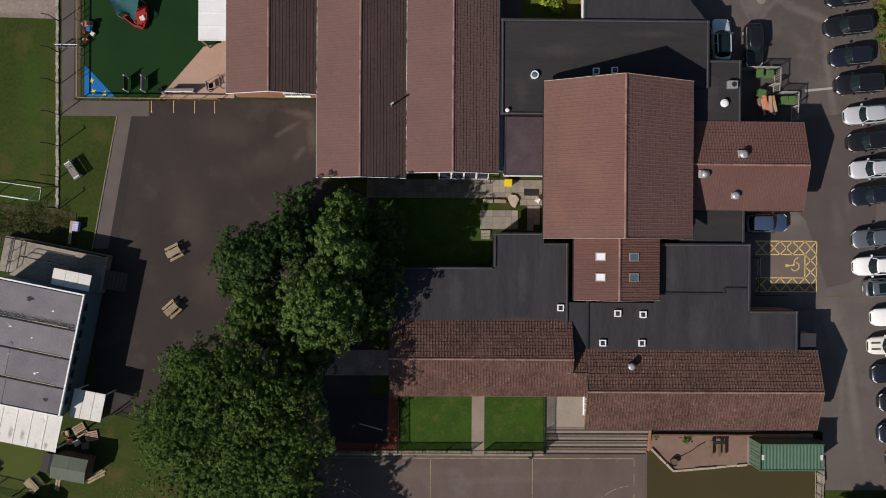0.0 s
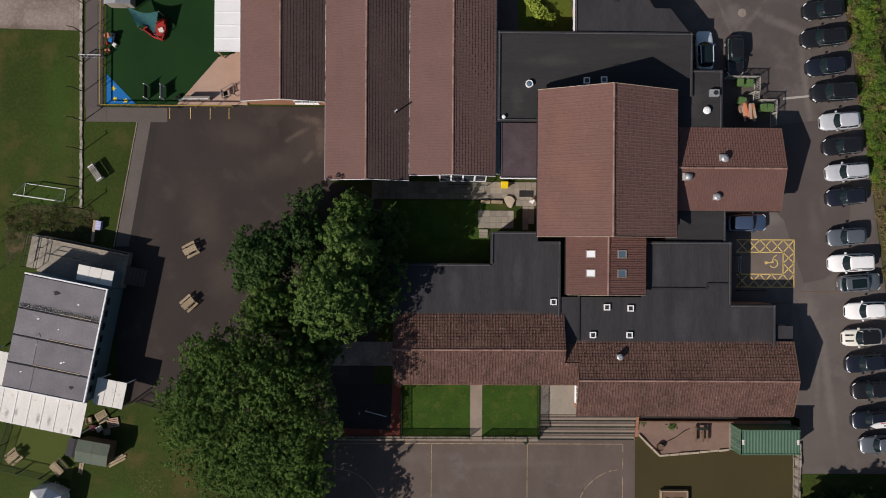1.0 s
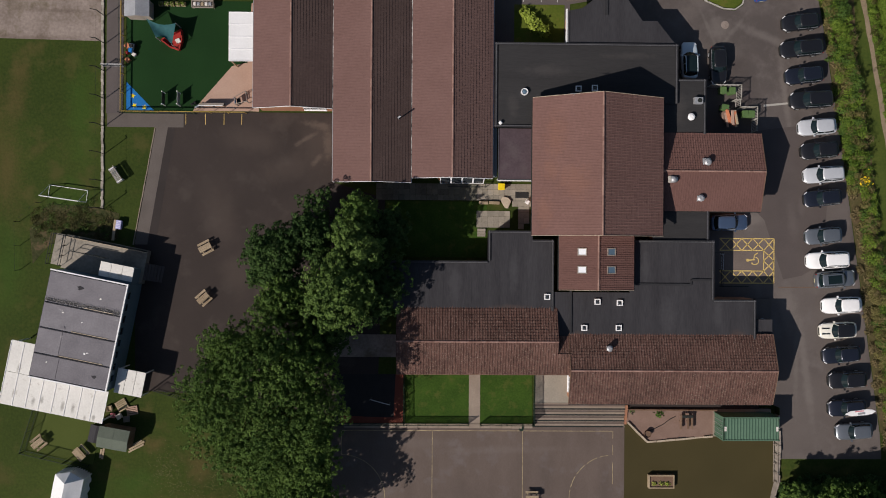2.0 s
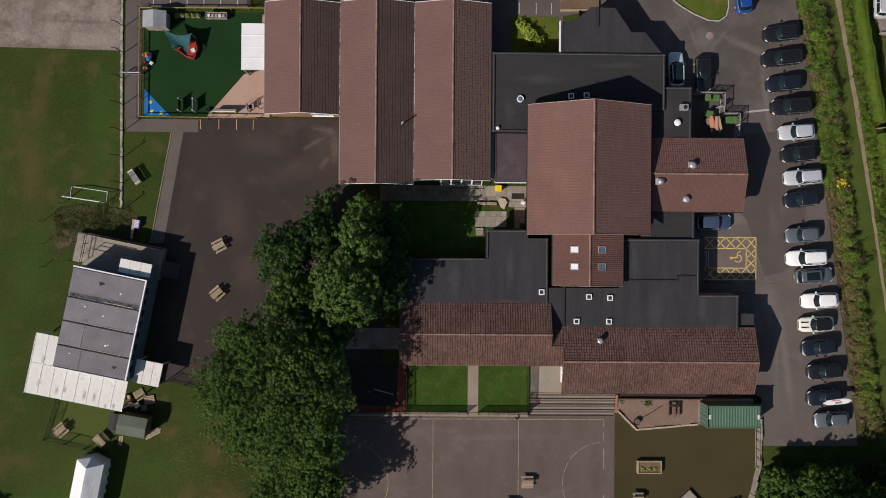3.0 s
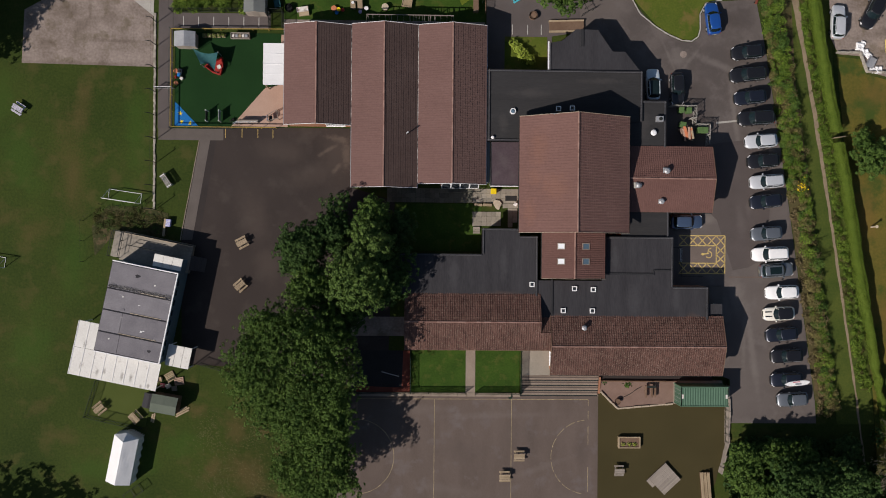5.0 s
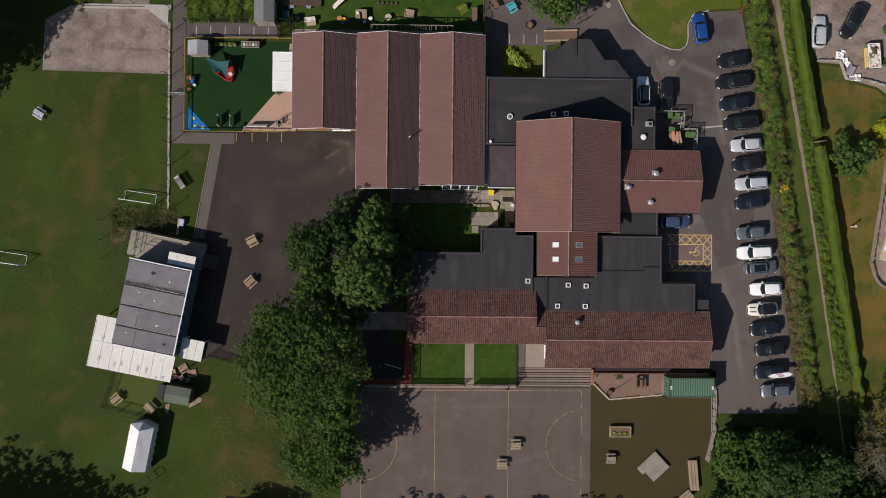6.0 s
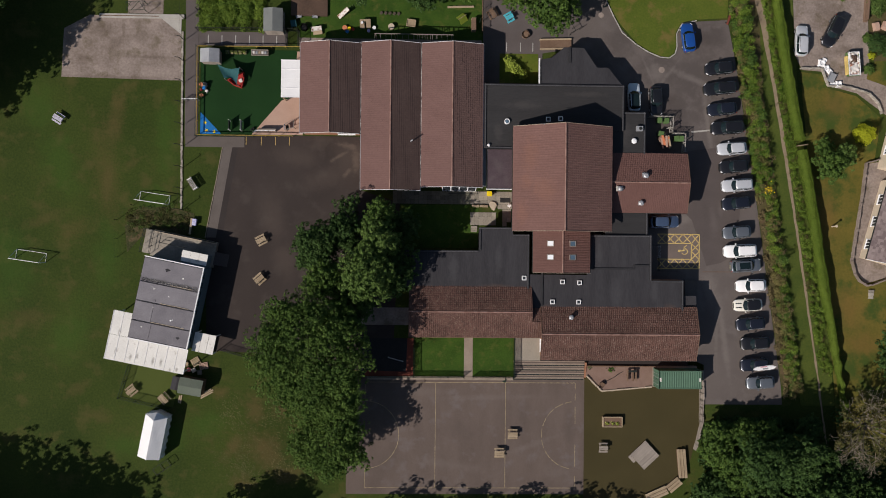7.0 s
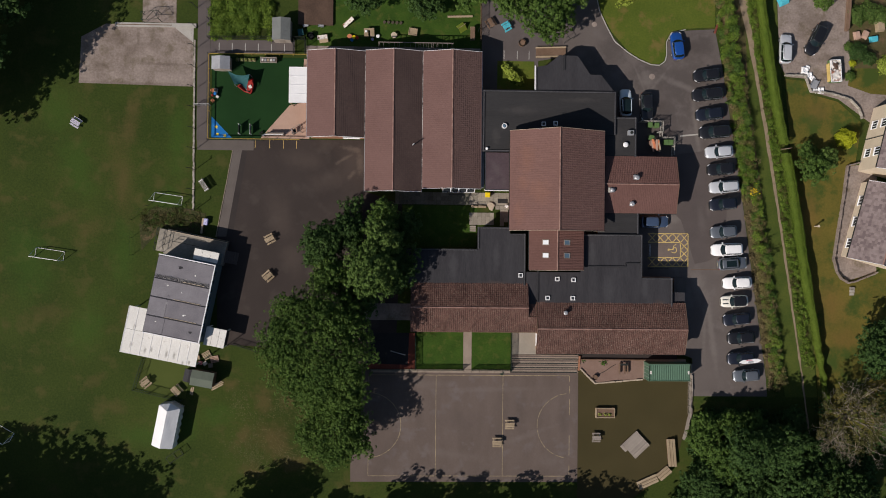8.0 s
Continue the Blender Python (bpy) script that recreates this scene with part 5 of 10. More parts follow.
def tree(name, label, x, y, r, top, low, mat, seed, leaf=0.30, lobes=26, thick=1.0, bark=None, limbs=3, mains=6, squash=1.0, spread=1.0, lobe_size=0.34, reach=0.20, tuft=0.36, fill=1.2):
    """A tapered trunk with limbs, and a crown of leaves gathered in uneven lobes."""
    rng = np.random.default_rng(seed)
    z0 = ground_z(x, y)
    ob = thing(name, label, "tree", x, y, z0 - 0.05)
    bm = bmesh.new()
    h = (low + (top - low) * 0.35)
    tr = max(0.09, r * 0.045)
    tube(bm, (0, 0, 0), (0, 0, h * 0.55), tr * 1.35, tr, 10)
    tube(bm, (0, 0, h * 0.53), (0.1 * r * rng.normal(), 0.1 * r * rng.normal(), h), tr, tr * 0.8, 9)
    for k in range(mains):
        a = 2 * math.pi * (k + rng.uniform(-0.3, 0.3)) / mains
        limb(bm, Vector((0, 0, h * rng.uniform(0.5, 0.98))), Vector((math.cos(a), math.sin(a), rng.uniform(0.35, 1.1))).normalized(), r * rng.uniform(reach, reach * 1.3), tr * 0.6, limbs, rng)
    part("trunk", bm, bark or M_BARK, ob)
    # lobes over the upper crown and round its rim, each set with tufts of leaves
    cz, hz = (top + low) / 2, (top - low) / 2
    tips, ways = [], []
    for k in range(lobes):
        f = (k + 0.5) / lobes
        zz = 1 - 1.55 * f
        a = 2.39996 * k + rng.normal(0, 0.25)
        ring = math.sqrt(max(0.0, 1 - zz * zz)) ** 0.8
        rad = r * ring * rng.uniform(0.55, 0.93) * spread
        lr = r * lobe_size * rng.uniform(0.5, 1.45)
        c = np.array((rad * math.cos(a), rad * math.sin(a) * squash, cz + hz * zz * rng.uniform(0.55, 0.92)))
        n = max(4, int(thick * 1.35 * (lr / tuft) ** 2))
        d = rng.normal(0, 1, (n, 3))
        d /= np.linalg.norm(d, axis=1, keepdims=True)
        d[:, 2] = np.where(rng.random(n) < 0.8, np.abs(d[:, 2]), d[:, 2])
        bumps = 1 + 0.22 * np.sin(d[:, 0] * 5 + k) * np.sin(d[:, 1] * 6 + 2 * k) + 0.15 * np.sin(d[:, 2] * 9 + k)
        tips.append(c + d * (lr * bumps * rng.uniform(0.75, 1.1, n))[:, None] * np.array((1, 1, 0.8)))
        ways.append(d)
    # tufts between the lobes, over the whole crown
    n = int(0.9 * thick * (r / tuft) ** 2)
    d = rng.normal(0, 1, (n, 3)) + np.array((0, 0, 0.45))
    d /= np.linalg.norm(d, axis=1, keepdims=True)
    d[:, 2] = np.where(rng.random(n) < 0.8, np.abs(d[:, 2]), d[:, 2])
    wob = 1 + 0.20 * np.sin(d[:, 0] * 5 + seed) * np.sin(d[:, 1] * 6 + 2 * seed) + 0.07 * np.sin(d[:, 2] * 17 + 3 * seed) + 0.06 * np.sin(d[:, 0] * 21) * np.sin(d[:, 1] * 19 + seed)
    tips.append(np.array((0, 0, cz)) + d * np.array((r * spread * 0.80, r * spread * squash * 0.80, hz * 0.74)) * (wob * rng.uniform(0.86, 1.03, n))[:, None])
    ways.append(d)
    tips, ways = np.concatenate(tips), np.concatenate(ways)
    q = max(6, int(2.7 * (tuft / leaf) ** 2))
    size = np.repeat(tuft * rng.uniform(0.55, 1.3, len(tips)), q)[:, None]
    tips, ways = np.repeat(tips, q, axis=0), np.repeat(ways, q, axis=0)
    e = rng.normal(0, 1, tips.shape) + ways * 0.9 + np.array((0, 0, 0.5))
    e /= np.linalg.norm(e, axis=1, keepdims=True)
    p = tips + e * size * rng.uniform(0.62, 1.0, (len(tips), 1)) * np.array((1, 1, 0.8))
    cards = [leaf_cards(p, e * 0.9 + ways * 0.25 + np.array((0, 0, 0.1)), leaf, rng, 0.3)]
    # larger leaves deep inside
    n = int(fill * min(1.0, thick) * (r / leaf) ** 2)
    d = rng.normal(0, 1, (n, 3))
    d /= np.linalg.norm(d, axis=1, keepdims=True)
    p = np.array((0, 0, cz)) + d * np.array((r * spread * 0.66, r * spread * squash * 0.66, hz * 0.6)) * rng.uniform(0.8, 1.0, (n, 1))
    cards.append(leaf_cards(p, d + np.array((0, 0, 0.35)), leaf * 2.2, rng, 0.5))
    part("crown", quads("crown", np.concatenate(cards)), mat, ob, kind="stuff")
    return ob


def bush_cards(rng, cx, cy, cz, rx, ry, rz, leaf, thick=1.0):
    n = int(thick * 6.5 * (rx + ry) ** 2 / 4 / leaf ** 2)
    d = rng.normal(0, 1, (n, 3))
    d /= np.linalg.norm(d, axis=1, keepdims=True)
    d[:, 2] = np.abs(d[:, 2])
    wob = 1 + 0.2 * np.sin(d[:, 0] * 6 + cx) * np.sin(d[:, 1] * 5 + cy)
    p = np.array((cx, cy, cz)) + d * np.array((rx, ry, rz)) * (wob * rng.uniform(0.75, 1.1, n))[:, None]
    return leaf_cards(p, d + np.array((0, 0, 0.4)), leaf, rng, 0.55)


tree("large_tree", "broad green tree shading the playground", -17.2, -15.4, 8.5, 14.0, 4.0, M_LEAF, 21, 0.10, 230, 0.9, lobe_size=0.13, spread=0.98, squash=1.1, tuft=0.25, fill=1.5)
tree("tall_tree", "tall bright green tree beside the courtyard", -9.6, -5.3, 4.0, 13.5, 3.6, M_LEAF_BRIGHT, 22, 0.14, 90, 0.95, lobe_size=0.18, squash=1.02, tuft=0.36, fill=2.2)
tree("playground_tree", "rounded dark green tree at the playground edge", -16.7, -1.6, 3.3, 9.0, 2.0, M_LEAF_DARK, 23, 0.11, 84, 1.2, lobe_size=0.2, squash=1.15, tuft=0.28, fill=2.6)
tree("slender_tree", "leafy green tree beside the courtyard", -8.2, -0.8, 3.0, 11.2, 2.2, M_LEAF_BRIGHT, 24, 0.14, 46, 0.95, lobe_size=0.24, tuft=0.38, fill=2.2)
tree("classroom_tree", "green tree close to the classroom wall", -8.1, 2.9, 2.4, 7.3, 2.0, M_LEAF, 29, 0.13, 34, 1.0, lobe_size=0.25)
tree("inner_tree", "dark green tree in the middle of the group", -13.0, 0.2, 2.9, 7.6, 2.4, M_LEAF_DARK, 20, 0.13, 46, 1.1, lobe_size=0.24, fill=2.4)
tree("lower_tree", "green tree below the taller crowns", -15.3, -6.2, 3.0, 10.5, 2.6, M_LEAF, 19, 0.13, 50, 1.1, lobe_size=0.23, fill=2.4)
tree("overhanging_tree", "dark green tree leaning over the flat roof edge", -6.2, -4.6, 3.7, 7.0, 3.2, M_LEAF_DARK, 17, 0.13, 56, 1.0, lobe_size=0.2)
tree("shaded_tree", "dark green tree over the courtyard lawn", -4.9, 1.4, 2.5, 6.0, 1.5, M_LEAF_DARK, 16, 0.13, 36, 1.0, lobe_size=0.24)
tree("sparse_tree", "thin dark tree with bare limbs showing", -12.6, 3.5, 2.1, 6.5, 2.0, M_LEAF_DARK, 25, 0.11, 14, 0.35, bark=M_PALE_BARK)
tree("joining_tree", "green tree between two larger crowns", -13.4, -21.9, 3.9, 9.6, 3.0, M_LEAF, 18, 0.11, 60, 0.95, lobe_size=0.2, tuft=0.27, fill=1.8)
tree("courtside_tree", "open crowned tree with pale limbs beside the court", -14.6, -28.0, 5.8, 8.3, 2.2, M_LEAF, 26, 0.11, 110, 0.8, bark=M_PALE_BARK, lobe_size=0.18, tuft=0.26)
tree("middle_tree", "shaded dark green tree in the group", -11.6, -9.6, 2.8, 8.0, 3.5, M_LEAF_DARK, 27, 0.13, 44, 0.9, lobe_size=0.23)
tree("south_tree", "dark green tree south of the field", -30.6, -44.5, 5.2, 9.3, 2.0, M_LEAF_DARK, 28, 0.2, 50, 1.2, lobe_size=0.25, tuft=0.45)
for k, (tx, ty, tr, tt) in enumerate(((-68.2, 25.0, 8.5, 15.0), (-63.0, 35.0, 7.0, 13.0), (-76.0, 38.0, 9.0, 16.0), (-73.6, 17.0, 6.6, 13.0))):
    tree("field_tree", "large dark tree at the corner of the field", tx, ty, tr, tt, 3.5, M_LEAF_DARK, 30 + k, 0.2, 80, 1.2, lobe_size=0.2, tuft=0.5)
for k, (tx, ty, tr, tt) in enumerate(((-74.0, -43.5, 8.0, 15.0), (-66.0, -46.5, 7.5, 14.5), (-59.0, -46.5, 7.0, 14.0), (-54.5, -49.5, 6.0, 12.5), (-47.0, -55.0, 5.0, 11.0), (-22.5, -48.5, 5.0, 9.0), (-9.0, -44.5, 4.2, 8.0),
                                      (-1.0, -44.8, 4.4, 8.6), (7.0, -44.5, 4.0, 8.0), (15.0, -44.8, 4.4, 8.6), (22.0, -45.5, 4.2, 8.0))):
    tree("boundary_tree", "leafy green tree along the south boundary", tx, ty, tr, tt, 1.5, M_LEAF, 40 + k, 0.30, 30, 0.9, lobe_size=0.28, tuft=0.6)
# The last three trees are added cover, to keep that ground in deep shade.
for k, (tx, ty, tr, tt, m) in enumerate(((39.4, -29.6, 2.6, 6.0, M_LEAF), (45.0, -30.6, 3.8, 12.5, M_LEAF_DARK), (42.2, -32.5, 3.0, 7.4, M_LEAF), (39.6, -36.5, 3.6, 6.0, M_LEAF_DARK), (45.5, -39.0, 4.5, 7.0, M_LEAF_DARK), (52.0, -37.0, 4.6, 9.0, M_LEAF_DARK),
                                         (36.0, -42.0, 3.6, 6.0, M_LEAF_DARK), (60.5, -39.0, 4.5, 8.0, M_LEAF_DARK), (65.5, -16.0, 4.5, 8.0, M_LEAF_DARK), (70.0, -24.0, 5.0, 9.0, M_LEAF_DARK), (49.4, -30.0, 3.3, 11.5, M_LEAF_DARK), (39.8, -27.5, 1.9, 5.0, M_LEAF), (43.2, -27.4, 1.9, 5.2, M_LEAF),
                                         (46.6, -27.5, 2.1, 5.6, M_LEAF), (54.2, -31.5, 2.9, 6.0, M_LEAF_DARK), (57.0, -33.5, 3.0, 6.0, M_LEAF_DARK), (53.4, -27.0, 1.8, 3.4, M_LEAF_DARK))):
    tree("copse_tree", "green tree in the copse beside the car park", tx, ty, tr, tt, 1.0, m, 60 + k, 0.14, 60, lobe_size=0.22)
tree("ageing_tree", "thinly leaved tree with grey brown bare branches", 60.2, -26.0, 5.6, 9.5, 3.0, M_LEAF_SCRUB, 75, 0.10, 60, 0.18, bark=M_TWIG, limbs=7, reach=0.34, mains=15, lobe_size=0.2, tuft=0.3)
for k, (tx, ty, tr, tt, m) in enumerate(((15.4, 32.2, 4.0, 8.5, M_LEAF), (18.8, 36.2, 3.4, 8.0, M_LEAF_BRIGHT), (10.4, 34.6, 3.2, 7.0, M_LEAF), (4.0, 36.0, 3.2, 8.0, M_LEAF), (-2.2, 34.2, 2.8, 5.5, M_LEAF_DARK), (-11.2, 35.0, 2.9, 6.0, M_LEAF_DARK), (-33.0, 39.5, 2.4, 5.0, M_LEAF_DARK), (27.5, 37.6, 3.0, 5.0, M_LEAF_LIME))):
    tree("north_tree", "leafy green tree north of the school", tx, ty, tr, tt, 1.5, m, 80 + k, 0.14, 56, lobe_size=0.22, tuft=0.4)
tree("garden_tree", "leafy green garden tree on the lawn", 55.8, 10.8, 2.3, 4.4, 0.5, M_LEAF, 95, 0.11, 34, 0.85, lobe_size=0.27)
tree("garden_tree", "small bright green tree beside a larger one on the lawn", 58.0, 12.2, 1.8, 3.4, 0.4, M_LEAF_BRIGHT, 96, 0.11, 26, 0.8, lobe_size=0.28)
tree("garden_tree", "low dark green tree at the lawn's edge", 55.4, 13.4, 1.3, 2.4, 0.3, M_LEAF, 97, 0.11, 18, 0.8, lobe_size=0.3)


def bush(label, x, y, r, h, mat, seed, leaf=0.16, thick=1.4):
    rng = np.random.default_rng(seed)
    ob = thing("bush", label, "bush", x, y, ground_z(x, y))
    bm = bmesh.new()
    for k in range(5):
        a = 1.256 * k
        tube(bm, (0, 0, 0), (0.5 * r * math.cos(a), 0.5 * r * math.sin(a), 0.7 * h), 0.04, 0.015, 6)
    part("stems", bm, M_BARK, ob)
    part("leaves", quads("leaves", bush_cards(rng, 0, 0, 0.1, r, r, h, leaf, thick)), mat, ob, kind="stuff")


bush("clipped golden ball of a shrub", 61.7, 15.5, 1.3, 2.2, M_LEAF_GOLD, 101, 0.075, 4.0)
for k, (bx, by, br, bh) in enumerate(((10.4, 25.0, 0.7, 0.9), (11.0, 24.2, 0.85, 1.0), (11.9, 23.6, 0.7, 0.9), (9.8, 25.6, 0.6, 0.8))):
    bush("bright lime green shrub on the small lawn", bx, by, br, bh, M_LEAF_LIME, 110 + k)
for k, (bx, by, br, bh, m) in enumerate(((62.6, 25.1, 0.75, 0.8, M_LEAF), (63.7, 28.8, 1.4, 1.5, M_LEAF_DARK), (65.5, 27.8, 1.0, 1.1, M_LEAF_DARK), (68.4, 26.8, 1.5, 1.5, M_LEAF_LIME), (63.0, 27.1, 0.5, 0.6, M_LEAF_GOLD), (62.4, 29.6, 0.7, 0.7, M_LEAF), (63.6, 34.4, 1.4, 1.2, M_LEAF_BRIGHT), (65.4, 35.0, 1.5, 1.2, M_LEAF_BRIGHT), (67.4, 34.4, 1.5, 1.2, M_LEAF_BRIGHT), (58.3, 36.8, 1.5, 1.2, M_LEAF))):
    bush("leafy garden shrub in a bed", bx, by, br, bh, m, 120 + k, 0.11, 1.6)
bush("green shrub on the bark terrace", 25.2, -18.95, 0.65, 0.8, M_LEAF, 131)
bush("dark shrub at the terrace corner", 22.1, -18.6, 0.5, 0.7, M_LEAF_DARK, 132)


def bank_line(y):
    """The x of the car park's east edge at y."""
    return 43.3 + (25.0 - y) * 0.148


def hedges():
    rng = np.random.default_rng(7)
    cards, deep, dry, brown = [], [], [], []
    y = 58.0
    while y > -22.5:
        edge = bank_line(y)
        near = 0.2 if y > 6.0 else 1.0
        for k in range(7):
            d = rng.uniform(near, 2.75)
            tall = 0.35 + 1.25 * math.sin(math.pi * min(1.0, max(0.05, (d - near) / (3.1 - near)))) * rng.uniform(0.55, 1.15) * (1.0 if y > 8.0 else 0.62)
            pick = rng.random() + ((0.0 if d > 1.4 else 0.05) if y > 8.0 else 0.22 if d > 1.6 else 0.40)
            (cards if pick < 0.55 else deep if pick < 0.82 else brown).append(bush_cards(rng, edge + d, y + rng.uniform(-0.6, 0.6), 0.0, rng.uniform(0.28, 0.62), rng.uniform(0.3, 0.7), tall, 0.085, 0.8))
        if rng.random() < (0.42 if y > 8.0 else 0.16):
            (cards if rng.random() < 0.6 else deep).append(bush_cards(rng, edge + rng.uniform(1.2, 2.4), y, 0.2, rng.uniform(0.5, 0.8), rng.uniform(0.6, 1.0), rng.uniform(1.5, 2.2), 0.095, 0.75))
        if y < 9.0 or rng.random() < 0.3:
            dry.append(bush_cards(rng, edge + rng.uniform(0.1, 1.1), y + rng.uniform(-0.6, 0.6), 0.0, 0.45, 0.55, 0.3, 0.10, 0.6))
        if rng.random() < 0.35:
            dry.append(bush_cards(rng, edge + rng.uniform(1.4, 3.2), y + rng.uniform(-1, 1), 0.5, 0.4, 0.5, rng.uniform(0.4, 0.9), 0.07, 0.3))
        y -= 0.8
    for name, label, c, m in (("bramble_bank", "overgrown bank of brambles and nettles behind the cars", cards, M_LEAF_BRAMBLE), ("bramble_bank", "darker leafy shrubs among the brambles on the bank", deep, M_LEAF), ("bramble_bank", "brown seeding docks and grasses on the bank", brown, M_LEAF_SEED), ("dry_weeds", "dry brown weeds along the car park edge", dry, M_LEAF_DRY)):
        tagged(part(name, quads(name, np.concatenate(c)), m, None), label, "undergrowth", kind="stuff")
    # the clipped hedge along the garden, a flat-topped ribbon of leaves
    n = 150000
    ys = rng.uniform(-26.0, 58.0, n)
    a = rng.uniform(-0.1, math.pi + 0.1, n)
    w = 0.54 + 0.05 * np.sin(ys * 0.7) + 0.05 * np.sin(ys * 2.3) - 0.25 * np.clip((-6.0 - ys) / 6.0, 0, 1)
    mid = 54.7 - 0.178 * ys + 0.12 * np.sin(ys * 0.21)
    hgt = (1.8 + 0.06 * np.sin(ys * 0.9) + 0.05 * np.sin(ys * 3.1)) * (1 - 0.35 * np.clip((-12.0 - ys) / 8.0, 0, 1) * (1 + 0.5 * np.sin(ys * 2.2)))
    fold = np.sign(np.cos(a)) * np.abs(np.cos(a)) ** 0.55
    d = np.stack([np.cos(a), 0 * a, np.sin(a)], axis=1)
    p = np.stack([mid + w * fold * rng.uniform(0.88, 1.06, n), ys, hgt * np.abs(np.sin(a)) ** 0.45 * rng.uniform(0.93, 1.04, n)], axis=1)
    keep = ~((ys > 13.0) & (ys < 14.4))
    ob = part("garden_hedge", quads("garden_hedge", leaf_cards(p[keep], d[keep], 0.072, rng, 0.35)), M_LEAF_HEDGE, None)
    tagged(ob, "long clipped bright green hedge beside the footpath", "hedge", kind="stuff")
    # mixed growth between the path and the hedge
    cards, deep = [], []
    y = 58.0
    while y > -20.0:
        lo, hi = 52.45 - 0.1575 * y - 0.0004 * y * y + 0.45, 54.7 - 0.178 * y - 0.55
        for k in range(4):
            (cards if rng.random() < 0.85 else deep).append(bush_cards(rng, rng.uniform(lo, max(lo + 0.4, hi)), y + rng.uniform(-0.4, 0.4), 0.0, rng.uniform(0.2, 0.42), rng.uniform(0.22, 0.5), rng.uniform(0.15, 0.75), 0.075, 0.65))
        y -= 0.6
    for label, c, m in (("tall weeds and grasses along the hedge foot", cards, M_LEAF_BRAMBLE), ("brown seeding grasses along the hedge foot", deep, M_LEAF_SCRUB)):
        tagged(part("verge_weeds", quads("verge_weeds", np.concatenate(c)), m, None), label, "undergrowth", kind="stuff")
    # wild growth north of the play yard and behind the pavilion
    cards = []
    for k in range(190):
        cards.append(bush_cards(rng, rng.uniform(-34.0, -25.4), rng.uniform(29.8, 42.0), 0.0, rng.uniform(0.6, 1.1), rng.uniform(0.6, 1.1), rng.uniform(0.15, 1.1), 0.1, 0.6))
    tagged(part("nettle_bed", quads("nettle_bed", np.concatenate(cards)), M_LEAF_BRAMBLE, None), "tangled green nettles beside the footpath", "undergrowth", kind="stuff")
    cards = []
    dry = []
    for k in range(170):
        x, y = rng.uniform(-44.4, -35.3), 2.1 + rng.normal(0, 1.0)
        (dry if rng.random() < 0.68 else cards).append(bush_cards(rng, x, y, 0.0, rng.uniform(0.2, 0.5), rng.uniform(0.2, 0.5), rng.uniform(0.05, 0.3), 0.045, 0.2))
    for label, c, m in (("low green scrub beside the pavilion landing", cards, M_LEAF), ("low dry scrub beside the pavilion landing", dry, M_LEAF_SCRUB)):
        tagged(part("scrub", quads("scrub", np.concatenate(c)), m, None), label, "undergrowth", kind="stuff")
    # understorey of the copse
    cards = []
    for k in range(170):
        x, y = rng.uniform(37.5, 74.0), rng.uniform(-46.0, -25.5)
        if x < 40.0 and y > -28.5:
            continue
        cards.append(bush_cards(rng, x, y, ground_z(x, y), rng.uniform(0.7, 1.4), rng.uniform(0.7, 1.4), rng.uniform(0.4, 1.3), 0.22, 0.6))
    for k in range(60):
        x, y = rng.uniform(39.2, 50.0), rng.uniform(-29.0, -26.2)
        cards.append(bush_cards(rng, x, y, ground_z(x, y), rng.uniform(0.6, 1.0), rng.uniform(0.5, 0.9), rng.uniform(0.6, 1.4), 0.13, 0.8))
    tagged(part("copse_undergrowth", quads("copse_undergrowth", np.concatenate(cards)), M_LEAF_DARK, None), "dense green undergrowth of the copse", "undergrowth", kind="stuff")


hedges()

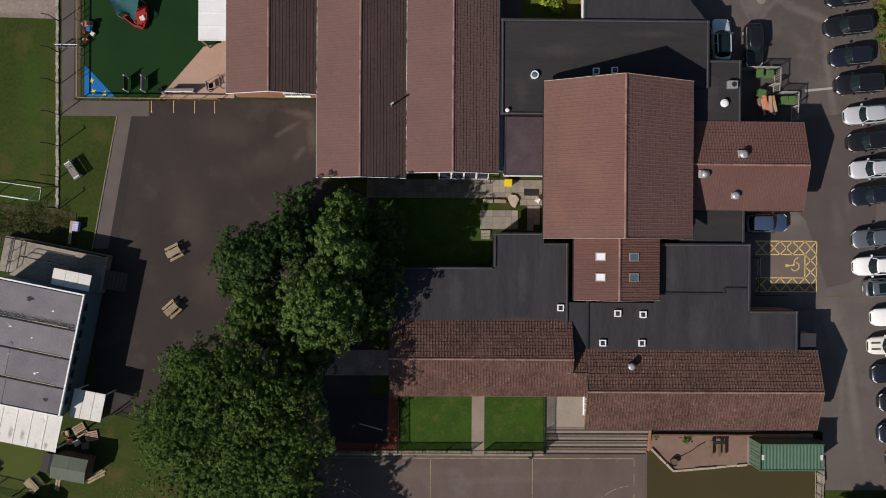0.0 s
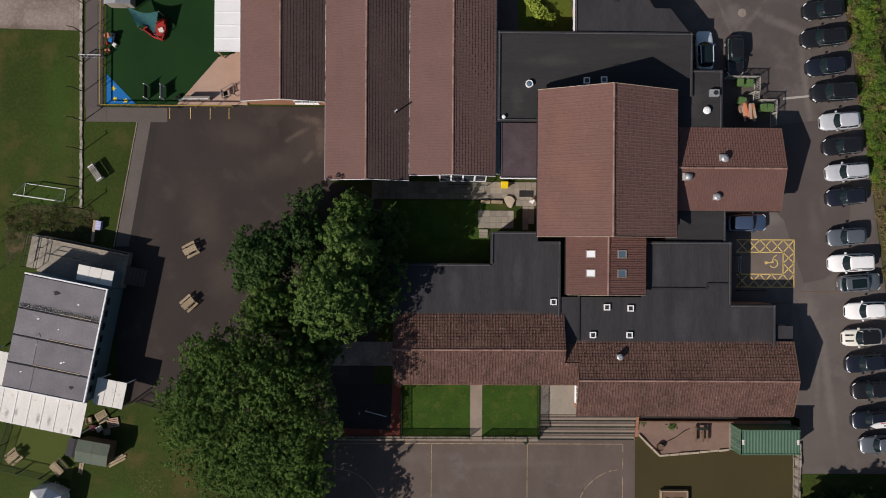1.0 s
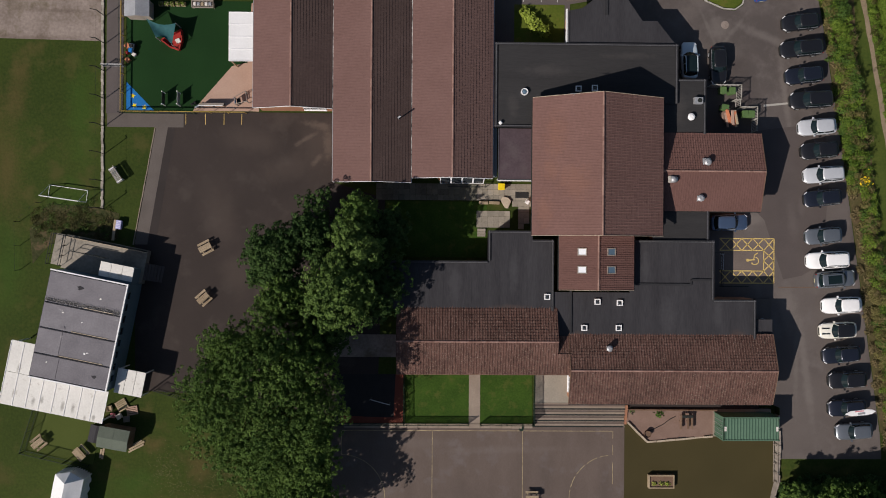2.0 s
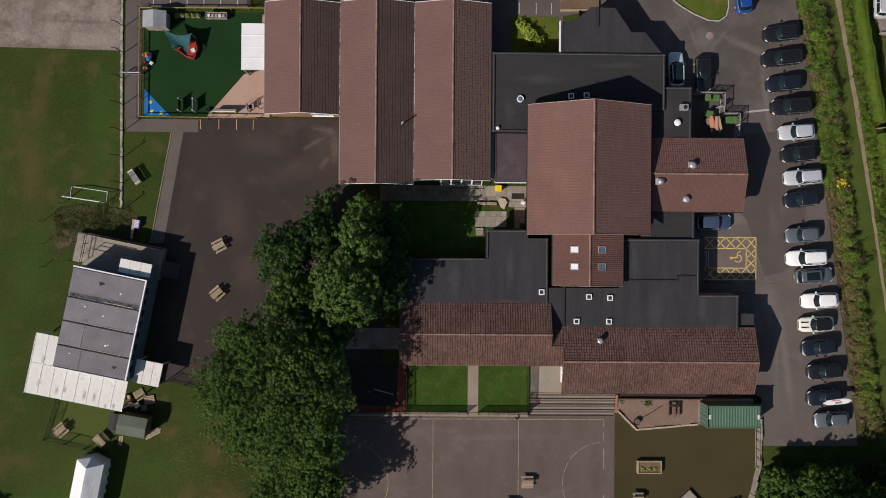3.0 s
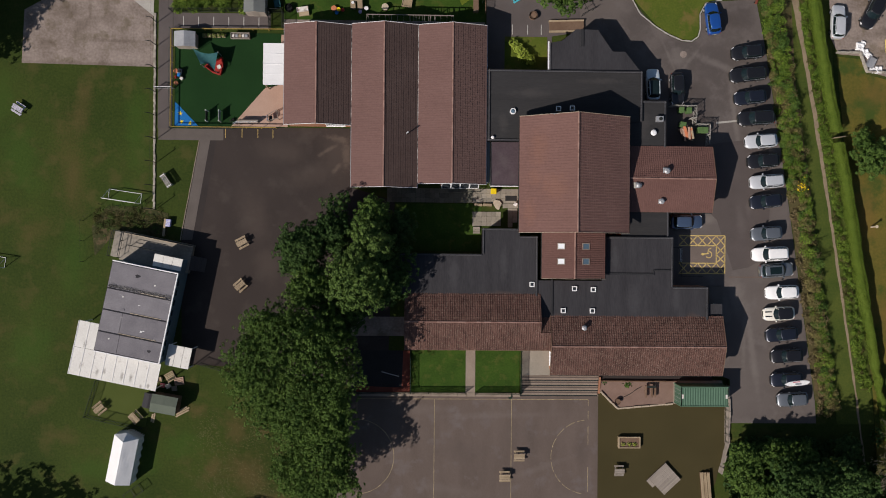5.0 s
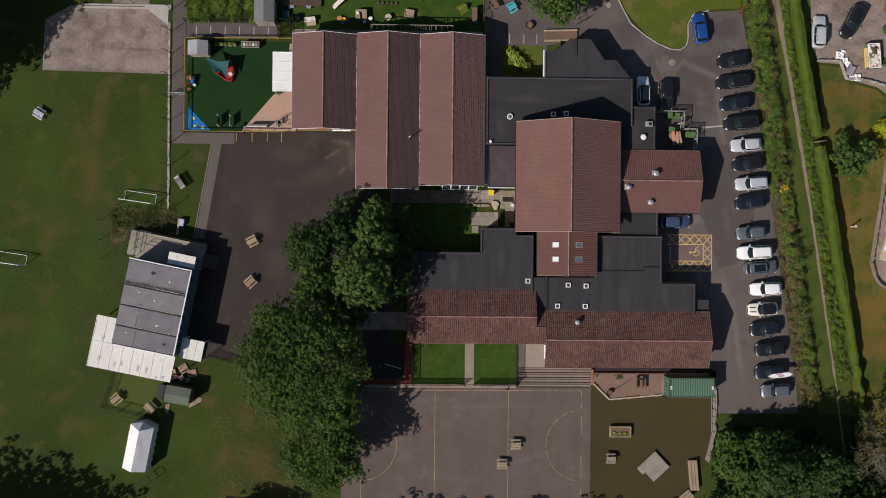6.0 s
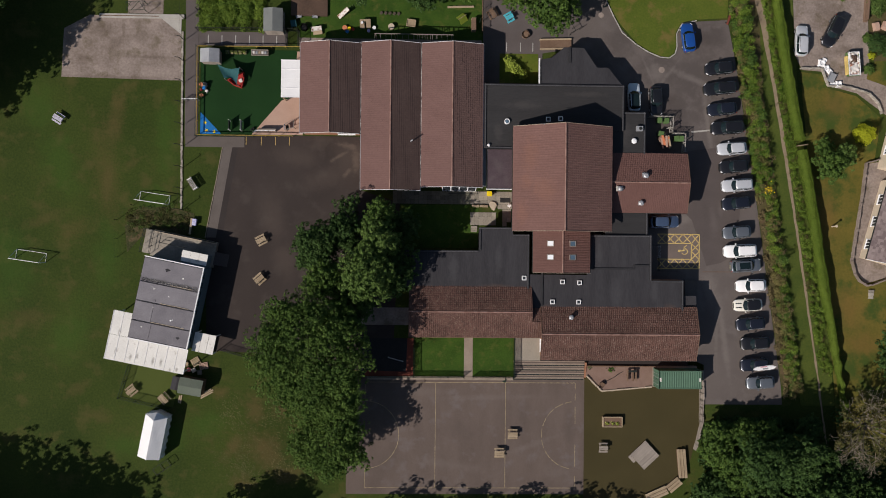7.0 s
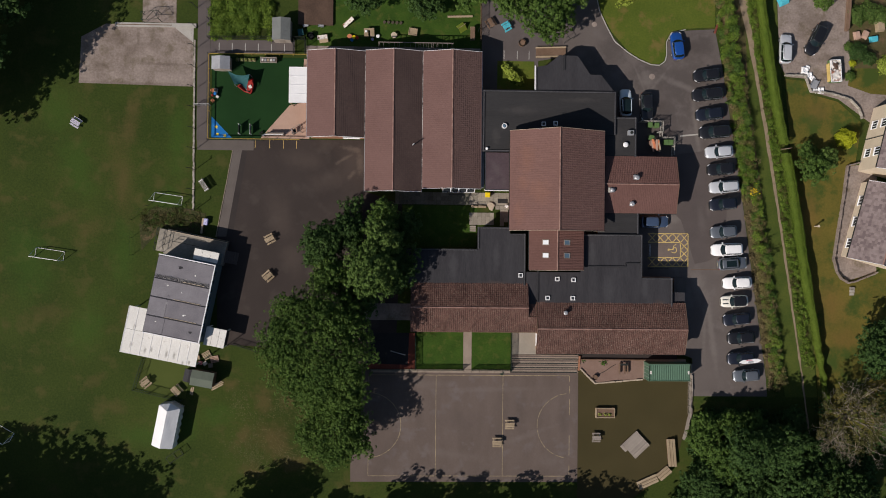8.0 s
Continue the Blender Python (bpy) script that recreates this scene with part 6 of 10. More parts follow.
# ---- cars ----
def car(paint, label, L=4.3, W=1.78, H=1.48, style="hatch", roof=None):
    """A car with its nose towards -x: lower body, glasshouse, roof, wheels, lamps, mirrors."""
    ob = thing("car", label, "car", 0, 0, 0, group="parked cars")
    h = W / 2
    belt = H * 0.63
    wind, rear = {"hatch": (0.30, 0.955), "estate": (0.29, 0.97), "suv": (0.27, 0.97), "saloon": (0.31, 0.86)}[style]
    # body: rings along the car, round in plan at nose and tail
    rings = []
    bm = bmesh.new()
    stops = [0.0, 0.006, 0.02, 0.045, 0.08, 0.13, 0.2, 0.26, 0.32, 0.4, 0.5, 0.6, 0.7, 0.8, 0.87, 0.92, 0.955, 0.98, 0.994, 1.0]
    for s in stops:
        x = (s - 0.5) * L
        if s < 0.2:
            plan = 0.46 + 0.54 * math.sqrt(max(0.0, 1 - (1 - s / 0.2) ** 2.6))
        elif s > 0.86:
            plan = 0.58 + 0.42 * math.sqrt(max(0.0, 1 - ((s - 0.86) / 0.14) ** 3.2))
        else:
            plan = 1.0
        w = h * plan * (1 - 0.025 * math.cos(2 * math.pi * s))
        if s < wind:
            top = H * (0.40 + 0.20 * math.sin(0.5 * math.pi * min(1.0, s / wind * 1.1)))
        elif s > rear:
            top = H * (0.62 if style != "saloon" else 0.58)
        else:
            top = belt
        top *= 0.80 + 0.20 * min(1.0, math.sqrt(s / 0.03)) if s < 0.03 else 0.85 + 0.15 * min(1.0, math.sqrt((1 - s) / 0.02)) if s > 0.98 else 1.0
        pts = [(0.0, 0.2), (w * 0.86, 0.2), (w * 0.97, 0.34), (w, 0.52), (w * 0.985, top * 0.86), (w * 0.92, top * 0.965), (w * 0.75, top * 1.0), (w * 0.4, top * 1.03), (0.0, top * 1.04)]
        rings.append([bm.verts.new((x, y, z)) for y, z in pts] + [bm.verts.new((x, -y, z)) for y, z in pts[-2:0:-1]])
    k = len(rings[0])
    for a, b in zip(rings, rings[1:]):
        for i in range(k):
            bm.faces.new((a[i], a[(i + 1) % k], b[(i + 1) % k], b[i]))
    bm.faces.new(rings[0])
    bm.faces.new(rings[-1][::-1])
    part("body", bm, paint, ob, smooth=True)
    # glasshouse: a rounded band of glass, bowed at both ends
    x0, x1 = (wind - 0.5) * L - 0.04, (min(rear, 0.965) - 0.5) * L
    r0, r1 = x0 + 0.125 * L, x1 - {"hatch": 0.085, "estate": 0.055, "suv": 0.06, "saloon": 0.14}[style] * L
    zb, zt = belt * 1.0, H - 0.07
    wb, wt = h * 0.90, h * 0.74

    def loop(xa, xb, w, bow, z):
        p = []
        for t in (-1, -0.5, 0, 0.5, 1):
            p.append((xa + bow * t * t, t * w * 0.93, z))
        p += [(xa + (xb - xa) * 0.35, w, z), (xa + (xb - xa) * 0.7, w * 0.99, z)]
        for t in (1, 0.5, 0, -0.5, -1):
            p.append((xb - bow * 0.7 * t * t, t * w * 0.9, z))
        p += [(xa + (xb - xa) * 0.7, -w * 0.99, z), (xa + (xb - xa) * 0.35, -w, z)]
        return p
    bm = bmesh.new()
    lo = [bm.verts.new(p) for p in loop(x0, x1, wb, 0.30, zb)]
    hi = [bm.verts.new(p) for p in loop(r0, r1, wt, 0.10, zt)]
    n = len(lo)
    for i in range(n):
        bm.faces.new((lo[i], lo[(i + 1) % n], hi[(i + 1) % n], hi[i]))
    part("glasshouse", bm, M_GLASS, ob, "dark tinted glass")
    # roof panel, crowned both ways
    bm = bmesh.new()
    levels = []
    for f, dz in ((1.03, -0.03), (1.02, 0.012), (0.9, 0.035), (0.6, 0.055), (0.25, 0.065)):
        cx = (r0 + r1) / 2
        levels.append([bm.verts.new((cx + (px - cx) * f, py * f, pz + dz)) for px, py, pz in loop(r0 - 0.02, r1 + 0.02, wt * 1.02, 0.10, zt)])
    for a, b in zip(levels, levels[1:]):
        for i in range(n):
            bm.faces.new((a[i], a[(i + 1) % n], b[(i + 1) % n], b[i]))
    bm.faces.new(levels[-1])
    inset = roof is M_GLASS and style == "suv"
    part("roof_panel", bm, paint if inset else roof or paint, ob, smooth=True)
    if inset:
        part("roof_window", soft_box(r0 + 0.25, r1 - 0.55, -wt * 0.68, wt * 0.68, zt + 0.03, zt + 0.072, 0.015), M_GLASS, ob, "dark glass roof window")
    for sy in (-1, 1):
        for name, a, b in (("front_pillar", (x0 + 0.33, sy * wb * 0.955, zb), (r0 + 0.09, sy * wt * 0.97, zt + 0.01)), ("rear_pillar", (x1 - 0.2, sy * wb * 0.94, zb), (r1 - 0.04, sy * wt * 0.95, zt + 0.01)),
                           ("middle_pillar", ((x0 + x1) / 2, sy * wb, zb), ((r0 + r1) / 2 - 0.05, sy * wt * 1.01, zt))):
            bm = bmesh.new()
            bar(bm, a, b, 0.05, 0.04)
            part(name, bm, paint, ob)
        bm = bmesh.new()
        bar(bm, (x0 + 0.36, sy * wb * 0.985, zb + 0.02), (x1 - 0.2, sy * wb * 0.975, zb + 0.02), 0.04, 0.03)
        part("window_trim", bm, M_STEEL, ob, "bright trim below the side windows")
        bm = soft_box(x0 + 0.28, x0 + 0.46, sy * (h + 0.09) - 0.1, sy * (h + 0.09) + 0.1, belt - 0.06, belt + 0.1, 0.04)
        part("mirror", bm, paint, ob)
        bm = bmesh.new()
        bar(bm, (-L / 2 + 0.10, sy * h * 0.66, H * 0.415), (-L / 2 + 0.42, sy * h * 0.93, H * 0.455), 0.11, 0.09)
        bmesh.ops.bevel(bm, geom=bm.edges[:], offset=0.03, segments=2, affect="EDGES")
        part("headlight", bm, M_LAMP, ob, "clear headlight")
        bm = soft_box(L / 2 - 0.13, L / 2 - 0.03, sy * h * 0.72 - 0.10, sy * h * 0.72 + 0.10, H * 0.44, H * 0.56, 0.03)
        part("tail_light", bm, M_TAIL, ob, "red tail light")
        for wx in (-0.30 * L, 0.295 * L):
            bm = bmesh.new()
            tube(bm, (wx, sy * (h - 0.2), 0.32), (wx, sy * (h + 0.005), 0.32), 0.32, 0.32, 18)
            wheel = part("wheel", bm, M_TYRE, ob, "black tyre")
            bm = bmesh.new()
            tube(bm, (wx, sy * (h - 0.01), 0.32), (wx, sy * (h + 0.015), 0.32), 0.2, 0.19, 14)
            part("rim", bm, M_STEEL, wheel)
        if style in ("estate", "suv"):
            bm = bmesh.new()
            tube(bm, (r0 + 0.15, sy * wt * 0.93, zt + 0.085), (r1 - 0.1, sy * wt * 0.93, zt + 0.085), 0.02, 0.02, 6)
            part("roof_rail", bm, M_DARKMETAL, ob)
        if roof is M_GLASS and not inset:
            bm = bmesh.new()
            bar(bm, (r0 + 0.05, sy * wt * 0.99, zt + 0.035), (r1 - 0.02, sy * wt * 0.96, zt + 0.035), 0.10, 0.05)
            bmesh.ops.bevel(bm, geom=bm.edges[:], offset=0.015, segments=1, affect="EDGES")
            part("roof_side", bm, paint, ob)
    part("grille", soft_box(-L / 2 - 0.01, -L / 2 + 0.1, -0.4, 0.4, 0.42, 0.56, 0.02), M_DARKMETAL, ob)
    part("number_plate", boxes((-L / 2 + 0.002, -L / 2 + 0.03, -0.24, 0.24, 0.26, 0.33)), M_STEEL, ob)
    part("number_plate", boxes((L / 2 - 0.02, L / 2 + 0.015, -0.26, 0.26, 0.4, 0.5)), M_PLATE, ob)
    for sy in (-1, 1):
        bm = bmesh.new()
        bar(bm, (x0 + 0.04, sy * 0.1 - 0.25, zb + 0.03), (x0 + 0.26, sy * 0.42 - 0.05, zb + 0.16), 0.025)
        part("wiper", bm, M_TYRE, ob)
    return ob


KINDS = {
    "black_hatch": (P_BLACK, "black hatchback parked nose outwards", dict(L=4.2, style="hatch")),
    "black_estate": (P_BLACK, "long black estate car parked nose outwards", dict(L=4.75, W=1.82, H=1.5, style="estate")),
    "black_suv": (P_BLACK, "large black off-road style car", dict(L=4.75, W=1.88, H=1.68, style="suv")),
    "navy_hatch": (P_NAVY, "dark navy hatchback parked nose outwards", dict(L=4.2, style="hatch")),
    "silver_hatch": (P_SILVER, "silver hatchback parked nose outwards", dict(L=4.2, style="hatch")),
    "silver_estate": (P_SILVER, "silver estate car parked nose outwards", dict(L=4.5, style="estate")),
    "grey_hatch": (P_GREY, "mid grey hatchback parked nose outwards", dict(L=4.05, style="hatch")),
    "white_estate": (P_WHITE, "white estate car parked nose outwards", dict(L=4.75, W=1.86, H=1.6, style="suv")),
    "white_hatch": (P_WHITE, "white hatchback parked nose outwards", dict(L=4.35, style="hatch")),
    "grey_suv": (P_GREY, "grey car with a dark glazed roof", dict(L=4.5, W=1.84, H=1.6, style="suv", roof=M_GLASS)),
    "cream_hatch": (P_CREAM, "cream small car with a black roof", dict(L=4.1, W=1.75, H=1.45, style="hatch", roof=P_BLACK)),
    "blue_hatch": (P_BLUE, "bright blue hatchback parked beside the lawn", dict(L=4.2, style="hatch")),
    "steel_hatch": (P_STEEL, "steel blue hatchback beside the kitchen wing", dict(L=4.2, style="hatch")),
    "pale_hatch": (P_PALEBLUE, "pale blue hatchback beside a flat roofed block", dict(L=4.1, style="hatch", roof=M_GLASS)),
}
PARKED = (
    ("black_hatch", 40.4, 24.8, 6), ("black_estate", 40.5, 21.9, 6), ("navy_hatch", 40.8, 18.9, 6), ("black_suv", 41.6, 16.2, 4), ("silver_hatch", 42.3, 13.2, 5), ("black_hatch", 42.6, 10.6, 5),
    ("silver_estate", 43.1, 7.9, 5), ("navy_hatch", 43.0, 5.3, 6), ("grey_hatch", 43.1, 1.1, 5), ("white_estate", 43.6, -1.6, 3), ("grey_suv", 44.5, -3.7, 185), ("white_hatch", 45.2, -6.6, 3),
    ("cream_hatch", 44.8, -9.4, 3), ("navy_hatch", 45.2, -12.1, 6), ("black_hatch", 45.9, -14.9, 4), ("navy_hatch", 45.9, -18.0, 4), ("grey_hatch", 46.7, -20.6, 4),
    ("blue_hatch", 35.8, 29.2, -82), ("steel_hatch", 32.6, 2.5, 182), ("pale_hatch", 28.0, 20.45, -88), ("black_hatch", 31.2, 19.9, 92), ("silver_estate", 52.4, 29.0, -92), ("black_suv", 57.0, 30.4, 64),
)


def park_cars():
    made = {}
    for kind, x, y, turn in PARKED:
        m = pose(x, y, 0.015, 0, 0, turn)
        if kind in made:
            copy_thing(made[kind], m)
        else:
            paint, label, dims = KINDS[kind]
            made[kind] = car(paint, label, **dims)
            made[kind].matrix_basis = m
            if kind == "cream_hatch":
                for sy in (-1, 1):
                    bm = bmesh.new()
                    bar(bm, (-1.82, sy * 0.3, 0.775), (-1.0, sy * 0.3, 0.915), 0.14, 0.03)
                    part("bonnet_stripe", bm, P_BLACK, made[kind], "black bonnet stripe")


park_cars()

# ---- markings ----
def flat_bars(name, label, category, z, mat, segments, wide):
    """Painted lines: each a thin bar of its own under one marking."""
    x = sum(s[0] for s in segments) / len(segments)
    y = sum(s[1] for s in segments) / len(segments)
    ob = thing(name, label, category, x, y, z, kind="structure", built_in_place=True)
    for ax, ay, bx, by in segments:
        bm = bmesh.new()
        bar(bm, (ax, ay, z), (bx, by, z), wide, 0.006)
        part("line", bm, mat, ob)
    return ob


def arc(cx, cy, r, a0, a1, n):
    p = [(cx + r * math.cos(radians(a0 + (a1 - a0) * k / n)), cy + r * math.sin(radians(a0 + (a1 - a0) * k / n))) for k in range(n + 1)]
    return [(*a, *b) for a, b in zip(p, p[1:])]


def markings():
    z = -0.782
    x0, x1, y0, y1 = -10.35, 20.15, -36.3, -21.05
    flat_bars("court_lines", "worn cream netball court lines", "court markings", z, M_PALE_LINE, [
        (x0, y0, x1, y0), (x0, y1, 20.1, y1), (x0, y0, x0, -33.6), (x0, -23.7, x0, y1), (x1, y0, x1, -34.6), (x1, -33.2, x1, -30.0), (x1, -27.0, x1, -24.6), (x1, -23.7, x1, -22.6), (x1, -21.9, x1, y1),
        (-0.18, y0, -0.18, y1), (9.98, y0, 9.98, y1)] + [a for k, a in enumerate(arc(x1, -28.65, 4.9, 96, 264, 44)) if k % 5 != 3] + arc(x0, -28.65, 4.9, -90, 90, 22), 0.06)
    z = 0.024
    ox0, ox1, oy0, oy1, ix1, iy0, iy1 = 31.8, 37.9, -4.24, 0.74, 36.74, -2.88, -0.58
    seg = [(ox0, oy1, ox1, oy1), (ox0, oy0, ox1, oy0), (ox1, oy0, ox1, oy1), (ox0, iy1, ix1, iy1), (ox0, iy0, ix1, iy0), (ix1, iy0, ix1, iy1)]
    n = 4
    for k in range(n):
        a, b = ox0 + (ix1 - ox0) * k / n, ox0 + (ix1 - ox0) * (k + 1) / n
        for lo, hi in ((iy1, oy1), (oy0, iy0)):
            seg += [(a, lo, b, hi), (a, hi, b, lo)]
    seg += [(ix1, iy1, ox1, oy1), (ix1, oy1, ox1, iy1), (ix1, oy0, ox1, iy0), (ix1, iy0, ox1, oy0)]
    for k in range(2):
        a, b = iy0 + (iy1 - iy0) * k / 2, iy0 + (iy1 - iy0) * (k + 1) / 2
        seg += [(ix1, a, ox1, b), (ix1, b, ox1, a)]
    flat_bars("parking_bay_lines", "yellow hatched lines of a disabled parking bay", "bay markings", z, M_YELLOW_LINE, seg, 0.105)
    sym = thing("wheelchair_symbol", "yellow painted wheelchair symbol on the parking bay", "bay marking", 35.6, -1.6, 0.02, kind="structure", built_in_place=True)
    bm = bmesh.new()
    tube(bm, (34.95, -1.68, 0.018), (34.95, -1.68, 0.027), 0.17, 0.17, 14)
    part("head", bm, M_YELLOW_LINE, sym)
    bm = bmesh.new()
    bar(bm, (35.1, -1.68, 0.0235), (35.75, -1.6, 0.0235), 0.13, 0.006)
    part("body", bm, M_YELLOW_LINE, sym)
    bm = bmesh.new()
    bar(bm, (35.62, -1.62, 0.025), (35.7, -1.1, 0.025), 0.1, 0.006)
    bar(bm, (35.7, -1.1, 0.026), (36.1, -0.85, 0.026), 0.1, 0.006)
    part("leg", bm, M_YELLOW_LINE, sym)
    bm = bmesh.new()
    for k, s in enumerate(arc(35.75, -1.75, 0.42, -150, 80, 12)):
        bar(bm, (s[0], s[1], 0.022 + 0.0004 * k), (s[2], s[3], 0.022 + 0.0004 * k), 0.1, 0.006)
    part("wheel", bm, M_YELLOW_LINE, sym)
    flat_bars("yard_lines", "short yellow lines beside the play yard fence", "ground markings", 0.03, M_YELLOW_LINE, [(-27.65, 12.9, -27.65, 14.1), (-25.5, 12.9, -25.5, 14.1), (-23.45, 12.9, -23.45, 14.1), (-21.5, 12.9, -21.5, 14.1)], 0.06)
    flat_bars("path_marks", "short white bay marks on the footpath", "ground markings", 0.033, M_WHITE_LINE, [(-33.2 + 1.95 * k, 27.4, -33.2 + 1.95 * k, 28.6) for k in range(6)], 0.1)
    flat_bars("yard_marks", "white bay lines in the north yard", "ground markings", 0.018, M_WHITE_LINE, [(9.6, 26.9, 9.6, 28.2), (11.6, 26.9, 11.6, 28.2), (13.4, 26.9, 13.4, 28.2)], 0.09)
    slab("drain_strip", [(38.4, -4.72), (43.0, -4.70), (43.0, -4.61), (38.4, -4.63)], 0.024, M_WOOD_BROWN, "dark drain channel across the car park", "drain", 0.06)
    slab("repair_strip", [(36.6, 15.5), (40.2, 15.9), (40.2, 16.1), (36.6, 15.75)], 0.025, M_KERB, "pale concrete repair strip in the asphalt", "repair strip", 0.06)
    for x, y, r in ((32.2, 24.6, 0.45), (23.3, 32.4, 0.4), (27.8, 32.6, 0.3)):
        bm = bmesh.new()
        tube(bm, (0, 0, 0), (0, 0, 0.02), r, r, 18)
        ob = part("manhole_patch", bm, M_CONCRETE, None)
        ob.matrix_basis = pose(x, y, 0.012)
        tagged(ob, "pale round patch on the drive surface", "manhole", kind="structure")


markings()


# ---- kerbs, edgings, walls ----
def stone_row(name, label, category, pts, wide, high, mat, step=0.6, rough=0.03, seed=1, z=0.0):
    """A row of single stones along a line."""
    rng = np.random.default_rng(seed)
    ob = thing(name, label, category, pts[0][0], pts[0][1], z, kind="structure", built_in_place=True)
    for a, b in zip(pts, pts[1:]):
        n = max(1, round(math.dist(a, b) / step))
        for k in range(n):
            p, q = Vector(a).lerp(Vector(b), k / n), Vector(a).lerp(Vector(b), (k + 0.96) / n)
            o = rng.normal(0, rough)
            d = (q - p).normalized()
            nrm = Vector((-d.y, d.x)) * o
            bm = bmesh.new()
            h = high * (1 + rng.normal(0, 0.08))
            bar(bm, (p.x + nrm.x, p.y + nrm.y, z + h / 2 - 0.03), (q.x + nrm.x, q.y + nrm.y, z + h / 2 - 0.03), wide * (1 + rng.normal(0, rough * 3)), h)
            part("stone", bm, mat, ob)


stone_row("stone_edging", "row of pale weathered stones edging the field", "edging", [(-36.75, 3.5), (-36.85, 29.0)], 0.27, 0.14, M_GREYSTONE, 0.34, 0.018, 3)
stone_row("kerb", "pale kerb between playground path and grass", "kerb", [(-31.0, 12.55), (-33.35, -0.5)], 0.1, 0.1, M_PATH_PALE, 0.9, 0.004, 4)
stone_row("drive_kerb", "pale concrete kerb along the drive lawn", "kerb", [(22.6, 41.0), (24.1, 34.4), (25.2, 32.1), (26.4, 29.9), (28.5, 28.2), (30.3, 27.12), (32.0, 26.42), (33.3, 26.33), (34.15, 26.95), (34.42, 28.0), (34.36, 29.9), (35.1, 31.35), (37.3, 31.85)], 0.13, 0.12, M_KERB, 0.9, 0.004, 5)
stone_row("terrace_edging", "pale timber and stone edging of the terrace", "edging", [(21.6, -19.85), (23.85, -22.08), (31.2, -21.4)], 0.2, 0.78, M_STONE, 1.1, 0.01, 6, -0.78)
stone_row("court_edging", "pale concrete edging above the court", "kerb", [(-10.0, -20.32), (11.0, -20.32)], 0.46, 0.86, M_PATH_PALE, 1.2, 0.004, 7, -0.8)
stone_row("east_wall", "pale low wall beside the olive turf", "wall", [(38.6, -19.0), (38.6, -26.5), (37.6, -30.6)], 0.16, 1.1, M_WOOD_GREY, 0.8, 0.02, 8, -0.8)
stone_row("garden_wall", "low pale stone garden wall", "wall", [(52.5, 25.1), (55.7, 25.1), (56.6, 22.6), (58.8, 22.6), (61.0, 22.1), (62.6, 21.6), (64.0, 20.2), (64.6, 18.6)], 0.2, 0.45, M_GREYSTONE, 0.42, 0.02, 9)
stone_row("terrace_wall", "curved low stone wall round a house terrace", "wall", [(64.2, 11.9), (62.3, 11.4), (61.6, 6.0), (60.2, -2.9), (60.7, -4.7), (61.5, -5.9), (62.6, -6.5), (64.0, -6.1), (67.0, -4.8)], 0.2, 0.6, M_CONCRETE, 0.42, 0.02, 10)
slab("house_terrace", [(60.4, -2.9), (60.9, -4.6), (62.5, -6.2), (67.0, -4.8), (67.0, 12.0), (62.4, 11.3)], 0.03, M_CONCRETE, "worn stone flagged terrace beside the house", "terrace")
for k in range(3):
    slab("garden_step", rect(62.85, 63.55, -7.5 - 0.45 * k, -7.1 - 0.45 * k), 0.28 - 0.09 * k, M_GREYSTONE, "weathered stone garden step", "steps")
slab("pad_edge", rect(-48.6, -36.6, 30.8, 31.4), 0.16, M_KERB, "long pale painted beam on the hardstanding", "beam", thick=0.16)
slab("beam_slot", rect(-48.45, -40.2, 31.04, 31.16), 0.166, M_WOOD_BROWN, "dark slot along the painted beam", "slot", thick=0.05)


# ---- fences ----
def fence(name, label, pts, high, post_every, mat, bars=0.12, rails=(0.1, 0.95), thick=0.032, post=0.08, z=None, crank=0.0):
    ob = thing(name, label, "fence", pts[0][0], pts[0][1], ground_z(*pts[0]) if z is None else z)
    ox, oy = pts[0]
    for a, b in zip(pts, pts[1:]):
        a, b = Vector((a[0] - ox, a[1] - oy)), Vector((b[0] - ox, b[1] - oy))
        n = max(1, round((b - a).length / post_every))
        for k in range(n + 1):
            q = a.lerp(b, k / n)
            bm = bmesh.new()
            bar(bm, (q.x, q.y, 0), (q.x, q.y, high + 0.05), post)
            if crank:
                bar(bm, (q.x, q.y, high), (q.x - crank, q.y, high + 0.35), post)
            part("post", bm, mat, ob)
        for r in rails:
            bm = bmesh.new()
            bar(bm, (a.x, a.y, high * r), (b.x, b.y, high * r), thick * 1.6)
            part("rail", bm, mat, ob)
        if bars:
            m = int((b - a).length / bars)
            first = None
            for k in range(1, m):
                q = a.lerp(b, k / m)
                if first is None:
                    bm = bmesh.new()
                    bar(bm, (0, 0, 0.08), (0, 0, high), thick)
                    first = part("picket", bm, mat, ob)
                    first.matrix_parent_inverse = Matrix.Identity(4)
                    first.matrix_basis = pose(q.x, q.y, 0)
                else:
                    share(first, pose(q.x, q.y, 0))
    return ob


